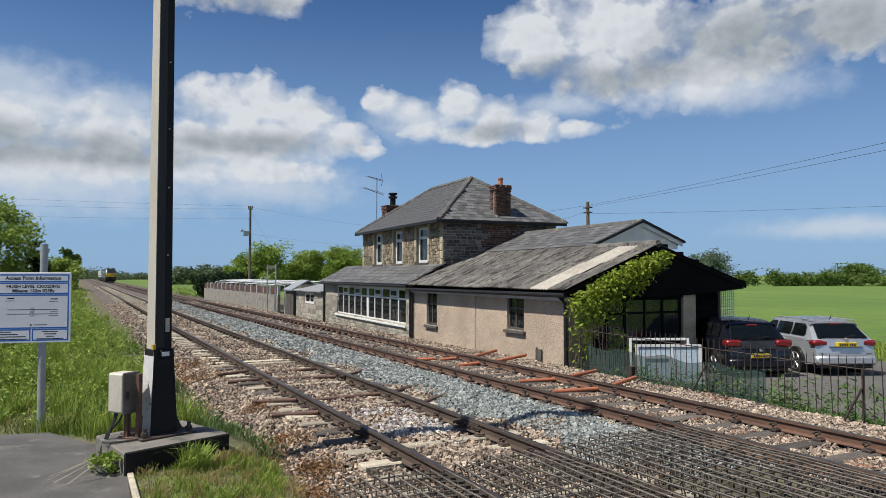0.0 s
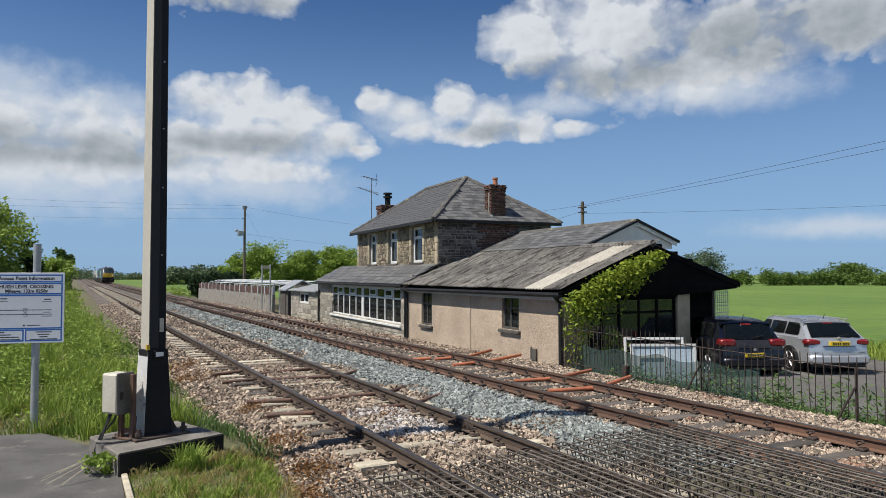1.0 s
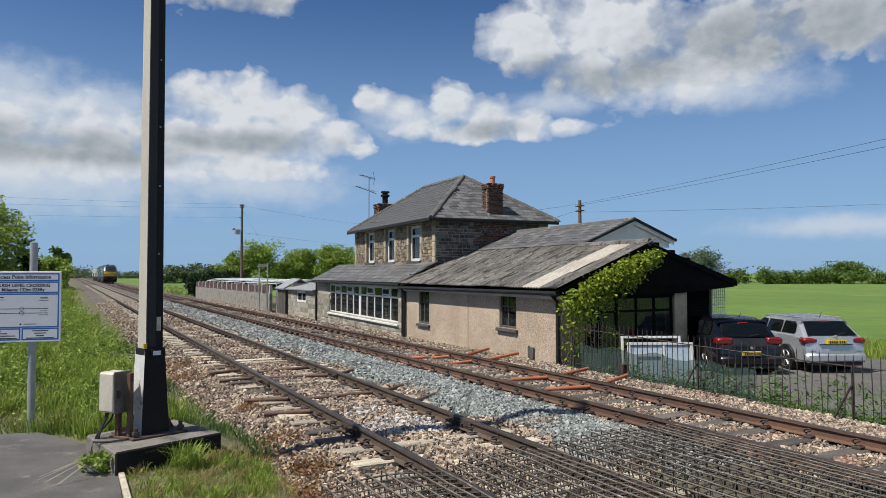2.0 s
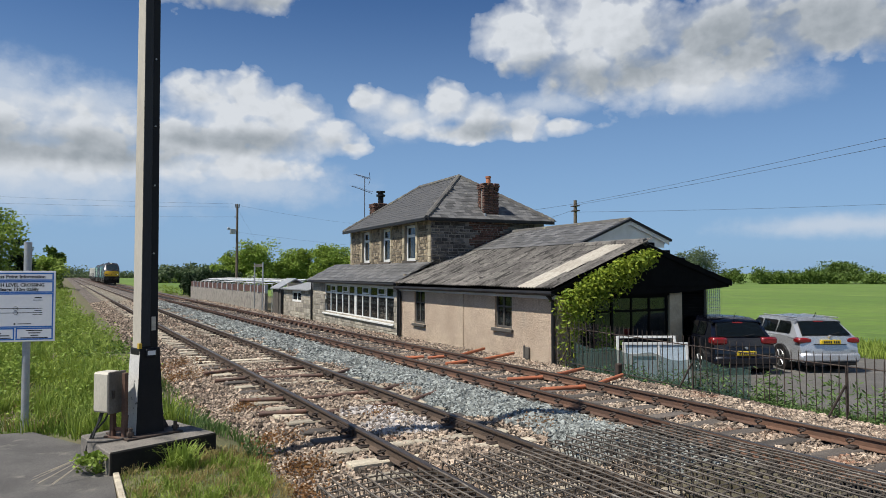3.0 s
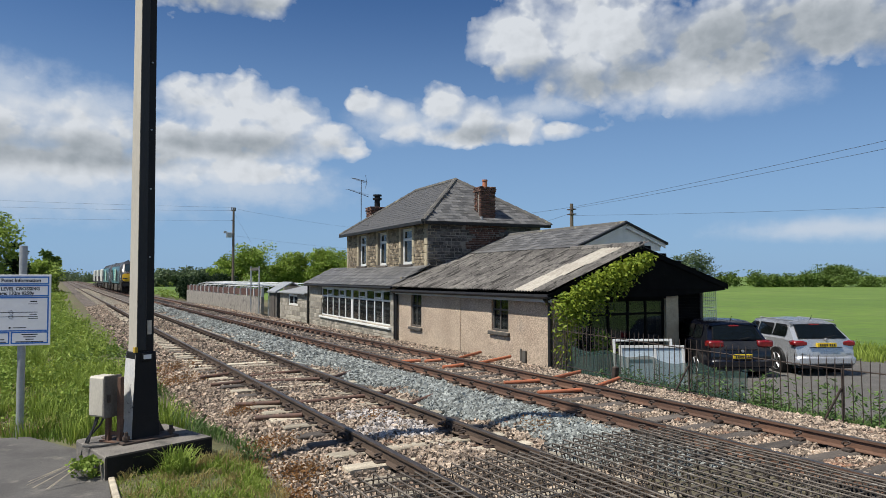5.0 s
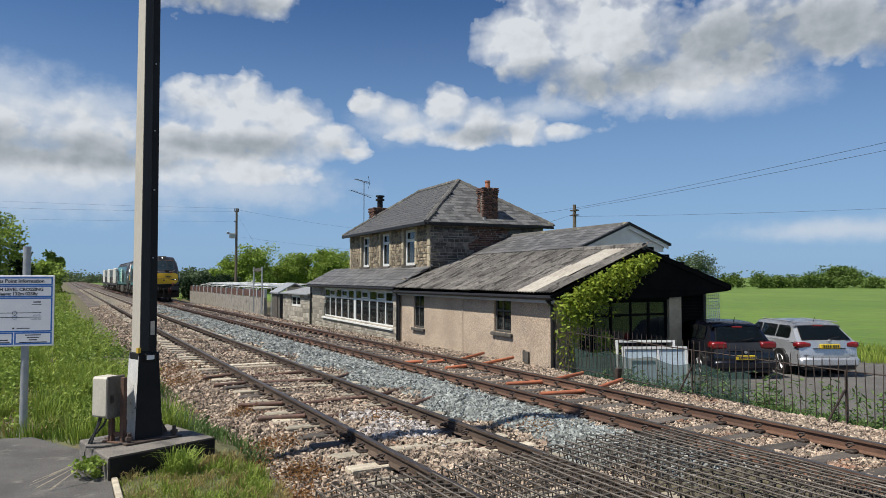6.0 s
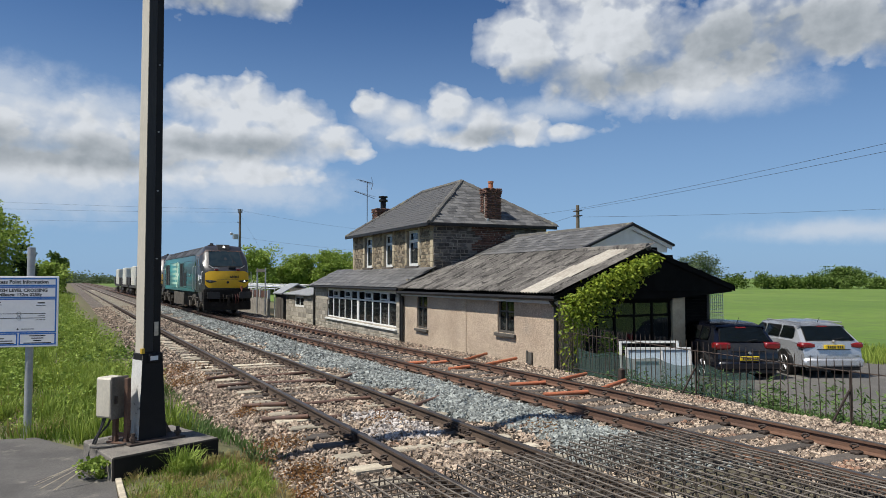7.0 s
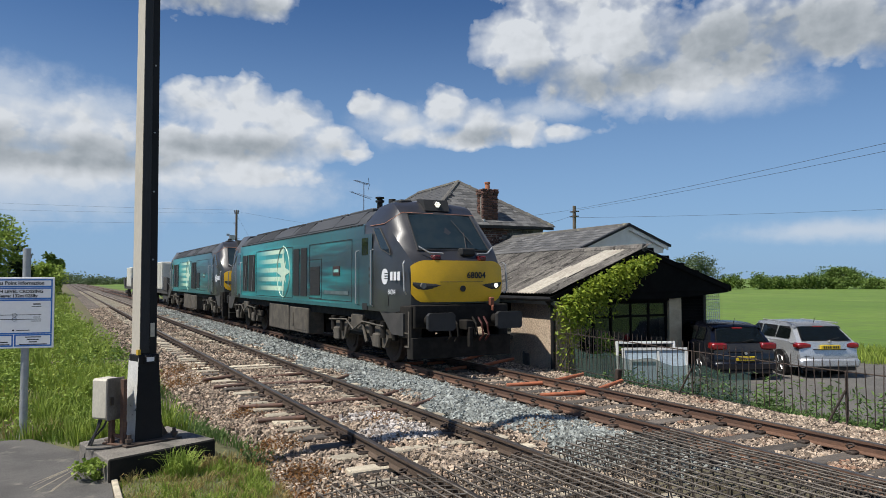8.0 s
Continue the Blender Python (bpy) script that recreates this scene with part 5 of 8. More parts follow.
def build_sign():
    """The information board, seen square on from the road."""
    z0 = ground_z(-0.38, 11.3)
    sign = thing("information_sign", pose(-0.46, 11.3, 0.075, 0, 0, -13), "white and blue access point information board on a grey post", "sign")
    part("sign_post", rods(((0.03, 0.06, z0 - 0.2), (0.03, 0.06, 2.38), 0.05), sides=14), M["galv"], sign, "round galvanised post", smooth=True)
    board = boxes((-0.62, 0.40, -0.012, 0.0, 1.01, 1.98), bevel=0.004)
    part("board", board, M["sign_white"], sign)
    part("bracket", boxes((-0.08, 0.14, 0.0, 0.03, 1.25, 1.29), (-0.08, 0.14, 0.0, 0.03, 1.7, 1.74)), M["galv"], sign)

    def panel(x0, x1, za, zb, w=0.018):
        return boxes((x0, x1, -0.0126, -0.012, zb - w, zb), (x0, x1, -0.0126, -0.012, za, za + w), (x0, x0 + w, -0.0126, -0.012, za + w, zb - w), (x1 - w, x1, -0.0126, -0.012, za + w, zb - w))
    inner = [(-0.525, 0.375, 1.845, 1.955), (-0.525, 0.375, 1.68, 1.84), (-0.525, 0.375, 1.205, 1.675), (-0.525, -0.10, 1.035, 1.20), (-0.085, 0.375, 1.035, 1.20)]
    for p in inner:
        part("border", panel(*p), M["sign_blue"], sign)
    part("border", boxes((-0.612, -0.54, -0.0126, -0.012, 1.84, 1.96), (-0.612, -0.54, -0.0126, -0.012, 1.36, 1.44), (-0.612, -0.54, -0.0126, -0.012, 1.03, 1.34)), M["sign_blue"], sign)
    for text, size, x, z in (("Access Point Information", 0.068, -0.075, 1.90), ("HUISH LEVEL CROSSING", 0.062, -0.075, 1.785), ("Mileage: 132m 0258y", 0.062, -0.075, 1.725)):
        lettering(text, size, M["ink"], pose(x, -0.0125, z, 90, 0, 0), sign, bold=0.0022)
    diagram = boxes((-0.40, 0.24, -0.0126, -0.012, 1.462, 1.470), (-0.40, 0.24, -0.0126, -0.012, 1.402, 1.410), (-0.42, -0.30, -0.0126, -0.012, 1.585, 1.592), (0.12, 0.24, -0.0126, -0.012, 1.575, 1.582),
                    (-0.40, -0.31, -0.0126, -0.012, 1.615, 1.63), (0.14, 0.23, -0.0126, -0.012, 1.605, 1.62), (0.14, 0.23, -0.0126, -0.012, 1.43, 1.438), (0.12, 0.24, -0.0126, -0.012, 1.375, 1.383),
                    (-0.06, 0.10, -0.0126, -0.012, 1.25, 1.26))
    for z in (1.466, 1.406):
        for i in range(16):
            a, b = i * math.pi / 8, (i + 1) * math.pi / 8
            rod(diagram, (-0.09 + 0.026 * math.cos(a), -0.0122, z + 0.026 * math.sin(a)), (-0.09 + 0.026 * math.cos(b), -0.0122, z + 0.026 * math.sin(b)), 0.002, sides=4)
    rod(diagram, (-0.10, -0.0127, 1.255), (-0.10, -0.012, 1.255), 0.013, sides=12)
    part("diagram", diagram, M["ink"], sign)
    small = bmesh.new()
    for i in range(4):
        box(small, -0.50, -0.50 + (0.16, 0.24, 0.34, 0.36)[i], -0.0126, -0.012, 1.155 - i * 0.033, 1.168 - i * 0.033)
        w = (0.20, 0.15, 0.10, 0.34)[i] / 2
        box(small, 0.145 - w, 0.145 + w, -0.0126, -0.012, 1.155 - i * 0.033, 1.168 - i * 0.033)
    part("small_print", small, M["ink"], sign)


build_sign()


# ---------------------------------------------------------------- plants
def flat_mesh(name, v, quads, material, label, category, kind="", parent=None):
    me = bpy.data.meshes.new(name)
    n = quads.shape[1]
    me.vertices.add(len(v)), me.loops.add(quads.size), me.polygons.add(len(quads))
    me.vertices.foreach_set("co", np.ascontiguousarray(v, np.float32).ravel())
    me.loops.foreach_set("vertex_index", np.ascontiguousarray(quads, np.int32).ravel())
    me.polygons.foreach_set("loop_start", (np.arange(len(quads)) * n).astype(np.int32))
    me.update(calc_edges=True)
    me.shade_flat()
    me.materials.append(material)
    ob = new(name, me)
    ob.parent = parent
    return tagged(ob, label, category, kind=kind)


def leaf_verts(rs, centres, size, slim=0.55, droop=0.0):
    """One small folded leaf (two triangles) at each centre, turned at random."""
    n = len(centres)
    a = rs.normal(size=(n, 3))
    a[:, 2] = a[:, 2] * 0.6 - droop
    a /= np.linalg.norm(a, axis=1)[:, None]
    b = np.cross(a, rs.normal(size=(n, 3)))
    b /= np.linalg.norm(b, axis=1)[:, None]
    s = size * rs.uniform(0.6, 1.35, (n, 1))
    v = np.stack([centres, centres + a * s * 0.5 + b * s * slim * 0.5, centres + a * s, centres + a * s * 0.5 - b * s * slim * 0.5], 1).reshape(-1, 3)
    return v, np.arange(4 * n).reshape(-1, 4)


def crown_points(rs, n, radius, height, clumps, ragged=0.35):
    """Points gathered in clumps over an uneven crown, base at z = 0."""
    d = rs.normal(size=(clumps, 3))
    d /= np.linalg.norm(d, axis=1)[:, None]
    k = rs.uniform(0.35, 1.0, clumps) ** 0.6 * (1 + rs.uniform(-ragged, ragged, clumps))
    c = d * k[:, None] * np.array([radius, radius, height / 2]) + np.array([0, 0, height / 2])
    pick = rs.randint(0, clumps, n)
    size = rs.uniform(0.16, 0.36, clumps) * radius
    p = np.clip(rs.normal(size=(n, 3)), -1.5, 1.5) * size[pick][:, None] * np.array([0.75, 0.75, 0.6]) + c[pick]
    return p


def tree(name, x, y, height, radius, base, material, label, leaves=5000, leaf=0.16, seed=1, clumps=60, category="tree", stems=9):
    rs = np.random.RandomState(seed)
    z0 = ground_z(x, y) - 0.05
    ob = thing(name, pose(x, y, z0), label, category)
    bm = bmesh.new()
    tr = max(0.06, height * 0.022)
    rod(bm, (0, 0, 0), (0.05 * radius, 0, height * 0.55), tr, tr * 0.6, 8)
    rod(bm, (0.05 * radius, 0, height * 0.55), (0, 0.05 * radius, height * 0.92), tr * 0.6, tr * 0.15, 6)
    for i in range(stems):
        a, h = rs.uniform(0, 6.28), rs.uniform(0.22, 0.7) * height
        q = (math.cos(a) * radius * rs.uniform(0.5, 0.85), math.sin(a) * radius * rs.uniform(0.5, 0.85), h + rs.uniform(0.12, 0.28) * height)
        rod(bm, (0.03 * radius, 0, h), q, tr * 0.4, tr * 0.1, 5)
    part("trunk", bm, M["bark"], ob)
    p = crown_points(rs, leaves, radius, height - base, clumps) + np.array([0, 0, base])
    p = p[p[:, 2] > 0.05]
    v, q = leaf_verts(rs, p, leaf)
    flat_mesh("crown", v, q, material, "", "", "stuff", ob)
    return ob


def shrub_row(name, spots, material, label, leaves, leaf, seed, category="hedge"):
    """A run of bushes: spots of (x, y, radius, height)."""
    rs = np.random.RandomState(seed)
    total = sum(r * h for _, _, r, h in spots)
    pts = []
    for x, y, r, h in spots:
        p = crown_points(rs, max(40, int(leaves * r * h / total)), r, h * 1.1, 26)
        p[:, 2] = np.abs(p[:, 2] - 0.05 * h)
        pts.append(p + np.array([x, y, ground_z(x, y) - 0.05]))
    v, q = leaf_verts(rs, np.concatenate(pts), leaf)
    return flat_mesh(name, v, q, material, label, category, "stuff")


def blades(name, x, y, z, height, material, label, seed, width=0.012, lean=0.45, category="grass"):
    rs = np.random.RandomState(seed)
    n = len(x)
    base = np.stack([x, y, z], 1)
    a, b = rs.uniform(0, 6.28, n), rs.uniform(0, 6.28, n)
    h = height * rs.uniform(0.55, 1.2, n)
    side = np.stack([np.cos(a), np.sin(a), np.zeros(n)], 1) * (width * rs.uniform(0.6, 1.4, n))[:, None]
    tip = np.stack([np.cos(b) * h * lean * rs.uniform(0.2, 1, n), np.sin(b) * h * lean * rs.uniform(0.2, 1, n), h], 1)
    mid = tip * np.array([0.35, 0.35, 0.6])
    v = np.stack([base - side, base + side, base + mid + side * 0.7, base + tip, base + mid - side * 0.7], 1).reshape(-1, 3)
    return flat_mesh(name, v, np.arange(5 * n).reshape(-1, 5), material, label, category, "stuff")


def tufts(name, x, y, z, height, material, label, seed, per=26, spread=0.05, width=0.006, lean=0.7, category="grass"):
    """Grass in separate tufts: blades fan out from each root and arch over."""
    rs = np.random.RandomState(seed)
    n = len(x) * per
    pick = np.repeat(np.arange(len(x)), per)
    a = rs.uniform(0, 6.28, n)
    out = np.stack([np.cos(a), np.sin(a), np.zeros(n)], 1)
    base = np.stack([x, y, z], 1)[pick] + out * np.abs(rs.normal(0, spread, n))[:, None]
    h = (height[pick] * rs.uniform(0.45, 1.2, n))[:, None]
    k = (lean * rs.uniform(0.1, 1.0, n) ** 1.3)[:, None]
    up = np.array([0.0, 0.0, 1.0])
    side = np.stack([-np.sin(a + 0.6), np.cos(a + 0.6), np.zeros(n)], 1) * (width * rs.uniform(0.6, 1.5, n))[:, None]
    p1, p2, p3 = base + up * h * 0.42 + out * h * k * 0.14, base + up * h * (0.80 - 0.12 * k) + out * h * k * 0.48, base + up * h * (1.0 - 0.42 * k) + out * h * k * 1.0
    v = np.stack([base - side * 0.7, base + side * 0.7, p1 + side, p2 + side * 0.75, p3, p2 - side * 0.75, p1 - side], 1).reshape(-1, 3)
    return flat_mesh(name, v, np.arange(7 * n).reshape(-1, 7), material, label, category, "stuff")


def weed_clumps(name, spots, material, label, seed, leaf=0.07, per=90, category="weeds"):
    """Leafy weeds: upright stems with leaves set round them, gathered in clumps of (x, y, radius, height)."""
    rs = np.random.RandomState(seed)
    pts = []
    for x, y, r, h in spots:
        stems = max(3, int(10 * r / 0.3))
        for _ in range(stems):
            a, d = rs.uniform(0, 6.28), r * rs.uniform(0, 1) ** 0.6
            sh, k = h * rs.uniform(0.5, 1.1) * (1 - 0.35 * d / r), max(8, per // stems)
            t = rs.uniform(0.08, 1, k)
            cx, cy = x + math.cos(a) * d, y + math.sin(a) * d
            pts.append(np.stack([cx + rs.normal(0, 0.045, k) * (1.3 - t), cy + rs.normal(0, 0.045, k) * (1.3 - t), ground_z(cx, cy) - 0.02 + t * sh], 1))
    v, q = leaf_verts(rs, np.concatenate(pts), leaf, 0.5)
    return flat_mesh(name, v, q, material, label, category, "stuff")


def build_plants():
    rs = np.random.RandomState(21)
    gz = np.vectorize(ground_z)

    def patch(n, x0, x1, y0, y1, power=1.5, test=None):
        x, y = rs.uniform(x0, x1, n), y0 + (y1 - y0) * rs.uniform(0, 1, n) ** power
        if test is not None:
            ok = test(x, y)
            x, y = x[ok], y[ok]
        return x, y, gz(x, y) - 0.02

    clump = np.vectorize(lambda x, y: noise.noise((x * 0.6, y * 0.5, 7.0)))
    def verge(x, y):
        return (x < 1.45 + 0.4 * np.sin(y * 0.9) - 0.05 * np.clip(y - 14, 0, 12)) & (y > 11.35 - 1.3 * np.clip((x + 0.6) / 0.9, 0, 1))
    x, y, z = patch(42000, -7.0, 2.0, 9.9, 34.0, 1.6, verge)
    blades("short_grass", x, y, z, 0.10 + 0.14 * np.clip(clump(x, y) + 0.3, 0, 1), M["undergrowth"], "short green undergrowth of the verge", 3, 0.0065, 0.8)
    x, y, z = patch(3600, -7.0, 2.0, 9.9, 40.0, 1.35, lambda x, y: verge(x, y) & (clump(x * 1.2, y) > -0.34))
    tufts("verge_grass", x, y, z, 0.22 + 0.42 * np.clip(clump(x * 0.8, y * 0.8) + 0.35, 0, 1), M["grass"], "tall arching tufts of uncut grass on the verge", 33, 26, 0.07, 0.0062)
    x, y, z = patch(4200, -14.0, 1.9, 32.0, 120.0, 1.5, lambda x, y: x < 0.5 + 0.4 * np.sin(y * 0.4))
    tufts("verge_grass_beyond", x, y, z, 0.25 + 0.3 * np.clip(clump(x * 0.5, y * 0.3) + 0.3, 0, 1), M["grass"], "rough grass further along the verge", 4, 9, 0.22, 0.03)
    x, y, z = patch(9000, 0.56, 2.1, 4.6, 8.5, 1.0, lambda x, y: x < 1.35 + 0.28 * (y - 5.2))
    blades("plinth_grass", x, y, z, 0.05 + 0.05 * np.clip(clump(x * 3, y * 3) + 0.4, 0, 1), M["grass"], "short straggling grass beside the tarmac", 5, 0.004, 0.9)
    x, y, z = patch(190, 0.60, 2.1, 4.8, 8.4, 1.0, lambda x, y: (x < 1.35 + 0.28 * (y - 5.2)) & (clump(x * 3, y * 3) > -0.15))
    tufts("plinth_tufts", x, y, z, 0.10 + 0.17 * np.clip(clump(x * 2.2, y * 2.2) + 0.35, 0, 1), M["grass"], "loose tufts of grass beside the tarmac", 35, 24, 0.03, 0.0036, 0.9)
    x, y, z = patch(260, 0.58, 2.4, 4.8, 8.8, 1.0, lambda x, y: x < 1.7 + 0.22 * (y - 5.2))
    tufts("dry_tufts", x, y, z, 0.10 + 0.08 * np.clip(clump(x * 2, y * 2) + 0.3, 0, 1), M["dead"], "dead brown grass beside the tarmac", 14, 22, 0.05, 0.003, 1.0)
    x, y, z = patch(420, -6.0, 2.1, 10.9, 32.0, 1.4, lambda x, y: verge(x, y) & (clump(x * 1.7, y * 1.7) > 0.0))
    tufts("dry_grass", x, y, z, 0.30 + 0 * x, M["dead"], "dry straw-coloured stems among the verge grass", 13, 14, 0.08, 0.004, 0.6)
    x, y, z = patch(14, 1.05, 1.30, 8.05, 8.32)
    tufts("grass_tuft", x, y, z, 0.32 + 0 * x, M["grass"], "tuft of long grass against the plinth", 6, 22, 0.03, 0.0045, 0.95)
    x, y, z = patch(5, 1.36, 1.66, 8.25, 8.5)
    tufts("grass_tuft", x, y, z, 0.20 + 0 * x, M["dead"], "small tuft of dry grass against the plinth", 16, 18, 0.03, 0.004, 0.9)
    spots, yellow, dark = [], [], []
    for i in range(190):
        wy = 11.6 + 26 * rs.uniform(0, 1) ** 1.3
        wx = rs.uniform(-6.0, 1.4)
        r, h = rs.uniform(0.14, 0.42), rs.uniform(0.22, 0.62)
        (spots if i % 3 else dark if i % 2 else yellow).append((wx, wy, r, h))
    yellow += [(0.15, 15.4, 0.5, 0.72), (0.5, 16.6, 0.45, 0.7), (-0.1, 17.4, 0.5, 0.75), (1.0, 14.3, 0.3, 0.45)]
    dark += [(1.15, 19.5, 0.6, 0.75), (1.3, 21.0, 0.6, 0.8), (0.7, 18.6, 0.45, 0.6)]
    weed_clumps("leafy_weeds", spots, M["leaf"], "leafy green weeds standing among the verge grass", 81, 0.075, 110)
    weed_clumps("yellow_weeds", yellow, M["leaf_vine"], "yellow-green flowering weeds on the verge", 82, 0.055, 190)
    weed_clumps("nettles", dark, M["leaf_hedge"], "dark green nettles and docks on the verge", 83, 0.085, 170)
    x, y, z = patch(2400, 1.5, 2.5, 8.7, 17.0, 1.2, lambda x, y: clump(x * 2.5, y * 2.5) > -0.1)
    blades("track_edge_weeds", x, y, z + 0.03, 0.16 + 0.1 * clump(x, y), M["weed"], "sparse weeds in the edge of the ballast", 7, 0.007, 0.8)
    pts = []
    for cx, cy, r, k in ((2.2, 7.2, 0.35, 500), (2.5, 8.0, 0.30, 500), (2.0, 8.9, 0.4, 600), (2.55, 9.5, 0.35, 400), (2.3, 16.4, 0.7, 900), (2.4, 18.5, 0.8, 800), (1.9, 6.4, 0.5, 500), (2.7, 12.0, 0.3, 250), (4.3, 9.9, 0.25, 120), (6.0, 8.2, 0.3, 120)):
        p = np.stack([rs.normal(cx, r * 0.5, k), rs.normal(cy, r * 0.6, k), 0.03 + np.abs(rs.normal(0.0, 0.05, k))], 1)
        p[:, 2] += np.array([ballast_z(a, b) for a, b in p[:, :2]])
        pts.append(p)
    v, q = leaf_verts(rs, np.concatenate(pts), 0.042, 0.5)
    flat_mesh("red_weeds", v, q, M["red_weed"], "low rust-red weeds creeping over the ballast", "weeds", "stuff")
    # leafy weeds on the verge
    shrub_row("verge_shrubs", [(0.5, 22.5, 0.7, 0.75), (0.4, 19.0, 0.6, 0.6), (-0.6, 16.5, 0.6, 0.55), (0.5, 27.0, 0.7, 0.8), (-1.4, 20.5, 0.8, 0.8), (0.0, 31, 0.9, 0.9), (-2.2, 27, 1.2, 1.1), (-3.4, 17, 0.9, 0.7), (0.0, 38, 1.0, 1.0), (-1.2, 36, 1.4, 1.4), (-2.6, 14.0, 0.6, 0.5), (-0.2, 24.5, 0.7, 0.9), (1.5, 17.5, 0.5, 0.45), (0.9, 15.0, 0.45, 0.4), (-4.6, 22, 1.2, 1.0), (0.2, 13.2, 0.4, 0.45), (-1.6, 15.2, 0.5, 0.5), (-2.8, 18.6, 0.7, 0.7), (0.9, 24.5, 0.6, 0.7), (-0.8, 29, 0.9, 0.9), (0.3, 33.5, 0.7, 0.8)],
              M["leaf"], "bushy bright green weeds among the grass", 24000, 0.07, 31, "shrubs")
    shrub_row("line_hedge", [(-2.2 - 0.7 * (i % 3), 46 + 7 * i, 1.2 + 0.5 * ((i * 7) % 4) / 3, 1.0 + 0.9 * ((i * 5) % 4) / 3) for i in range(18)], M["leaf"], "uneven green scrub along the line", 34000, 0.3, 32, "scrub")
    tree("tree", -5.2, 60, 8.5, 2.6, 1.5, M["leaf"], "young spring-green tree with an open airy crown", 13000, 0.24, 41, 90)
    tree("tree", -9.0, 56, 6.5, 2.6, 0.8, M["leaf"], "spreading green tree beside the verge", 9000, 0.26, 42, 60)
    tree("conifer", -2.95, 64, 4.6, 0.8, 0.4, M["leaf_dark"], "small dark evergreen among lighter trees", 6000, 0.24, 43, 50)
    tree("conifer", -1.0, 116, 6.0, 1.0, 0.6, M["leaf_hedge"], "slim dark green conifer by the line", 7000, 0.4, 44, 50)
    tree("tree", -2.9, 112, 4.6, 2.6, 0.4, M["leaf"], "rounded green bush-like tree by the line", 9000, 0.4, 45, 50)
    for i, (x, y, h, r) in enumerate(((28.5, 120, 7.9, 3.3), (24.6, 121, 6.2, 2.1), (36.2, 122, 6.7, 2.6), (41.5, 120, 7.9, 3.0), (32.4, 124, 4.6, 2.0), (46.5, 124, 7.2, 3.2))):
        tree("tree", x, y, h, r, 0.8, M["leaf"], "bright spring-green tree behind the garden wall", 11000, 0.38, 50 + i, 80)
    for i, (x, y, h, r) in enumerate(((13.9, 88, 2.7, 1.2), (16.0, 90, 3.0, 1.3), (18.4, 92, 2.8, 1.4))):
        tree("conifer", x, y, h, r, 0.1, M["leaf_dark"], "dense dark evergreen beside the garden wall", 9000, 0.30, 60 + i, 70)
    shrub_row("white_blossom", [(19.6, 84, 1.4, 2.4)], mat("blossom", (0.75, 0.75, 0.7), rough=0.8), "shrub covered in white blossom", 900, 0.12, 66, "shrub")
    shrub_row("field_bushes", [(11.6, 92, 0.8, 1.2), (12.6, 90, 0.7, 0.9), (12.2, 96, 0.9, 1.8), (11.4, 104, 1.0, 1.0), (11.8, 115, 1.0, 1.2)], M["leaf"], "scrubby bushes at the edge of the meadow", 2600, 0.14, 67, "shrubs")
    far = [(x, 420 + 30 * math.sin(x * 0.05), 9 + 3 * math.sin(x * 0.7), 2.6 + 2.0 * math.sin(x * 0.37) ** 2) for x in range(-70, 320, 8)]
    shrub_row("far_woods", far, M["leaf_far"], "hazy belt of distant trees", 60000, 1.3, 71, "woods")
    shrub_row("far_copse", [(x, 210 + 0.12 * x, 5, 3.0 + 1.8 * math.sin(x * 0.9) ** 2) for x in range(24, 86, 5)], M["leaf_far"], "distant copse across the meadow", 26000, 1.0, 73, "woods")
    hedge = [(100 + 4.6 * i, 152 - 3.1 * i + 2 * math.sin(i), 3.0, 3.0 + 0.5 * math.sin(i * 1.9)) for i in range(56)]
    shrub_row("field_hedge", hedge, M["leaf_hedge"], "thick green hedge along the far side of the field", 110000, 0.55, 72)
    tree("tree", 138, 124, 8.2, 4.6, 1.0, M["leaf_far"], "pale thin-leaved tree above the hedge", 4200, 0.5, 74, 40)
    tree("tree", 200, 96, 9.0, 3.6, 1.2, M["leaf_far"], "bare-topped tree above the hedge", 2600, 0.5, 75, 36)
    tree("tree", 178, 112, 5.6, 4.2, 0.6, M["leaf_hedge"], "full green tree standing in the hedge", 9000, 0.5, 76, 50)
    # weeds along the fence
    pts = []
    for i in range(270):
        cy, cx = rs.uniform(3.0, 13.0), 11.08 + 1.3 * rs.uniform(0, 1) ** 1.6
        h, k = rs.uniform(0.25, 0.85) * (1.1 if cy < 10 else 0.75), 34
        t = rs.uniform(0, 1, k)
        pts.append(np.stack([cx + rs.normal(0, 0.05, k), cy + rs.normal(0, 0.05, k), -0.66 + t * h], 1))
    v, q = leaf_verts(rs, np.concatenate(pts), 0.12, 0.24)
    flat_mesh("fence_weeds", v, q, M["weed"], "tall leafy weeds growing through the fence", "weeds", "stuff")
    x, y, z = patch(16000, 11.0, 12.7, 2.5, 14.2, 1.0)
    blades("fence_grass", x, y, z, 0.25 + 0 * x, M["weed"], "rough grass at the foot of the fence", 9, 0.010)
    x, y, z = patch(9000, 21.0, 25.5, 9.0, 22.0, 1.0, lambda x, y: x > 21.5 + 0.2 * (15 - y))
    blades("drive_edge_grass", x, y, z, 0.45 + 0 * x, M["grass"], "long grass and weeds at the edge of the drive", 10, 0.02)
    # creeper over the gable
    pts = []
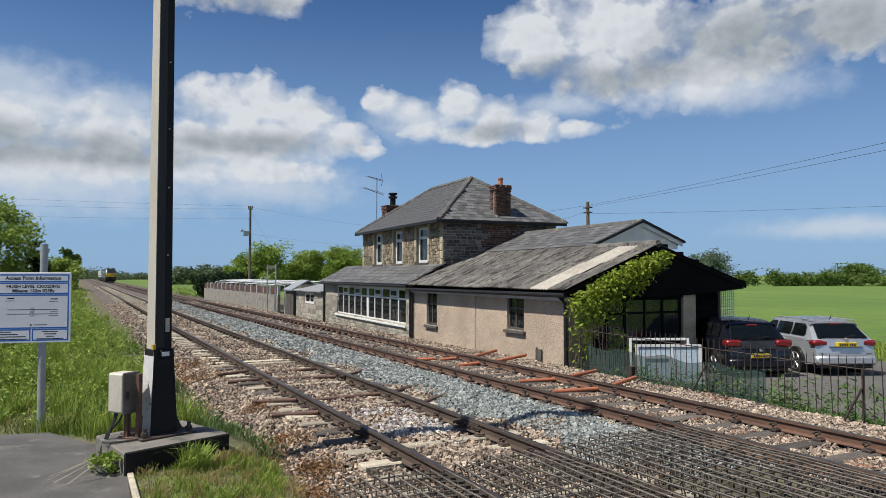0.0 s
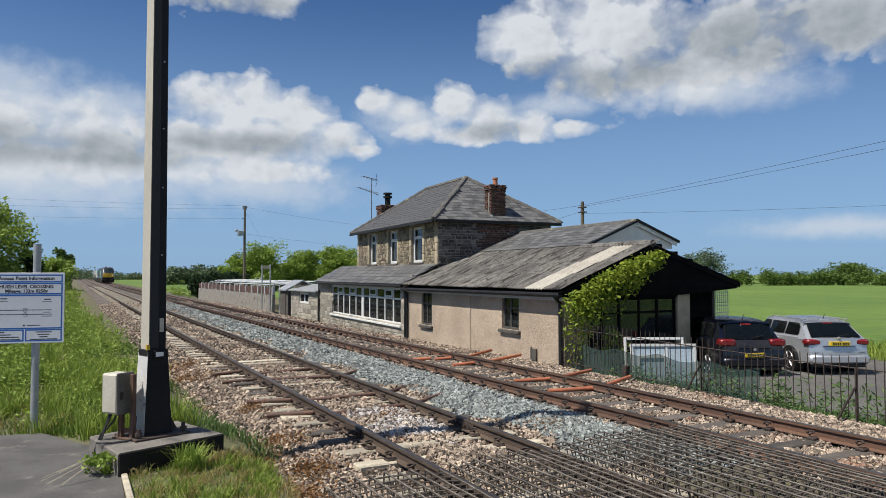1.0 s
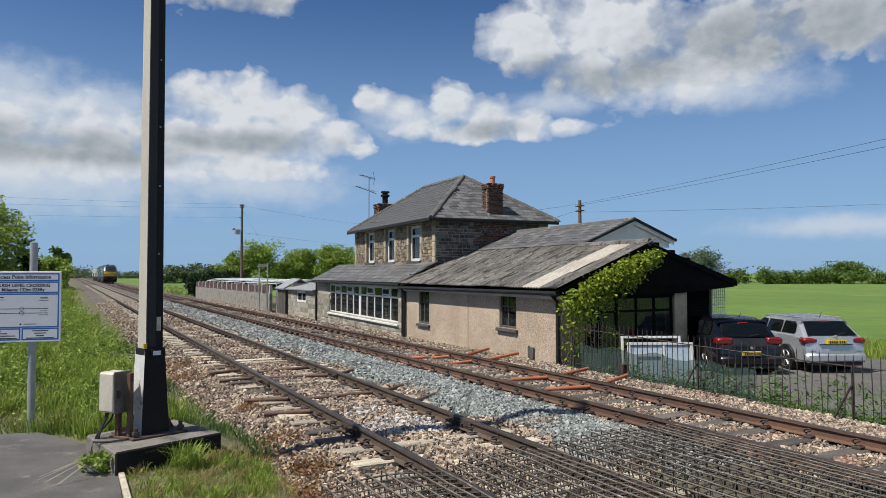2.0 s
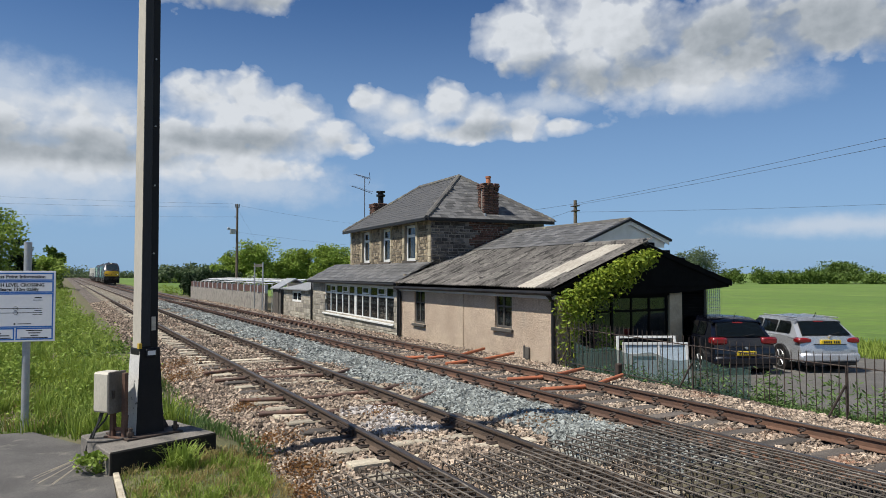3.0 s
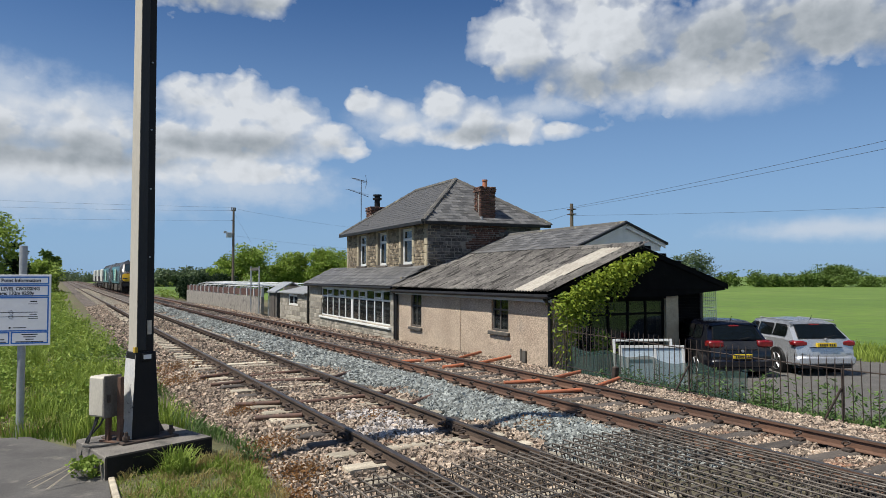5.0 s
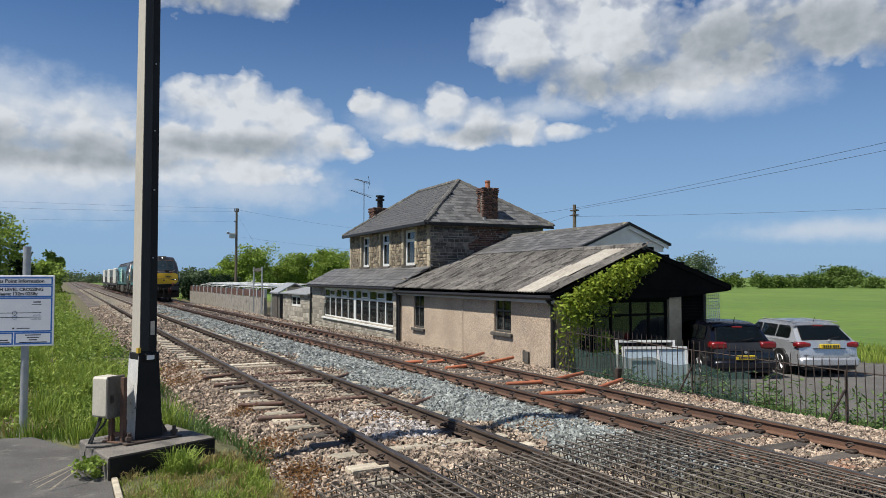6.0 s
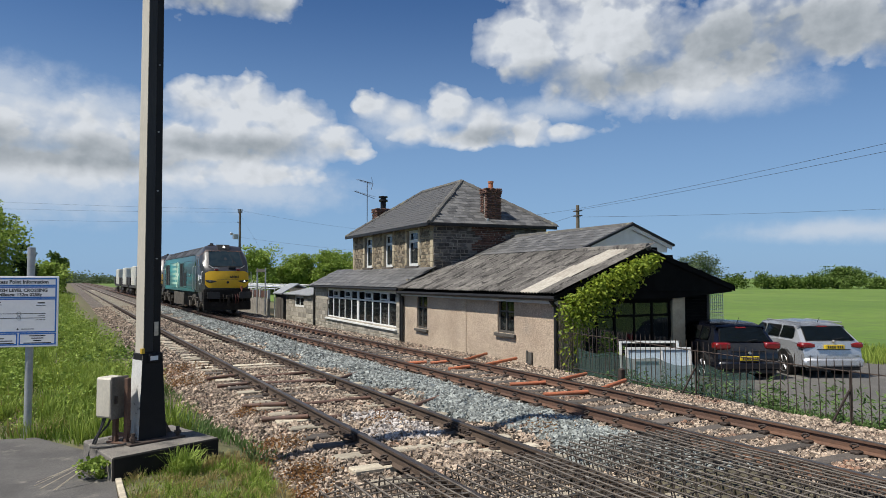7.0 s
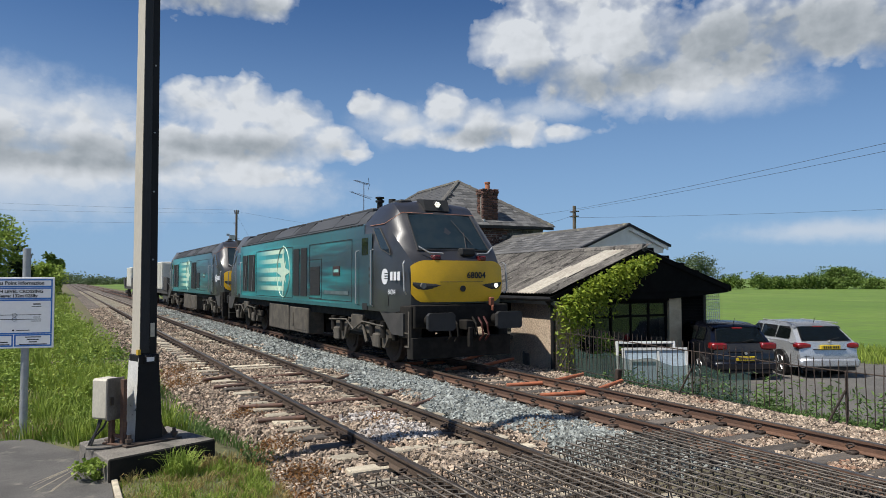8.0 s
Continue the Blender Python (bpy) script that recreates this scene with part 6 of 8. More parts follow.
    for i in range(210):
        v0 = rs.uniform(-0.22, 2.3) if i % 6 else rs.uniform(2.3, 2.85)
        top = 1.46 + 0.405 * v0 + 0.12 * math.sin(v0 * 1.2)
        drop = 2.2 if v0 < 0.45 else 1.25 if v0 < 0.95 else 0.95 + 0.16 * math.sin(6 * v0) if v0 < 2.2 else 0.42
        low = top - rs.uniform(0.12, 1) * drop
        k = 24
        t = rs.uniform(0, 1, k)
        pts.append(np.stack([v0 + rs.normal(0, 0.09, k) + 0.10 * t, rs.normal(-0.36, 0.10, k) + gable_skew(v0) - 0.12 * np.sin(3 * t), t * (low - top) + top + rs.normal(0.05, 0.05, k)], 1))
    v, q = leaf_verts(rs, np.concatenate(pts), 0.112, 0.44, droop=0.7)
    vine = thing("creeper", H, "yellow-green creeper hanging over the gable", "climbing plant")
    flat_mesh("foliage", v, q, M["leaf_vine"], "", "", "stuff", vine)
    part("stem", tube(bmesh.new(), [(0.12, -0.45, -0.75), (0.2, -0.44, 0.3), (0.3, -0.5, 1.2), (0.8, -0.5, 1.7), (2.0, -0.46, 2.3), (2.8, -0.4, 2.6)], 0.022), M["bark"], vine)
    p = crown_points(rs, 420, 0.33, 0.75, 16) + np.array([0, 0, 0.55])
    bush = thing("sapling", pose(12.3, 14.0, -0.7), "small leafy sapling behind the fence", "shrub")
    v, q = leaf_verts(rs, p, 0.085)
    flat_mesh("foliage", v, q, M["leaf"], "", "", "stuff", bush)
    part("stem", rods(((0, 0, 0), (0.02, 0, 1.1), 0.014, 0.006)), M["bark"], bush)
    p = crown_points(rs, 420, 0.17, 0.24, 12) + np.array([0, 0, 0.0])
    ivy = thing("ivy_clump", pose(0.36, 8.35, -0.10), "clump of ivy and cut stems at the plinth", "plant")
    v, q = leaf_verts(rs, p, 0.045, 0.8)
    flat_mesh("foliage", v, q, M["leaf"], "", "", "stuff", ivy)
    stalk = bmesh.new()
    for i in range(9):
        a = rs.uniform(1.8, 4.2)
        tube(stalk, [(0, 0, 0.0), (0.25 * math.cos(a), 0.2 * math.sin(a), 0.16), (0.6 * math.cos(a), 0.4 * math.sin(a), 0.03)], 0.0026, 4)
    tagged(part("dry_stalk", stalk, M["sleeper_pale"], ivy), kind="stuff")


build_plants()


# ---------------------------------------------------------------- fence, drive, loose things
def build_fence():
    fence = thing("fence", pose(0, 0, 0), "thin rusty vertical-bar iron fence leaning on raking struts", "fence")
    def fx(y):
        return 11.02 - 0.010 * (14.4 - y) + 0.02 * math.sin(y * 0.8)
    def top(y):
        return 0.62 + 0.05 * math.sin(y * 0.55) - 0.022 * max(0, 9 - y)
    bar = bmesh.new()
    rod(bar, (0, 0, -0.75), (0, 0, 0.165), 0.0085, sides=6)
    rod(bar, (0, 0, 0.165), (0, 0, 0.23), 0.0085, 0.001, sides=6)
    me = bpy.data.meshes.new("bar")
    bar.to_mesh(me)
    bar.free()
    me.materials.append(M["iron"])
    r = random.Random(5)
    y = 14.35
    while y > 2.6:
        ob = new("bar", me)
        ob.parent, ob.location, ob.rotation_euler = fence, (fx(y), y, top(y) - 0.03), (r.uniform(-0.03, 0.03), r.uniform(-0.03, 0.03), 0)
        y -= 0.142
    for dz in (0.0, -0.85):
        pts = [(fx(14.4 - 0.4 * i) + 0.012, 14.4 - 0.4 * i, top(14.4 - 0.4 * i) + dz) for i in range(30)]
        part("rail", tube(bmesh.new(), pts, 0.011, 6), M["iron"], fence)
    for y in (13.85, 10.0, 6.85, 3.6):
        part("fence_post", boxes((fx(y) - 0.012, fx(y) + 0.012, y - 0.012, y + 0.012, -0.85, top(y) + 0.02)), M["iron"], fence)
        part("strut", rods(((fx(y) - 0.02, y, 0.25), (fx(y) - 0.25, y + 0.28, -0.5), 0.018)), M["iron"], fence, "raking iron strut")
    net = bmesh.new()
    k = 26
    rows = [[net.verts.new((11.16 + 0.04 * math.sin(i * 0.9 + j), 14.2 - 5.4 * i / k, -0.72 + j * 0.33 + (0.05 * math.sin(i) if j == 3 else 0))) for i in range(k + 1)] for j in range(4)]
    for j in range(3):
        for i in range(k):
            net.faces.new((rows[j][i], rows[j][i + 1], rows[j + 1][i + 1], rows[j + 1][i]))
    m = glass_mat("green_windbreak_netting", (0.02, 0.055, 0.045), 0.66, 0.8)
    tagged(part("windbreak_netting", net, m, smooth=True), "dark green windbreak netting tied to the fence", "netting")


build_fence()


def build_loose():
    # discarded window frames leaning behind the fence
    old = thing("window_frame", pose(12.1, 13.1, -0.66, 0, 0, -27) @ pose(0, 0, 0, -14), "discarded pale blue-white window frame leaning outdoors", "window frame")
    w, h = 1.62, 1.0
    part("surround", boxes((0, w, -0.04, 0.04, 0, 0.07), (0, w, -0.04, 0.04, h - 0.07, h), (0, 0.07, -0.04, 0.04, 0.07, h - 0.07), (w - 0.07, w, -0.04, 0.04, 0.07, h - 0.07), (0.86, 0.92, -0.03, 0.03, 0.07, h - 0.07), bevel=0.006), M["grey_white"], old)
    part("sash", boxes((0.2, 0.84, -0.06, -0.042, 0.10, 0.16), (0.2, 0.84, -0.06, -0.042, 0.66, 0.72), (0.14, 0.2, -0.06, -0.042, 0.1, 0.72), (0.80, 0.85, -0.06, -0.042, 0.16, 0.66)), M["grey_white"], old)
    part("pane", boxes((0.07, 0.86, -0.005, 0.005, 0.07, h - 0.07), (0.92, w - 0.07, -0.005, 0.005, 0.07, h - 0.07)), mat("pale_blue_pane", (0.42, 0.50, 0.56), (0.34, 0.42, 0.48), 0.35, scale=2), old)
    old2 = thing("window_frame", pose(12.2, 13.45, -0.66, 0, 0, -27) @ pose(0, 0, 0, -10), "white frame leaning behind another frame", "window frame")
    part("surround", boxes((0, 1.5, -0.03, 0.03, 0, 0.06), (0, 1.5, -0.03, 0.03, 1.06, 1.12), (0, 0.06, -0.03, 0.03, 0.06, 1.06), (1.44, 1.5, -0.03, 0.03, 0.06, 1.06), bevel=0.005), M["white_paint"], old2)
    stub = thing("cable_marker", pose(10.62, 11.75, -0.45, 6, 0, 10), "short grey plastic marker post", "marker post")
    part("post", boxes((-0.07, 0.07, -0.05, 0.05, 0, 0.52), bevel=0.012), M["iron"], stub)
    # pipes across the track bed
    def pipe(a, b, r, key, label, group):
        a, b = Vector(a), Vector(b)
        bm = bmesh.new()
        rod(bm, (0, 0, 0), (0, 0, (b - a).length), r, sides=12)
        rod(bm, (0, 0, (b - a).length * 0.97), (0, 0, (b - a).length + 0.004), r * 0.82, sides=12)
        rod(bm, (0, 0, -0.003), (0, 0, 0.08), r * 1.12, sides=12)
        ob = part("pipe", bm, M[key], smooth=True)
        ob.matrix_world = Matrix.Translation(a) @ (b - a).to_track_quat("Z", "Y").to_matrix().to_4x4()
        tagged(ob, label, "pipe", group)
    for a, b in (((8.30, 16.2), (8.76, 16.1)), ((8.15, 14.95), (8.72, 14.95)), ((8.05, 12.15), (8.75, 11.9)), ((7.9, 10.8), (8.74, 10.55)), ((9.3, 12.2), (10.35, 12.55)), ((8.95, 10.65), (10.4, 11.35)), ((9.3, 15.2), (10.7, 15.85)), ((9.3, 16.3), (10.6, 17.2)), ((7.42, 16.4), (8.2, 16.25))):
        pipe((*a, -0.15), (*b, -0.12), 0.040, "orange", "orange plastic cable duct lying across the ballast", "cable ducts")
    for a, b in (((2.75, 16.0), (3.36, 16.0)), ((2.75, 14.8), (3.36, 14.65)), ((2.70, 12.3), (3.36, 11.95)), ((2.72, 11.0), (3.36, 10.7)), ((3.55, 15.6), (4.86, 15.7)), ((3.55, 14.8), (4.86, 14.3)), ((3.55, 11.95), (4.86, 11.85)),
                 ((3.55, 10.62), (4.86, 10.6)), ((5.05, 14.4), (6.2, 15.4)), ((5.05, 12.0), (5.95, 12.5)), ((5.05, 10.75), (5.95, 11.3))):
        pipe((*a, -0.15), (*b, -0.11), 0.036, "brown_pipe", "dirty red-brown cable duct across the near track", "cable ducts")


build_loose()


def build_guard():
    """Welded steel trespass mesh laid over timbers at the crossing's edge."""
    mesh = thing("trespass_mesh", pose(0, 0, 0), "panels of weathered welded steel mesh raised over the ballast", "trespass guard")
    r = random.Random(9)
    for x0, x1, y1 in ((2.15, 3.36, 6.42), (3.56, 4.86, 6.55), (5.06, 7.08, 6.78)):
        n = round((x1 - x0) / 0.15)
        for i in range(n + 1):
            bm = bmesh.new()
            x = x0 + (x1 - x0) * i / n
            arc = 0.03 + 0.05 * math.sin(math.pi * i / n)
            pts = [(x + r.uniform(-0.006, 0.006), y1 + 0.05 - (y1 - 2.6) * k / 7, arc + r.uniform(-0.01, 0.01)) for k in range(8)]
            tube(bm, [(x, y1 + 0.07, -0.05)] + pts, 0.0105, 5)
            y = y1 - 0.06
            while y > 2.7:
                rod(bm, (x, y, arc - 0.004), (x + r.uniform(0.0, 0.03), y - 0.03, -0.11), 0.0085, sides=4)
                y -= 0.15
            part("long_rod", bm, M["mesh_steel"], mesh)
        y = y1 - 0.06
        while y > 2.7:
            pts = [(x0 - 0.03 + (x1 - x0 + 0.06) * i / 8, y + r.uniform(-0.006, 0.006), 0.018 + 0.05 * math.sin(math.pi * i / 8)) for i in range(9)]
            part("cross_rod", tube(bmesh.new(), pts, 0.009, 5), M["mesh_steel"], mesh)
            y -= 0.15
    timber = mat("mossy_old_timber", (0.13, 0.115, 0.07), (0.08, 0.07, 0.05), 0.9, scale=3, fine=30, stretch=(3, 0.4, 1), bump=0.5)
    for x0, x1, y1 in ((5.5, 5.75, 5.6), (6.1, 6.35, 5.7), (6.5, 6.75, 5.5)):
        tagged(part("crossing_timber", boxes((x0, x1, 1.0, y1, -0.22, -0.10), bevel=0.015), timber), "old mossy crossing timber under the mesh", "timber", "crossing timbers")


build_guard()


# ---------------------------------------------------------------- parked cars
def build_car(name, m, label, paint, length, width, profile, glass_line, wheel_r, axles, estate):
    """A parked car, rear at local y = 0, nose towards +y. profile: (y, z) outline of the body; glass_line: (y, z) outline of the cabin."""
    car = thing(name, m, label, "car", "parked cars")
    hw = width / 2

    def loft(outline, widths, material, nm, lab=""):
        """Outline (y, z) pushed across the car, each level of width set by height."""
        bm = bmesh.new()
        cols = []
        for k in (-1.0, -0.94, -0.6, 0.0, 0.6, 0.94, 1.0):
            ring = []
            for y, z in outline:
                w = widths(y, z)
                inset = 0.045 * (abs(k) == 1.0)
                cy = y + (0.06 if y < length / 2 else -0.06) * max(0.0, abs(k) - 0.55) * 2.2
                cz = z - (0.03 if abs(k) > 0.9 and z > 0.9 else 0) - inset * (0.3 if z > 1.0 else 0)
                ring.append(bm.verts.new((k * w, cy, cz)))
            cols.append(ring)
        n = len(outline)
        for a, b in zip(cols, cols[1:]):
            for i in range(n):
                bm.faces.new((a[i], a[(i + 1) % n], b[(i + 1) % n], b[i]))
        bm.faces.new(cols[0][::-1]), bm.faces.new(cols[-1])
        bmesh.ops.recalc_face_normals(bm, faces=bm.faces)
        return part(nm, bm, material, car, lab, smooth=True)

    shoulder = max(z for y, z in profile)
    body_w = lambda y, z: hw * (0.93 + 0.07 * min(1, max(0, 1 - abs(z - 0.62) / 0.5))) * (1 - 0.10 * max(0, (abs(y - length / 2) - length * 0.36) / (length * 0.14)) ** 2)
    loft(profile, body_w, paint, "body")
    ztop = max(z for y, z in glass_line)
    cabin_w = lambda y, z: hw * (0.90 - 0.20 * (z - shoulder) / (ztop - shoulder)) if z > shoulder - 0.05 else hw * 0.9
    loft(glass_line, cabin_w, paint, "cabin")
    # roof skin over the cabin
    (y_rb, z_rb), (y_rt, z_rt), (y_ft, z_ft), (y_fb, z_fb) = glass_line[0], glass_line[1], glass_line[-2], glass_line[-1]
    bm = bmesh.new()
    rows = []
    for y, z in [(y_rt - 0.03, z_rt - 0.02)] + [p for p in glass_line[1:-1]] + [(y_ft + 0.05, z_ft - 0.03)]:
        w = cabin_w(y, z) + 0.012
        rows.append([bm.verts.new((-w, y, z - 0.07)), bm.verts.new((-w * 0.93, y, z + 0.004)), bm.verts.new((0, y, z + 0.035)), bm.verts.new((w * 0.93, y, z + 0.004)), bm.verts.new((w, y, z - 0.07))])
    for a, b in zip(rows, rows[1:]):
        for i in range(4):
            bm.faces.new((a[i], a[i + 1], b[i + 1], b[i]))
    bmesh.ops.solidify(bm, geom=bm.faces[:], thickness=0.02)
    part("roof", bm, paint, car, smooth=True)
    for sx in (-1, 1):
        lo, hi = shoulder + 0.035, ztop - 0.125
        back = (y_rb + y_rt) / 2 + 0.24
        cuts = ([back, back + 0.72, back + 0.80, back + 1.58, back + 1.66, y_fb - 0.30] if estate else [back + 0.10, back + 0.62, back + 0.70, back + 1.40, back + 1.48, y_fb - 0.26])
        for i in range(3):
            ya, yb = cuts[2 * i], cuts[2 * i + 1]
            skew = (y_fb - y_ft) * 0.72 if i == 2 else 0.03
            rear = 0.16 if i == 0 else 0.0
            outline = [(ya + rear * 0.2, lo + rear * 0.3), (ya + 0.05 + rear * 0.2, lo), (yb, lo), (yb - skew, hi), (ya + 0.02 + rear, hi), (ya + rear * 0.5, (lo + hi) / 2 + 0.08 * (i == 0))]
            for name, grow, out, m2 in (("window_trim", 0.014, 0.004, M["gutter"]), ("side_window", 0.0, 0.009, M["car_glass"])):
                cy0, cz0 = sum(p[0] for p in outline) / 6, (lo + hi) / 2
                bm = bmesh.new()
                ring = [bm.verts.new((sx * (cabin_w(y, z) + out), y + math.copysign(grow, y - cy0), z + math.copysign(grow, z - cz0))) for y, z in outline]
                bm.faces.new(ring)
                bmesh.ops.solidify(bm, geom=bm.faces[:], thickness=0.006)
                part(name, bm, m2, car)
        for ay in axles:
            wheel = new("wheel")
            wheel.parent, wheel.location = car, (sx * (hw - 0.115), ay, wheel_r)
            ty = bmesh.new()
            rod(ty, (-0.11, 0, 0), (0.11, 0, 0), wheel_r, sides=28)
            bmesh.ops.bevel(ty, geom=[e for e in ty.edges if abs(e.verts[0].co.x - e.verts[1].co.x) < 0.01], offset=0.025, segments=2, affect="EDGES")
            part("tyre", ty, M["gutter"], wheel, "black rubber tyre", smooth=True)
            rim = bmesh.new()
            rod(rim, (sx * 0.095, 0, 0), (sx * 0.113, 0, 0), wheel_r * 0.16, sides=12)
            for i in range(5):
                a = i * 2 * math.pi / 5
                for da in (-0.13, 0.13):
                    rod(rim, (sx * 0.112, 0.05 * math.cos(a), 0.05 * math.sin(a)), (sx * 0.112, wheel_r * 0.7 * math.cos(a + da), wheel_r * 0.7 * math.sin(a + da)), 0.018, sides=5)
            for i in range(24):
                a, b = i * math.pi / 12, (i + 1) * math.pi / 12
                rod(rim, (sx * 0.112, wheel_r * 0.7 * math.cos(a), wheel_r * 0.7 * math.sin(a)), (sx * 0.112, wheel_r * 0.7 * math.cos(b), wheel_r * 0.7 * math.sin(b)), 0.014, sides=5)
            part("rim", rim, mat("alloy", (0.5, 0.5, 0.5), rough=0.35, metal=0.8, bump=0), wheel, "five-spoke alloy rim")
            arch = bmesh.new()
            rod(arch, (sx * (hw - 0.26), ay, wheel_r + 0.01), (sx * (hw - 0.001), ay, wheel_r + 0.01), wheel_r * 1.16, sides=28)
            part("wheel_arch", arch, M["gutter"], car)
        lamp = boxes((sx * hw * 0.50, sx * hw * 0.97, 0.045, 0.34, 0.84, 1.02), bevel=0.04) if not estate else boxes((sx * hw * 0.52, sx * hw * 0.97, 0.055, 0.34, 0.79, 0.95), bevel=0.045)
        part("tail_light", lamp, mat("red_lens", (0.17, 0.006, 0.008), (0.25, 0.012, 0.012), 0.2, scale=8, bump=0, coat=0.6), car, "red tail light", smooth=True)
        part("door_mirror", boxes((sx * (hw - 0.04), sx * (hw + 0.16), length * 0.62, length * 0.66, shoulder + 0.0, shoulder + 0.13), bevel=0.03), paint, car)
        part("door_handle", boxes((sx * (hw - 0.03), sx * (hw + 0.012), length * 0.34, length * 0.38, shoulder - 0.12, shoulder - 0.09), (sx * (hw - 0.03), sx * (hw + 0.012), length * 0.52, length * 0.56, shoulder - 0.12, shoulder - 0.09), bevel=0.008), paint, car)
    for (ya, za), (yb, zb), nm, s_out in (((y_rb, z_rb), (y_rt, z_rt), "rear_window", -1), ((y_fb, z_fb), (y_ft, z_ft), "windscreen", 1)):
        for name, wide, k0, k1, out, m2 in (("window_trim", 0.86, 0.10, 0.97, 0.008, M["gutter"]), (nm, 0.82, 0.14, 0.93, 0.014, M["car_glass"])):
            bm = bmesh.new()
            grid = []
            for i in range(5):
                k = k0 + (k1 - k0) * i / 4
                y, z = ya + (yb - ya) * k, za + (zb - za) * k
                grid.append([bm.verts.new((c * wide * cabin_w(y, z), y + s_out * out - s_out * 0.132 * max(0.0, abs(c * wide) - 0.6), z + out * 0.8)) for c in (-1, -0.75, -0.4, 0, 0.4, 0.75, 1)])
            for p, q in zip(grid, grid[1:]):
                for i in range(6):
                    bm.faces.new((p[i], p[i + 1], q[i + 1], q[i]))
            bmesh.ops.solidify(bm, geom=bm.faces[:], thickness=0.005)
            part(name, bm, m2, car, smooth=True)
    part("tailgate_seam", boxes((-hw * 0.78, hw * 0.78, 0.028, 0.05, 0.60, 0.606), (-hw * 0.5, hw * 0.5, 0.0, 0.05, shoulder - 0.22, shoulder - 0.205)), M["gutter"], car)
    part("valance", boxes((-hw * 0.8, hw * 0.8, -0.01, 0.2, 0.22, 0.34), bevel=0.03), M["gutter"], car, "black lower valance")
    pz = 0.62 if not estate else 0.84
    plate = part("number_plate", boxes((-0.26, 0.26, -0.035, 0.05, pz - 0.055, pz + 0.055), bevel=0.006), mat("yellow_plate", (0.72, 0.50, 0.02), (0.66, 0.46, 0.02), 0.4, bump=0, grain=0.03), car, "yellow rear number plate")
    part("plate_bars", boxes(*[(-0.2 + 0.058 * i + (0.03 if i > 3 else 0), -0.165 + 0.058 * i + (0.03 if i > 3 else 0), -0.04, -0.034, pz - 0.03, pz + 0.03) for i in range(7)]), M["ink"], plate)
    part("badge", rods(((0, -0.03, pz + 0.14), (0, 0.05, pz + 0.14), 0.035), sides=14), M["galv"], car)
    part("bumper", boxes((-hw * 0.93, hw * 0.93, -0.03, 0.25, 0.30, 0.55), bevel=0.06), paint, car, smooth=True)
    part("rear_wiper", rods(((0.0, y_rb - 0.02, shoulder + 0.03), (0.32, y_rb + 0.03, shoulder + 0.09), 0.012)), M["gutter"], car)
    part("brake_light", boxes((-0.13, 0.13, y_rt - 0.06, y_rt - 0.02, z_rt - 0.03, z_rt + 0.0)), mat("red_strip", (0.5, 0.03, 0.03), rough=0.3), car)
    if estate:
        for sx in (-1, 1):
            part("roof_rail", rods(((sx * hw * 0.66, 0.6, ztop - 0.005), (sx * hw * 0.66, 2.4, ztop + 0.0), 0.016)), M["galv"], car)
    part("aerial", rods(((0, y_rt + 0.15, ztop), (0, y_rt + 0.05, ztop + 0.14), 0.012, 0.004)), M["gutter"], car)


def build_cars():
    silver = mat("silver_car_paint", (0.58, 0.60, 0.63), (0.54, 0.56, 0.59), 0.28, metal=0.5, scale=1, fine=200, grain=0.04, bump=0, coat=0.7)
    navy = mat("black_blue_car_paint", (0.004, 0.005, 0.010), (0.006, 0.007, 0.013), 0.2, scale=1, fine=200, grain=0.04, bump=0, coat=0.5, spec=0.4)
    build_car("estate_car", pose(17.9, 11.62, -0.64, 0, 0, -26), "silver estate car with red tail lights parked on the drive", silver, 4.5, 1.74,
              [(0.05, 0.32), (0.0, 0.55), (0.04, 0.72), (0.06, 0.98), (1.2, 0.99), (2.9, 0.95), (3.5, 0.90), (4.3, 0.74), (4.5, 0.55), (4.48, 0.3), (3.6, 0.22), (1.0, 0.22)],
              [(0.10, 0.95), (0.62, 1.36), (1.1, 1.43), (2.0, 1.45), (2.6, 1.40), (3.45, 0.92)], 0.325, (0.98, 3.72), True)
    build_car("hatchback_car", pose(15.66, 12.46, -0.68, 0, 0, -25), "black-blue hatchback car parked half under the carport", navy, 4.25, 1.80,
              [(0.05, 0.30), (0.0, 0.5), (0.03, 0.75), (0.12, 1.0), (1.2, 1.01), (2.7, 0.97), (3.4, 0.92), (4.05, 0.72), (4.22, 0.5), (4.18, 0.3), (3.4, 0.22), (0.9, 0.22)],
              [(0.18, 0.97), (0.52, 1.40), (1.0, 1.48), (1.7, 1.50), (2.3, 1.44), (3.35, 0.93)], 0.31, (0.85, 3.4), False)


build_cars()


# ---------------------------------------------------------------- beyond the house
def wire(name, a, b, sag, parent=None, r=0.0075):
    a, b = Vector(a), Vector(b)
    pts = [a.lerp(b, i / 14) - Vector((0, 0, sag * 4 * (i / 14) * (1 - i / 14))) for i in range(15)]
    ob = part(name, tube(bmesh.new(), pts, r, 4), M["cable"], parent)
    return ob


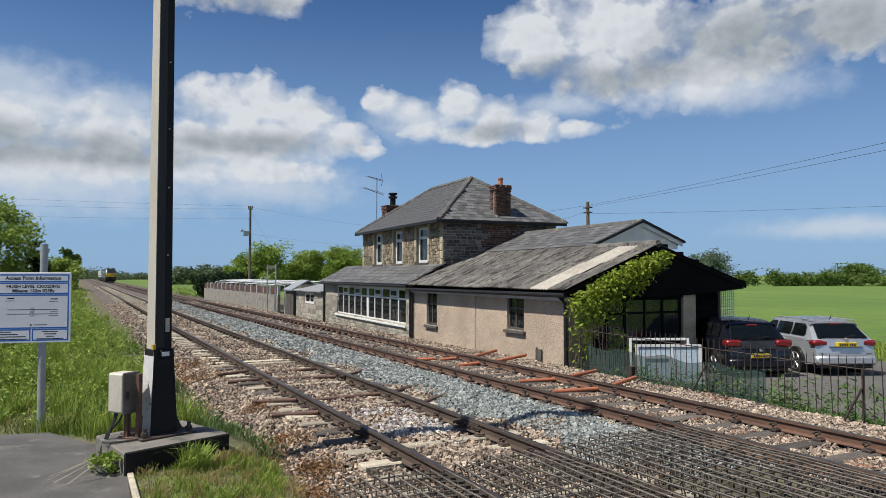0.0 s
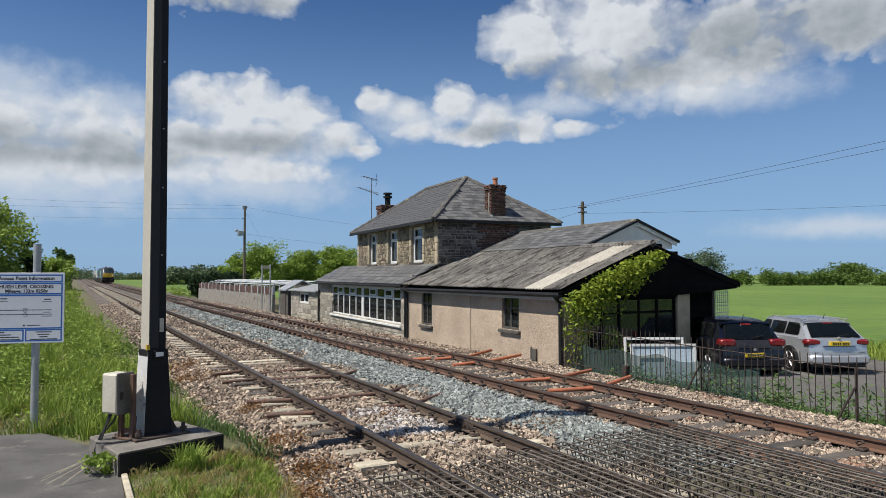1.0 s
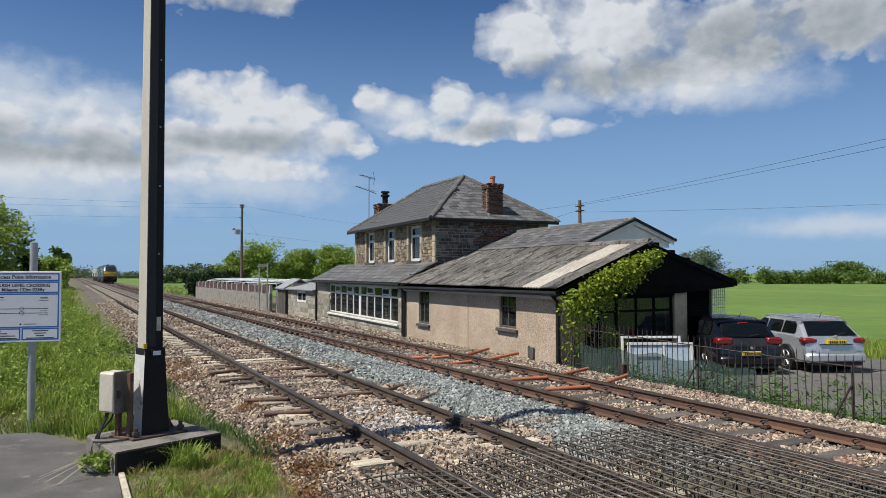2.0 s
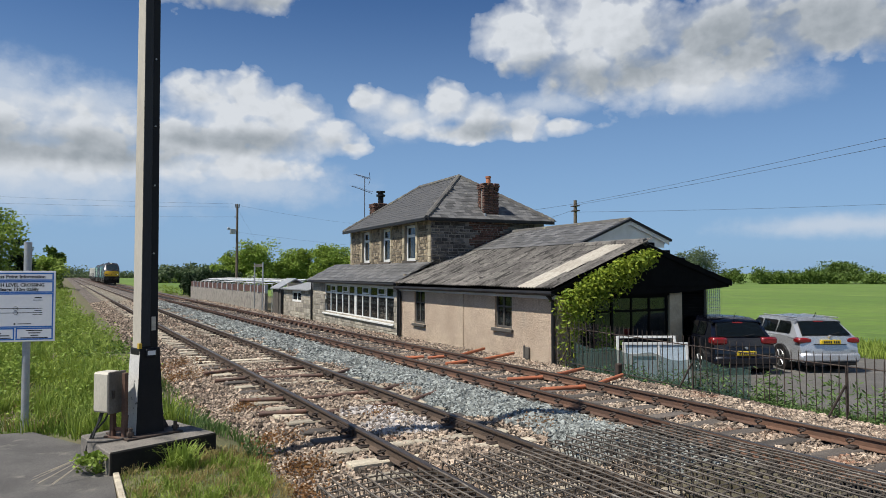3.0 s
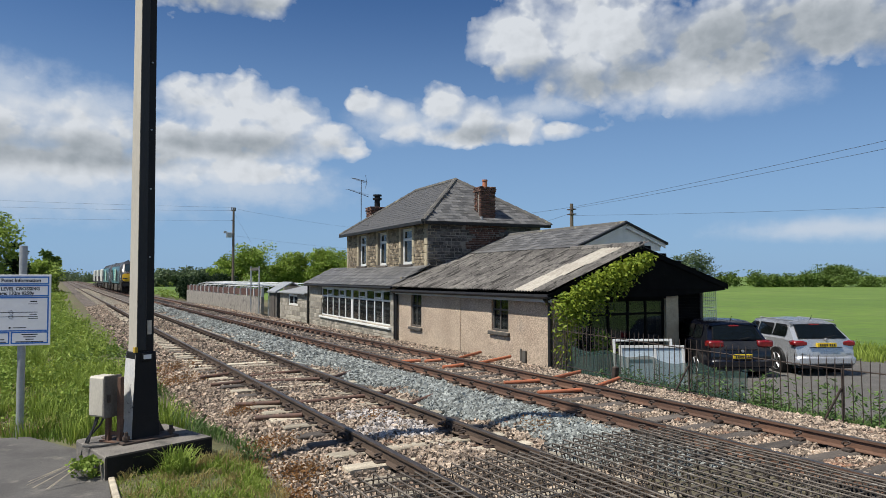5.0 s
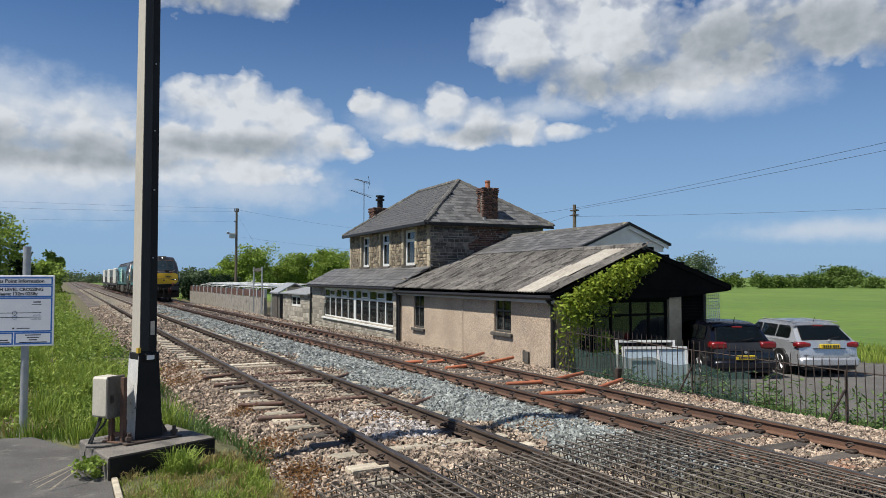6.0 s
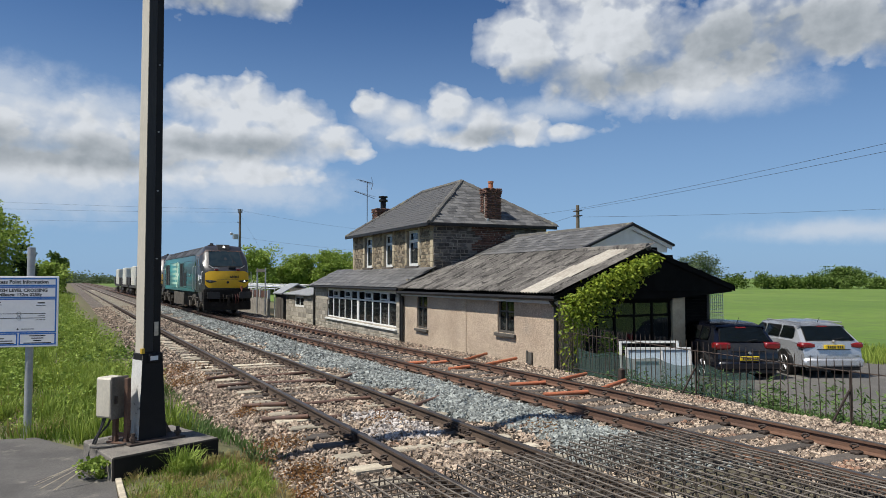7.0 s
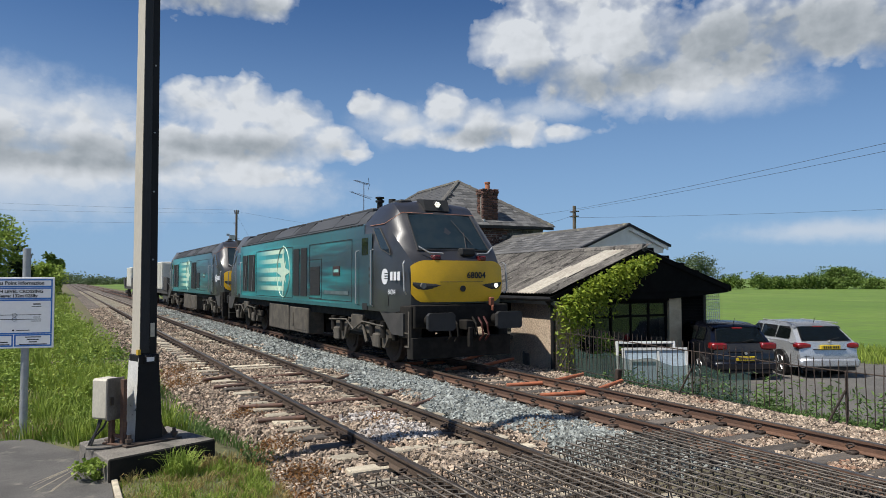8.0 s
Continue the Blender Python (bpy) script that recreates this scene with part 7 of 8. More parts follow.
def build_far_side():
    # garden wall with brown infill panels and pale posts
    wall = thing("garden_wall", pose(12.4, 49, 0, 0, 0, 0), "long grey concrete wall topped with brown panels between pale posts", "wall")
    part("concrete_base", boxes((0, 0.2, 0, 32, -0.8, 0.62)), M["concrete"], wall)
    panel, post = boxes((0.06, 0.12, 0.08, 2.05, 0.66, 1.16), bevel=0.01), boxes((-0.02, 0.18, -0.08, 0.08, 0.622, 1.24), bevel=0.01)
    brown = mat("brown_stained_panel", (0.115, 0.055, 0.04), (0.085, 0.042, 0.032), 0.7, scale=2, fine=30, stretch=(1, 0.3, 3))
    p0, q0 = part("panel", panel, brown, wall), part("post", post, M["grey_white"], wall)
    for i in range(1, 15):
        for o in (p0, q0):
            c = o.copy()
            scene.collection.objects.link(c)
            c.location = (0, i * 2.14, 0)
    frame_thing = thing("polytunnel_frame", pose(12.9, 49, 0), "low white tubular garden frame behind the wall", "garden frame")
    for i in range(9):
        part("hoop", tube(bmesh.new(), [(0, i * 3.5, -0.7), (0, i * 3.5, 1.30), (0.8, i * 3.5, 1.48), (2.6, i * 3.5, 1.55), (3.4, i * 3.5, 1.35)], 0.03, 6), M["white_paint"], frame_thing)
    for x, z in ((0, 1.30), (0.8, 1.48), (2.6, 1.55)):
        part("long_tube", rods(((x, 0, z), (x, 28, z), 0.03)), M["white_paint"], frame_thing)
    part("garden_glazing", boxes((0.1, 2.6, 0, 28, 1.40, 1.41)), glass_mat("frosted_cover", (0.5, 0.55, 0.58), 0.5, 0.4), frame_thing)
    for y in (49.9, 47.6):
        sp = thing("steel_post", pose(11.9, y, -0.4), "slim galvanised post beside the line", "post", "steel posts")
        part("shaft", rods(((0, 0, 0), (0, 0, 3.15), 0.05)), M["galv"], sp, smooth=True)
    board = thing("track_sign", pose(11.9, 48.75, 0), "grey box fixed between two steel posts", "sign")
    part("board", boxes((-0.04, 0.04, -1.1, 1.1, 2.45, 2.66), bevel=0.01), M["old_wood"], board)
    # hut and small outbuilding
    hut = thing("garden_hut", pose(12.3, 44.6, 0), "small dark timber hut with pale gabled roof", "hut")
    part("walls", boxes((0, 1.8, 0, 1.9, -0.8, 1.05)), M["old_wood"], hut)
    part("roof", prism(prism(bmesh.new(), [(-0.15, 1.0), (0.95, 1.62), (0.95, 1.7), (-0.15, 1.08)], "y", -0.1, 2.0), [(0.95, 1.62), (2.0, 1.0), (2.0, 1.08), (0.95, 1.7)], "y", -0.1, 2.0), M["galv"], hut)
    part("door", boxes((-0.03, 0.0, 0.5, 1.4, -0.6, 0.9)), M["sleeper_dark"], hut)
    shed = thing("block_outhouse", pose(12.3, 38.5, 0), "low grey block outhouse with pale corrugated roof", "outhouse")
    w = part("wall", wall_with_holes(bmesh.new(), 0.0, 5.4, -0.8, 1.05, 0, 0.2, [(1.7, 3.6, 0.33, 0.98)], "y"), M["mortar"], shed)
    lay(w, "block", "y", 0, 5.4, -0.6, 1.04, 0.0, 0.45, 0.215, M["block"], lambda a, z: 1.65 < a < 3.65 and 0.3 < z < 1.0, 0.02, 31, 0.01, 0.014)
    part("back_wall", boxes((0.2, 2.4, 0.0, 0.2, -0.8, 1.4), (0.2, 2.4, 5.2, 5.4, -0.8, 1.4), (2.2, 2.4, 0.2, 5.2, -0.8, 1.5)), M["mortar"], shed)
    casement(shed, 0.03, 1.7, 3.6, 0.33, 0.98, [("v", 2.6, 0.1)], M["white_paint"], 0.12, curtain=False)
    part("roof", prism(bmesh.new(), [(-0.2, 1.03), (2.5, 1.58), (2.5, 1.63), (-0.2, 1.09)], "y", -0.1, 5.5), M["galv"], shed, "pale grey corrugated roof")
    bm = bmesh.new()
    for i in range(28):
        rod(bm, (-0.21, 0.0 + i * 0.2, 1.085), (2.5, i * 0.2, 1.632), 0.018, sides=4)
    part("roof_ribs", bm, M["galv"], shed)
    # telegraph poles and wires
    pole = thing("utility_pole", pose(17.1, 80, -0.65), "weathered wooden power pole with a small transformer", "utility pole")
    part("shaft", rods(((0, 0, 0), (0, 0, 10.4), 0.17, 0.11), sides=10), M["pole_wood"], pole, smooth=True)
    part("crossarm", boxes((-0.24, 0.24, -0.06, 0.06, 10.0, 10.1), (-0.3, 0.1, -0.05, 0.05, 8.9, 8.98)), M["pole_wood"], pole)
    for x in (-0.2, 0.0, 0.2):
        part("insulator", rods(((x, 0, 10.12), (x, 0, 10.4), 0.05)), M["iron"], pole)
    part("transformer", boxes((-0.75, -0.2, -0.25, 0.25, 7.05, 7.6), (-1.05, -0.75, -0.1, 0.1, 7.5, 7.75), bevel=0.03), M["galv"], pole, "grey transformer box")
    p2 = thing("utility_pole", pose(32.36, 40, -0.65), "weathered wooden telephone pole behind the outbuilding", "utility pole")
    part("shaft", rods(((0, 0, 0), (0, 0, 7.9), 0.17, 0.12), sides=10), M["pole_wood"], p2, smooth=True)
    part("crossarm", boxes((-0.14, 0.14, -0.35, 0.35, 7.45, 7.52), (-0.14, 0.14, -0.35, 0.35, 7.1, 7.17)), M["iron"], p2)
    for i, (a, b, sag) in enumerate((((17.1, 80, 9.75), (-60, 109, 13.6), 0.8), ((16.8, 80, 9.4), (-60, 109, 12.6), 1.0), ((16.7, 80, 8.3), (-60, 109, 11.3), 1.0), ((17.2, 80, 9.6), (60, 112, 10.0), 0.7), ((17.2, 80, 6.6), (70, 118, 6.6), 0.7),
                                     ((17.1, 80, 9.2), (24, 84, -0.6), 0.0), ((32.36, 40, 7.0), (16.5, -18, 7.3), 0.40), ((32.36, 40, 6.9), (17.0, -18, 6.9), 0.40), ((32.36, 40, 6.4), (70, 12, 7.9), 0.4), ((32.36, 40, 7.0), (13, 32, 4.5), 0.2), ((32.36, 40, 6.6), (17.5, 27, 4.0), 0.1),
                                     ((32.36, 40, 6.2), (34.5, 40.5, -0.6), 0.0))):
        tagged(wire("overhead_wire", a, b, sag), "thin black overhead wire slung from a wooden pole", "wire", "overhead wires")
    # television aerial on the far chimney
    aer = thing("tv_aerial", H @ pose(1.9, 20.35, 5.2), "rooftop television aerials on a thin mast", "aerial")
    part("mast", rods(((0, 0, -0.6), (0, 0, 1.95), 0.02)), M["iron"], aer)
    for z, dx, ln in ((1.90, 1, 1.3), (1.25, -1, 1.9)):
        boom = part("boom", rods(((-0.6 * ln, -0.7 * ln, z), (0.35 * ln, 0.4 * ln, z + 0.08 * dx), 0.014)), M["iron"], aer)
        for i in range(10):
            k = -0.6 + i * 0.1
            part("element", rods(((k * ln - 0.1, k * 1.15 * ln + 0.1, z + 0.01), (k * ln + 0.1, k * 1.15 * ln - 0.1, z + 0.01), 0.006), sides=4), M["iron"], boom)
    part("reflector", tube(bmesh.new(), [(0.4, 0.5, 1.6), (0.5, 0.55, 1.9), (0.42, 0.5, 2.3)], 0.012, 5), M["iron"], aer)


build_far_side()


# ---------------------------------------------------------------- the train
def livery_mat():
    """Dark slate-teal paint that brightens to turquoise in soft streaks."""
    m = bpy.data.materials.new("teal_livery")
    m.use_nodes = True
    n = Nodes(m.node_tree)
    coord = n.node("ShaderNodeTexCoord").outputs["Object"]
    xyz = n.node("ShaderNodeSeparateXYZ")
    n.put(xyz.inputs[0], coord)
    y, z = xyz.outputs[1], xyz.outputs[2]
    mp = n.node("ShaderNodeMapping")
    n.put(mp.inputs[0], coord)
    mp.inputs["Scale"].default_value, mp.inputs["Rotation"].default_value = (0.0, 0.13, 1.9), (radians(-9), 0, 0)
    streak = n.step(n.noise(mp.outputs[0], 1.3, 3.0, 0.5), 0.45, 0.72)
    body = n.math("MULTIPLY", n.step(y, 2.4, 6.0), n.step(y, 18.6, 16.0))
    rear = n.step(y, 8.0, 13.5)
    edge = n.math("MAXIMUM", n.step(z, 1.62, 1.42), n.step(z, 2.7, 3.15))
    k = n.math("MULTIPLY", body, n.math("ADD", n.math("MULTIPLY", streak, 0.75), n.math("ADD", n.math("MULTIPLY", edge, 0.25), n.math("MULTIPLY", rear, 0.38))), clamp=True)
    teal = n.mix(k, (0.022, 0.044, 0.062), (0.020, 0.32, 0.34))
    # pale bands that stream back from the star, and the glow of turquoise round it
    dy, dz = n.math("MULTIPLY", n.math("SUBTRACT", y, 11.0), 0.42), n.math("SUBTRACT", z, 2.28)
    near = n.step(n.math("SQRT", n.math("MULTIPLY_ADD", dy, dy, n.math("MULTIPLY", dz, dz))), 1.15, 0.2, 0.0, 0.75)
    teal = n.mix(near, teal, (0.06, 0.50, 0.50))
    wave = n.math("ABSOLUTE", n.math("SUBTRACT", n.math("FRACT", n.math("DIVIDE", n.math("SUBTRACT", z, 1.55), 0.32)), 0.5))
    band = n.math("MULTIPLY", n.step(wave, 0.30, 0.20), n.math("MULTIPLY", n.step(z, 1.50, 1.56), n.step(z, 3.16, 3.10)))
    fade = n.math("MULTIPLY", n.step(y, 14.4, 11.4), n.step(y, 10.45, 10.6))
    teal = n.mix(n.math("MULTIPLY", band, fade), teal, (0.62, 0.80, 0.62))
    dirt = n.noise(coord, 5.0, 5.0, 0.6)
    col = n.mix(n.math("MULTIPLY", n.step(dirt, 0.5, 0.75), 0.4), n.mix(n.step(y, 2.5, 1.2), teal, (0.035, 0.037, 0.042)), (0.07, 0.065, 0.06))
    b = n.node("ShaderNodeBsdfPrincipled")
    n.put(b.inputs["Base Color"], col)
    b.inputs["Roughness"].default_value, b.inputs["Coat Weight"].default_value, b.inputs["Coat Roughness"].default_value = 0.4, 0.5, 0.15
    n.put(n.node("ShaderNodeOutputMaterial").inputs[0], b.outputs[0])
    return m


def build_locomotive():
    livery = livery_mat()
    grey = mat("charcoal_cab_paint", (0.034, 0.033, 0.036), (0.027, 0.027, 0.030), 0.4, scale=2, fine=40, grain=0.08, bump=0.02, coat=0.35)
    roofm = mat("dusty_roof_grey", (0.060, 0.061, 0.064), (0.042, 0.043, 0.046), 0.6, scale=1.2, fine=30, bump=0.05, stretch=(1, 0.3, 1))
    yellow = mat("warning_yellow_paint", (0.78, 0.47, 0.012), (0.70, 0.42, 0.012), 0.4, scale=2, fine=30, grain=0.05, bump=0.01, c3=(0.45, 0.28, 0.03), cover3=(0.66, 0.8), scale3=3)
    # grimy black, deepened to hold the shade under the body
    black = mat("grimy_shaded_underframe", (0.012, 0.011, 0.010), (0.026, 0.023, 0.02), 0.8, spec=0.2, scale=4, fine=40, bump=0.1)
    dusty = mat("dusty_grey_tank", (0.125, 0.11, 0.09), (0.075, 0.068, 0.058), 0.8, spec=0.25, scale=3, fine=40, bump=0.05)
    grille = mat("dark_grille", (0.015, 0.016, 0.017), (0.022, 0.022, 0.023), 0.7, bump=0)
    pale = mat("pale_mint_vinyl", (0.62, 0.78, 0.62), (0.55, 0.72, 0.58), 0.4, bump=0, grain=0.05)
    mint = mat("mint_vinyl", (0.30, 0.58, 0.52), (0.24, 0.52, 0.48), 0.4, bump=0, grain=0.05)
    skirt_paint = mat("dusty_charcoal_skirt", (0.060, 0.056, 0.052), (0.040, 0.038, 0.036), 0.7, scale=3, fine=40, bump=0.04)
    white = M["sign_white"]
    lamp_on = glow_mat("lit_headlamp", (1.0, 0.98, 0.86), 2.6)
    loco = thing("locomotive", pose(0, 0, 0), "teal and charcoal diesel locomotive with yellow warning front", "locomotive", "train")

    dull_glass = mat("dull_lamp_glass", (0.25, 0.24, 0.22), rough=0.2, bump=0)

    def leds(lamp, x, y, z, r):
        """A cluster of small lit lenses in a lamp."""
        bm = rods(((x, y - 0.012, z), (x, y, z), r * 0.34), sides=8)
        for i in range(6):
            a = i * math.pi / 3
            rod(bm, (x + r * math.cos(a), y - 0.012, z + r * math.sin(a)), (x + r * math.cos(a), y, z + r * math.sin(a)), r * 0.36, sides=8)
        part("lens_cluster", bm, lamp_on, lamp, "lit lamp lenses")

    def ring(y, pts):
        return [(x, y, z) for x, z in pts] + [(-x, y, z) for x, z in reversed(pts) if x > 0]
    stations = [(0.72, [(0.62, 1.46), (0.64, 2.0), (0.62, 2.30), (0.5, 2.42), (0, 2.46)]),
                (0.90, [(1.17, 1.40), (1.20, 2.1), (1.14, 2.40), (0.93, 2.54), (0, 2.58)]),
                (1.35, [(1.31, 1.26), (1.32, 2.25), (1.25, 2.84), (1.0, 3.08), (0, 3.13)]),
                (1.80, [(1.345, 1.25), (1.345, 2.4), (1.27, 3.18), (1.0, 3.56), (0, 3.62)]),
                (2.02, [(1.345, 1.25), (1.345, 2.5), (1.28, 3.30), (1.02, 3.74), (0, 3.83)]),
                (2.22, [(1.345, 1.25), (1.345, 2.55), (1.29, 3.36), (1.0, 3.85), (0, 3.95)]),
                (2.50, [(1.345, 1.25), (1.345, 2.6), (1.30, 3.40), (0.95, 3.90), (0, 4.00)]),
                (3.25, [(1.345, 1.25), (1.345, 2.6), (1.32, 3.40), (0.92, 3.86), (0, 3.95)])]

    def loft(rows, name, material, lab="", parent=loco):
        bm = bmesh.new()
        vs = [[bm.verts.new(p) for p in ring(y, pts)] for y, pts in rows]
        n = len(vs[0])
        for a, b in zip(vs, vs[1:]):
            for i in range(n):
                bm.faces.new((a[i], a[(i + 1) % n], b[(i + 1) % n], b[i]))
        bm.faces.new(vs[0]), bm.faces.new(vs[-1])
        bmesh.ops.recalc_face_normals(bm, faces=bm.faces)
        ob = part(name, bm, material, parent, lab, smooth=True)
        return ob
    main = [(1.345, 1.25), (1.345, 2.3), (1.335, 3.38), (0.96, 3.74), (0, 3.82)]
    body = loft([(3.26, main), (17.24, main)], "body", livery, "teal bodyside fading to charcoal")
    roof_pts = [(1.31, 3.385), (1.26, 3.48), (1.16, 3.60), (0.97, 3.77), (0, 3.86)]
    roof = loft([(3.26, roof_pts), (17.2, roof_pts)], "roof", roofm, "dusty grey roof with hatches")
    for y0, y1 in ((3.9, 5.6), (5.8, 8.0), (8.2, 9.6), (9.9, 11.7), (12.2, 14.2), (14.5, 16.4)):
        part("roof_hatch", boxes((-0.86, 0.86, y0, y1, 3.76, 3.90), bevel=0.03), roofm if y0 < 9 else grille, roof)
        part("roof_hatch", prism(bmesh.new(), [(-1.28, 3.48), (-0.99, 3.78), (-0.95, 3.81), (-0.9, 3.78), (-1.24, 3.45)], "y", y0, y1), roofm if int(y0) % 2 else grille, roof)
    for i in range(56):
        part("drip_rib", boxes((-1.352, -1.30, 3.4 + i * 0.245, 3.52 + i * 0.245, 3.38, 3.415)), grille, roof)
    part("exhaust", rods(((-0.35, 3.75, 3.85), (-0.35, 3.75, 4.14), 0.10), sides=14), grille, roof, smooth=True)
    part("horn", boxes((-0.75, -0.4, 2.4, 2.95, 3.86, 3.99), bevel=0.04), grille, roof)
    for end, turn in (("front", pose(0, 0, 0)), ("rear", pose(0, 20.5, 0, 0, 0, 180))):
        cab = loft(stations, "cab", grey, "charcoal cab with raked windscreen")
        cab.matrix_local = turn
        # windscreen lies on the raked face
        def on_rake(x, k, out=0.02):
            y, z = 0.955 + (1.84 - 0.955) * k, 2.65 + (3.65 - 2.65) * k - 0.05 * abs(x) ** 2
            return (x, y - out * 0.72, z + out * 0.7)
        bm = bmesh.new()
        g = [[bm.verts.new(on_rake(x * (1.0 - 0.10 * k) * 0.93, 0.08 + 0.84 * k)) for x in (-1, -0.6, -0.2, 0.2, 0.6, 1)] for k in (0, 0.25, 0.5, 0.75, 1)]
        for a, b in zip(g, g[1:]):
            for i in range(5):
                bm.faces.new((a[i], a[i + 1], b[i + 1], b[i]))
        bmesh.ops.solidify(bm, geom=bm.faces[:], thickness=0.015)
        # blue-grey base colour paints in the reflection and the lighter cab interior
        part("windscreen", bm, mat("reflection_blue_windscreen", (0.035, 0.06, 0.08), (0.05, 0.075, 0.09), 0.06, bump=0, grain=0, spec=0.7), cab, "dark raked windscreen", smooth=True)
        rim = bmesh.new()
        loop = [on_rake(-0.95, 0.06), on_rake(0.95, 0.06), on_rake(0.86, 0.95), on_rake(-0.86, 0.95)]
        tube(rim, loop + loop[:1], 0.022, 6)
        part("windscreen_seal", rim, grille, cab)
        part("wiper", tube(tube(bmesh.new(), [on_rake(0.25, -0.06, 0.07), on_rake(0.42, 0.45, 0.06)], 0.012, 5), [on_rake(0.24, 0.75, 0.05), on_rake(0.52, 0.16, 0.05)], 0.010, 5), grille, cab)
        part("wiper_motor", boxes((0.08, 0.46, 0.80, 1.0, 2.56, 2.74), bevel=0.03), grille, cab)
        for sx in (-1, 1):
            part("handrail", tube(bmesh.new(), [(sx * 0.98, 0.92, 2.76), (sx * 0.78, 0.80, 2.62), (sx * 0.45, 0.72, 2.60)], 0.02, 6), M["galv"], cab, "bright steel handrail")
            part("marker_lamp", boxes((sx * 0.50, sx * 0.70, 0.70, 0.92, 2.44, 2.56), bevel=0.03), mat("red_marker", (0.13, 0.012, 0.014), rough=0.3, bump=0), cab)
            part("grab_rail", tube(bmesh.new(), [(sx * 1.30, 0.98, 2.42), (sx * 1.36, 0.92, 2.36), (sx * 1.36, 0.86, 1.75), (sx * 1.29, 0.90, 1.68)], 0.018, 6), M["galv"], cab)
            bm = bmesh.new()                                  # raked side window
            c = [(sx * 1.348, 1.64, 2.58), (sx * 1.338, 1.72, 2.72), (sx * 1.316, 2.34, 3.25), (sx * 1.322, 2.74, 3.27), (sx * 1.348, 2.20, 2.74)]
            f = bm.faces.new([bm.verts.new(p) for p in (c if sx < 0 else c[::-1])])
            bmesh.ops.solidify(bm, geom=bm.faces[:], thickness=0.03)
            part("cab_window", bm, M["car_glass"], cab, "tinted cab side window")
            bm = bmesh.new()
            tube(bm, c + c[:1], 0.010, 5)
            part("window_seal", bm, dusty, cab)
        # yellow nose, curved in plan
        def bow(x, out=0.0):
            return 0.63 + 0.21 * (abs(x) / 1.2) ** 2.4 - out

        def curved(cols, out, thick):
            """A curved panel: columns of (x, low, high)."""
            bm = bmesh.new()
            g = [[bm.verts.new((x, bow(x, out) + 0.03 * ((k / 4 - 0.45) * 2) ** 2, lo + (hi - lo) * k / 4)) for k in range(5)] for x, lo, hi in cols]
            for p, q in zip(g, g[1:]):
                for k in range(4):
                    bm.faces.new((p[k], q[k], q[k + 1], p[k + 1]))
            bmesh.ops.recalc_face_normals(bm, faces=bm.faces)
            if bm.faces[0].normal.y > 0:
                bmesh.ops.reverse_faces(bm, faces=bm.faces)
            bmesh.ops.solidify(bm, geom=bm.faces[:], thickness=thick)
            return bm
        cols = [(x, 1.50 + 0.20 * (max(0, abs(x) - 0.95) / 0.25) ** 2, 2.44 - 0.13 * (max(0, abs(x) - 0.9) / 0.3) ** 2) for x in [-1.2 + 0.1 * i for i in range(25)]]
        part("nose_panel", curved(cols, 0.0, 0.04), yellow, cab, "yellow warning panel", smooth=True)
        part("panel_joint", tube(bmesh.new(), [(x, bow(x, 0.002), 1.955) for x in [-0.56 + 0.14 * i for i in range(9)]], 0.006, 4), M["ink"], cab)
        for sx in (-1, 1):
            lens = [(0.54, 1.875, 1.885), (0.64, 1.83, 1.92), (0.74, 1.785, 1.95), (0.84, 1.76, 1.97), (0.94, 1.755, 1.985), (1.04, 1.77, 1.99), (1.12, 1.82, 1.985), (1.17, 1.89, 1.96)]
            part("lamp_recess", curved([(sx * x, lo, hi) for x, lo, hi in lens], 0.012, 0.02), M["ink"], cab)
            lit = sx > 0 and end == "front"
            lamp = part("headlamp", rods(((sx * 0.95, bow(0.95, 0.045), 1.87), (sx * 0.95, bow(0.95), 1.87), 0.066), sides=16), grille if lit else dull_glass, cab, "lit headlamp" if lit else "unlit headlamp")
            if lit:
                leds(lamp, 0.95, bow(0.95, 0.046), 1.87, 0.042)
        part("badge", rods(((0, 0.60, 1.80), (0, 0.62, 1.80), 0.07), sides=14), grille, cab)
        part("roof_lamp_panel", prism(bmesh.new(), [(1.83, 3.68), (1.95, 3.96), (2.35, 4.00), (2.1, 3.68)], "x", -0.33, 0.33), grille, cab)
        lamp = part("roof_lamp", rods(((0, 1.85, 3.84), (0, 1.95, 3.85), 0.085), sides=16), grille, cab, "round lamp above the windscreen")
        if end == "front":
            leds(lamp, 0.0, 1.85, 3.84, 0.055)
        part("stripe", tube(bmesh.new(), [(-1.325, 2.9, 3.34), (-1.30, 2.1, 3.34), (-0.98, 1.80, 3.60), (0.98, 1.80, 3.60), (1.30, 2.1, 3.34), (1.325, 2.9, 3.34)], 0.010, 5), mat("salmon_lining", (0.45, 0.20, 0.13), rough=0.5, bump=0), cab)
        # buffer beam, buffers, plough
        part("buffer_beam", boxes((-1.22, 1.22, 0.62, 0.95, 0.92, 1.44), (-1.28, -1.0, 0.70, 1.35, 0.70, 1.42), (1.0, 1.28, 0.70, 1.35, 0.70, 1.42), bevel=0.02), black, cab)
        for sx in (-1, 1):
            part("buffer", rods(((sx * 0.87, 0.12, 1.10), (sx * 0.87, 0.66, 1.10), 0.13), sides=14), black, cab)
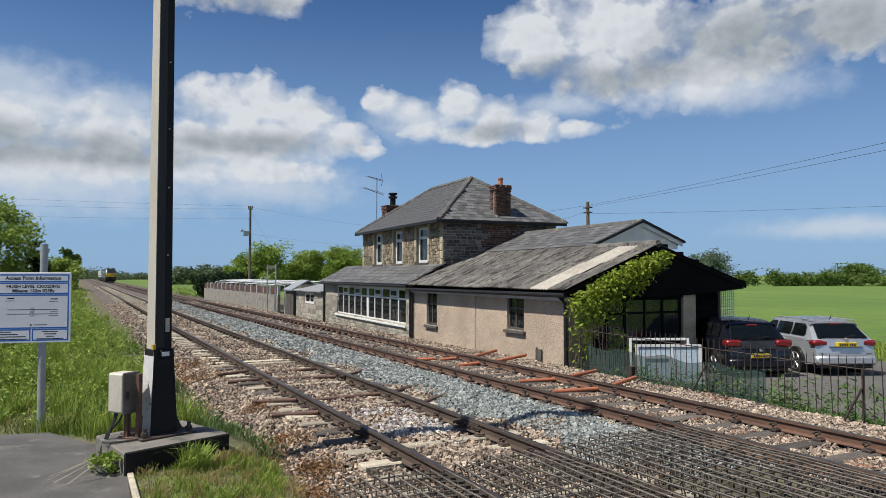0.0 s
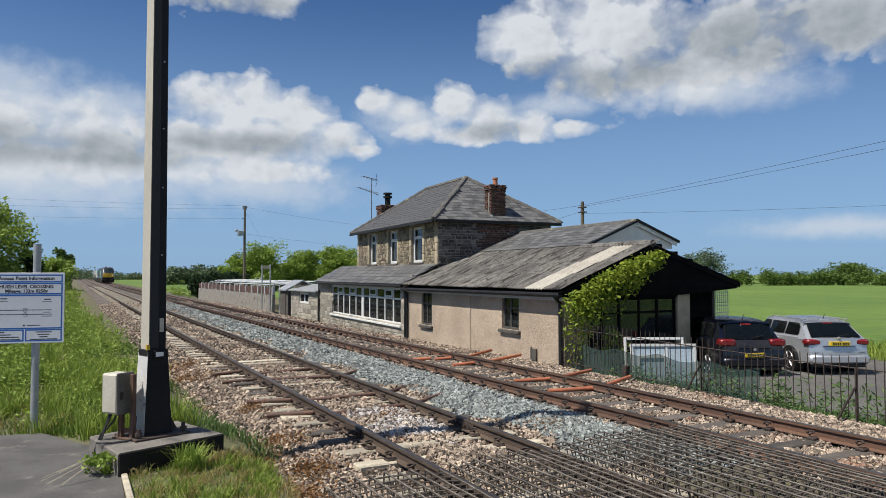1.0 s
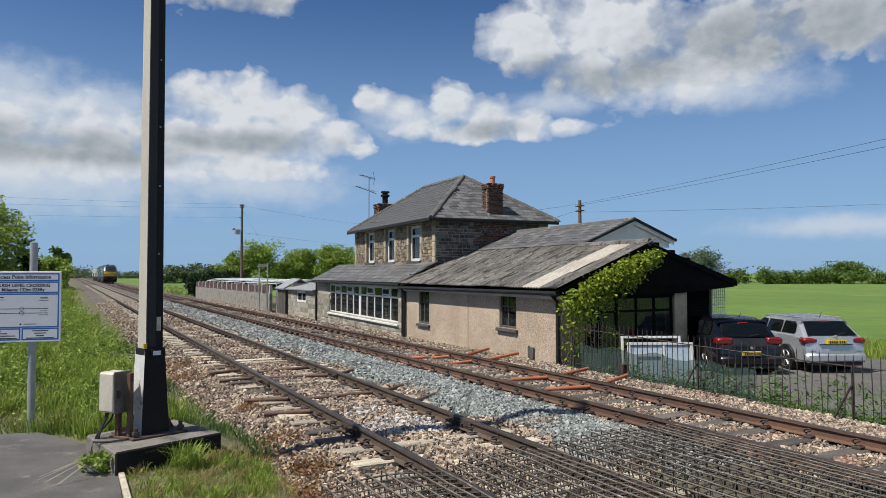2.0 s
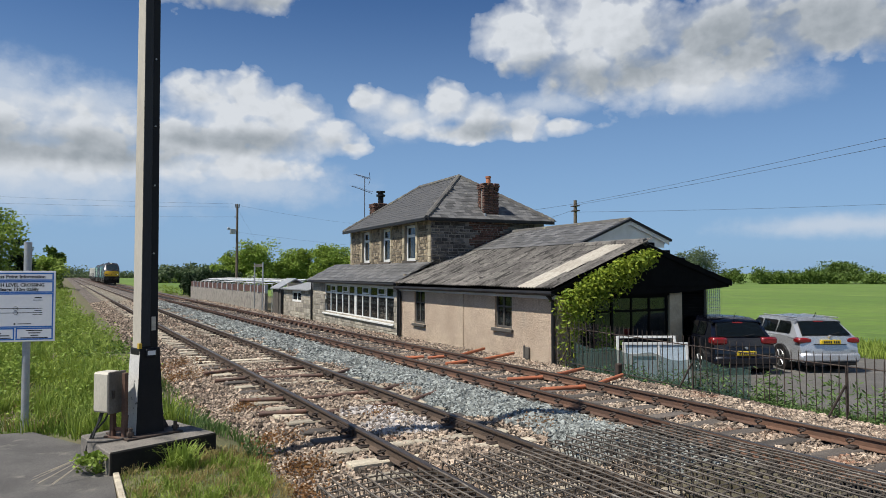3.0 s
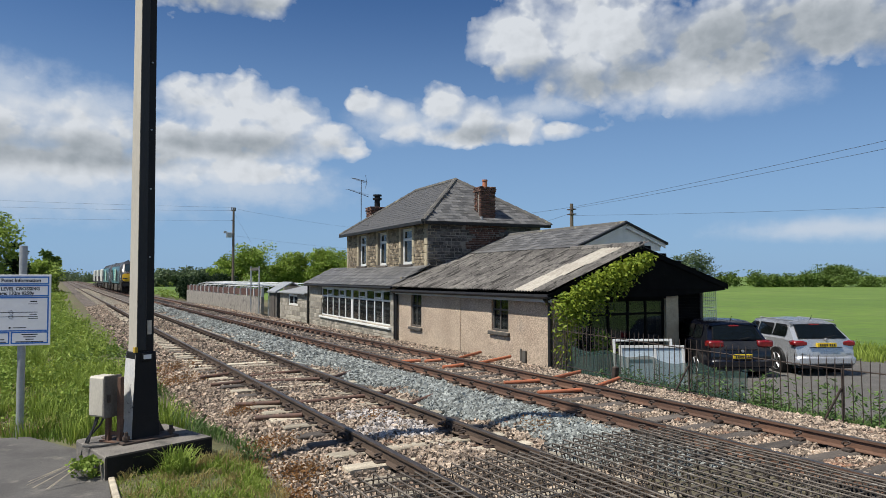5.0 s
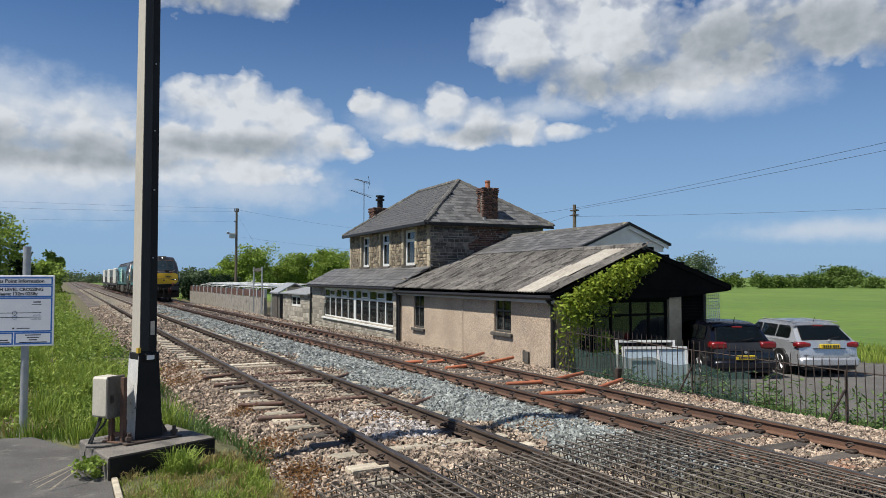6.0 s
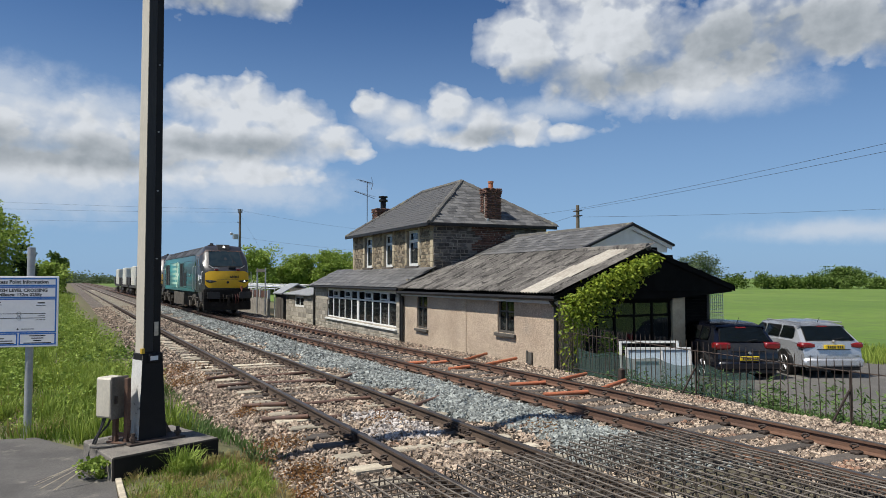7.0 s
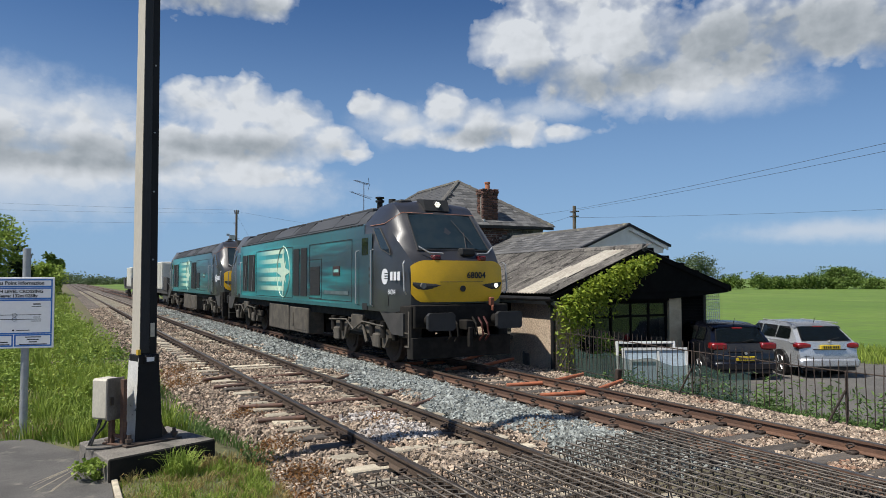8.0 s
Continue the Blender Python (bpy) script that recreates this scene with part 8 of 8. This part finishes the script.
            pad = prism(bmesh.new(), [(sx * 0.87 - 0.33, 0.96), (sx * 0.87 - 0.28, 0.91), (sx * 0.87 + 0.28, 0.91), (sx * 0.87 + 0.33, 0.96), (sx * 0.87 + 0.33, 1.24), (sx * 0.87 + 0.28, 1.29), (sx * 0.87 - 0.28, 1.29), (sx * 0.87 - 0.33, 1.24)], "y", 0.0, 0.10)
            part("buffer_head", pad, mat("worn_buffer_steel", (0.028, 0.028, 0.03), (0.02, 0.02, 0.02), 0.6), cab, "broad flat buffer head")
            part("step", boxes((sx * 1.02, sx * 1.30, 0.75, 1.0, 0.50, 0.53), (sx * 1.02, sx * 1.30, 0.75, 1.0, 0.80, 0.83), (sx * 1.27, sx * 1.30, 0.75, 0.80, 0.5, 1.3)), dusty, cab)
        part("coupling", boxes((-0.10, 0.10, 0.30, 0.66, 0.88, 1.10), (-0.05, 0.05, 0.25, 0.35, 0.50, 0.95), bevel=0.02), black, cab)
        for i, x in enumerate((-0.45, -0.25, 0.25, 0.4, 0.55)):
            part("brake_hose", tube(bmesh.new(), [(x, 0.62, 1.15), (x, 0.45, 1.0), (x + 0.02, 0.42, 0.75), (x, 0.55, 0.62)], 0.025, 6), mat("red_hose", (0.07, 0.014, 0.011), rough=0.7) if i > 2 else black, cab)
        part("lamp_iron", boxes((0.70, 0.82, 0.56, 0.66, 1.40, 1.60), (0.73, 0.79, 0.52, 0.58, 1.28, 1.42), bevel=0.02), mat("orange_connector", (0.26, 0.08, 0.04), rough=0.7), cab, "orange connector on the nose")
        plough = bmesh.new()
        prism(plough, [(-1.28, 0.60), (1.28, 0.60), (1.28, 0.88), (0.0, 0.78), (-1.28, 0.88)], "z", 0.26, 0.72)
        part("snowplough", plough, black, cab, "black snowplough")
        for sx in (-1, 1):
            part("side_skirt", prism(bmesh.new(), [(0.98, 0.75), (1.6, 0.75), (2.3, 1.25), (0.98, 1.25)], "x", sx * 1.18, sx * 1.33), skirt_paint, cab)
    # left and right sides: doors, grilles, livery shapes
    for sx in (-1, 1):
        x0, x1 = sx * 1.347, sx * 1.356

        def plate(name, y0, y1, z0, z1, material, lab="", out=0.0, parent=body):
            return part(name, boxes((x0, x1 + sx * out, y0, y1, z0, z1)), material, parent, lab)
        for dy in (2.72, 16.92):
            door = plate("cab_door", dy, dy + 0.86, 1.35, 3.15, livery, "recessed cab door")
            part("door_window", boxes((x1, x1 + sx * 0.006, dy + 0.25, dy + 0.66, 2.62, 3.05)), M["car_glass"], door)
            for yy in (dy - 0.06, dy + 0.92):
                part("door_rail", tube(bmesh.new(), [(x0, yy, 2.75), (sx * 1.42, yy, 2.72), (sx * 1.42, yy, 1.40), (x0, yy, 1.36)], 0.016, 6), M["galv"], door)
            part("door_step", boxes((x0, x1 + sx * 0.01, dy + 0.3, dy + 0.62, 1.26, 1.42)), grille, door)
            part("step_slots", boxes((x1, x1 + sx * 0.006, dy + 0.12, dy + 0.2, 1.9, 2.0), (x1, x1 + sx * 0.006, dy + 0.12, dy + 0.2, 2.06, 2.16), (x1, x1 + sx * 0.006, dy + 0.12, dy + 0.2, 2.22, 2.32)), grille, door)
        for y0, y1, z0, z1 in ((6.7, 7.6, 1.55, 2.40), (7.95, 8.6, 1.50, 3.0), (8.75, 9.4, 1.50, 3.0), (14.6, 15.7, 1.55, 3.0), (15.85, 16.7, 1.55, 3.0)):
            fr = plate("side_grille", y0, y1, z0, z1, grille, "dark louvred side grille", 0.004)
            bm = bmesh.new()
            k = int((z1 - z0) / 0.05)
            for i in range(k):
                z = z0 + 0.05 + i * (z1 - z0 - 0.06) / k
                box(bm, x1 + sx * 0.004, x1 + sx * 0.010, y0 + 0.03, y1 - 0.03, z, z + 0.022)
            tagged(part("louvres", bm, grille, fr), kind="stuff")
            if y0 > 14:
                part("brace", rods(((x1 + sx * 0.024, y0 + 0.05, z1), (x1 + sx * 0.024, y0 + 0.45, z0), 0.014)), M["galv"], fr)
        for y0, y1, z0, z1 in ((4.1, 7.72, 1.42, 3.08), (9.5, 14.4, 1.40, 3.10), (6.55, 7.75, 1.45, 2.62)):
            part("panel_seam", boxes((x0, x1 - sx * 0.004, y0, y1, z0, z0 + 0.018), (x0, x1 - sx * 0.004, y0, y1, z1 - 0.018, z1), (x0, x1 - sx * 0.004, y0, y0 + 0.018, z0, z1), (x0, x1 - sx * 0.004, y1 - 0.018, y1, z0, z1)), grille, body)
        plate("sole_band", 3.3, 17.2, 1.25, 1.36, mat("teal_band", (0.03, 0.13, 0.14), (0.025, 0.10, 0.11), 0.45, bump=0), "", -0.004)
        # compass star and light beams
        cy, cz, ry, rz = 10.6, 2.28, 0.78, 0.86
        xs = x1 - sx * 0.002
        star = bmesh.new()
        for a, ln in ((0, 1.0), (90, 1.0), (180, 1.0), (270, 1.0), (45, 0.55), (135, 0.55), (225, 0.55), (315, 0.55)):
            ca, sa = math.cos(radians(a)), math.sin(radians(a))
            tip = (cy + ca * ry * ln * 1.12, cz + sa * rz * ln * 1.12)
            w = 0.16
            l, r = (cy - sa * w + ca * 0.14, cz + ca * w + sa * 0.14), (cy + sa * w + ca * 0.14, cz - ca * w + sa * 0.14)
            lo = [star.verts.new((xs + sx * (0.004 if ln < 1 else 0.006), p, q)) for p, q in ((cy, cz), l, tip, r)]
            star.faces.new(lo if sx > 0 else lo[::-1])
        part("compass_star", star, pale, body, "pale compass star emblem")
        hoop = bmesh.new()
        for i in range(36):
            a, b = i * math.pi / 18, (i + 1) * math.pi / 18
            rod(hoop, (xs, cy + ry * math.cos(a), cz + rz * math.sin(a)), (xs, cy + ry * math.cos(b), cz + rz * math.sin(b)), 0.016, sides=4)
        part("compass_ring", hoop, pale, body)
        plate("name_plate", 5.0, 5.55, 2.12, 2.38, mat("maroon_plate", (0.06, 0.02, 0.02), rough=0.4, bump=0), "small dark nameplate", 0.006)
        part("name_bar", boxes((x1 + sx * 0.006, x1 + sx * 0.010, 5.08, 5.47, 2.21, 2.29)), mint, body)
        part("web_bar", boxes((x0, x1, 4.35, 6.3, 1.60, 1.70)), mat("faint_lettering", (0.10, 0.14, 0.15), rough=0.5, bump=0), body)
        # round emblem and letter blocks on the cab side
        em = rods(((x0, 1.95, 2.08), (x1, 1.95, 2.08), 0.185), sides=24)
        part("emblem", em, white, body, "white round emblem")
        part("emblem_bars", boxes(*[(x1, x1 + sx * 0.004, 1.72 + 0.02 * i, 1.95, 2.02 + 0.06 * i, 2.045 + 0.06 * i) for i in range(3)]), grey, body)
        part("letter_blocks", boxes(*[(x0, x1, 1.10 + i * 0.2 if sx < 0 else 1.10 + i * 0.2, 1.24 + i * 0.2, 1.99, 2.19) for i in range(3)]), white, body)
        if sx < 0:
            lettering("68004", 0.17, white, Matrix.Translation((-1.358, 1.55, 1.72)) @ pose(0, 0, 0, 90, 0, -90), body)
        part("data_panel", boxes((x0, x1, 1.75, 2.05, 1.40, 1.62)), grey, body)
        # underframe
        tank = boxes((sx * 0.75, sx * 1.30, 8.0, 10.0, 0.32, 1.12), (sx * 0.75, sx * 1.30, 10.15, 12.6, 0.30, 1.16), bevel=0.03)
        part("fuel_tank", tank, dusty, loco, "dusty grey fuel tank")
        part("tank_door", boxes((sx * 1.30, sx * 1.315, 8.15, 9.3, 0.42, 1.05), (sx * 1.30, sx * 1.315, 9.5, 9.8, 0.5, 0.95), bevel=0.006), dusty, loco)
    lettering("68004", 0.20, M["ink"], Matrix.Translation((0.36, 0.615, 2.10)) @ pose(0, 0, 0, 90, 0, 0), body, bold=0.006)
    part("underframe", boxes((-1.2, 1.2, 1.4, 19.1, 1.02, 1.26), (-0.7, 0.7, 8.0, 12.6, 0.35, 1.02)), black, loco)
    for by in (4.0, 16.5):
        bogie = new("bogie")
        bogie.parent, bogie.location = loco, (0, by, 0)
        part("bogie_frame", boxes((-1.12, -0.98, -2.05, 2.05, 0.55, 0.80), (0.98, 1.12, -2.05, 2.05, 0.55, 0.80), (-0.98, 0.98, -0.2, 0.2, 0.5, 0.8), bevel=0.03), black, bogie)
        for sx in (-1, 1):
            xo = sx * 1.12
            side = bmesh.new()
            prism(side, [(-1.95, 0.62), (-1.75, 0.38), (-1.05, 0.38), (-0.8, 0.66), (0.8, 0.66), (1.05, 0.38), (1.75, 0.38), (1.95, 0.62), (1.8, 0.86), (-1.8, 0.86)], "x", xo, xo + sx * 0.10)
            part("side_frame", side, dusty, bogie)
            for yy in (-1.4, 1.4):
                part("axle_box", boxes((xo + sx * 0.10, xo + sx * 0.20, yy - 0.2, yy + 0.2, 0.36, 0.70), bevel=0.03), dusty, bogie)
                for dy in (-0.34, 0.34):
                    part("spring", rods(((xo + sx * 0.12, yy + dy, 0.62), (xo + sx * 0.12, yy + dy, 1.0), 0.085), sides=12), black, bogie)
                part("damper", rods(((xo + sx * 0.16, yy * 0.55, 0.45), (xo + sx * 0.16, yy * 0.3, 1.0), 0.04)), dusty, bogie)
            part("brake_pipe", tube(bmesh.new(), [(xo + sx * 0.2, -1.9, 0.9), (xo + sx * 0.2, -0.6, 0.95), (xo + sx * 0.22, 0.0, 0.72), (xo + sx * 0.2, 0.6, 0.95), (xo + sx * 0.2, 1.9, 0.9)], 0.025, 6), dusty, bogie)
            part("sand_box", boxes((xo, xo + sx * 0.16, -0.45, 0.35, 0.72, 1.12), bevel=0.03), dusty, bogie)
        for yy in (-1.4, 1.4):
            for sx in (-1, 1):
                wheel = rods(((sx * 0.70, yy, 0.53), (sx * 0.84, yy, 0.53), 0.53), ((sx * 0.68, yy, 0.53), (sx * 0.71, yy, 0.53), 0.555), ((sx * 0.84, yy, 0.53), (sx * 0.86, yy, 0.53), 0.40), sides=32)
                part("wheel", wheel, M["iron"], bogie, "steel wheel")
            part("axle", rods(((-0.7, yy, 0.53), (0.7, yy, 0.53), 0.09)), black, bogie)
    return loco


def build_wagon():
    white = mat("white_flask_cover", (0.74, 0.73, 0.66), (0.66, 0.65, 0.58), 0.6, scale=1.5, fine=30, grain=0.06, bump=0.03, c3=(0.45, 0.42, 0.36), cover3=(0.62, 0.76), scale3=1.4)
    dark = mat("dark_wagon_steel", (0.035, 0.033, 0.032), (0.055, 0.05, 0.045), 0.75, scale=4, fine=40)
    wagon = thing("flask_wagon", pose(0, 0, 0), "dark bogie flat wagon carrying a white ribbed flask cover", "wagon", "train")
    part("frame", boxes((-1.2, 1.2, 0.6, 13.0, 0.95, 1.22), (-0.5, 0.5, 3.5, 10.1, 0.6, 0.95), bevel=0.02), dark, wagon)
    for y0, y1 in ((0.6, 2.6), (11.0, 13.0)):
        part("end_platform", boxes((-1.25, 1.25, y0, y1, 1.22, 1.30), (-1.25, -1.2, y0, y1, 1.3, 2.2), (1.2, 1.25, y0, y1, 1.3, 2.2), (-1.2, 1.2, y0 if y0 < 5 else y1 - 0.05, (y0 if y0 < 5 else y1 - 0.05) + 0.05, 1.3, 2.15)), dark, wagon)
    cover = part("flask_cover", boxes((-1.2, 1.2, 4.4, 9.2, 1.24, 3.42), bevel=0.06), white, wagon, "white ribbed flask cover")
    for i in range(13):
        part("rib", boxes((-1.245, 1.245, 4.5 + i * 0.375, 4.62 + i * 0.375, 1.3, 3.36), bevel=0.015), white, cover)
    for i in range(7):
        part("slat", boxes((-1.1, 1.1, 4.36, 4.40, 1.45 + i * 0.28, 1.58 + i * 0.28)), white, cover)
    for by in (2.4, 11.2):
        bogie = new("bogie")
        bogie.parent, bogie.location = wagon, (0, by, 0)
        for sx in (-1, 1):
            part("side_frame", prism(bmesh.new(), [(-1.4, 0.6), (-1.1, 0.35), (-0.7, 0.35), (-0.4, 0.55), (0.4, 0.55), (0.7, 0.35), (1.1, 0.35), (1.4, 0.6), (1.2, 0.8), (-1.2, 0.8)], "x", sx * 1.0, sx * 1.12), dark, bogie)
            for yy in (-0.95, 0.95):
                part("wheel", rods(((sx * 0.70, yy, 0.46), (sx * 0.84, yy, 0.46), 0.46), sides=24), M["iron"], bogie)
    for y, s in ((0.0, -1), (13.6, 1)):
        for x in (-0.87, 0.87):
            part("buffer", rods(((x, y, 1.06), (x, y - s * 0.6, 1.06), 0.13), sides=12), dark, wagon)
    return wagon


def build_train():
    front = build_locomotive()
    second = copy_thing(front, pose(0, 0, 0))
    for o in [o for o in second.children_recursive if o.name.startswith("lettering")]:
        bpy.data.objects.remove(o)
    for o in [o for o in second.children_recursive if o.name.startswith("lens_cluster")]:
        o.parent["label"] = "unlit lamp"
        bpy.data.objects.remove(o)
    tagged(second, "second teal and charcoal locomotive coupled behind the first")
    wagons = [build_wagon()]
    for i in range(2):
        wagons.append(copy_thing(wagons[0], pose(0, 0, 0)))
    train = [(front, 0.0), (second, 20.55)]
    y = 41.1
    for w in wagons:
        train.append((w, y))
        y += 13.65
    return train


TRAIN = build_train()
# the leading buffers' place along the line, second by second
FRONT = [(0.0, 211.5), (1.0, 189.4), (2.0, 166.4), (3.0, 142.5), (4.0, 117.8), (5.0, 92.4), (6.0, 66.5), (6.5, 53.4), (7.0, 40.1), (7.5, 26.75), (8.0, 13.35)]


def motions():
    for vehicle, behind in TRAIN:
        walk(vehicle, [(t, pose(8.065, y + behind, 0)) for t, y in FRONT])


motions()
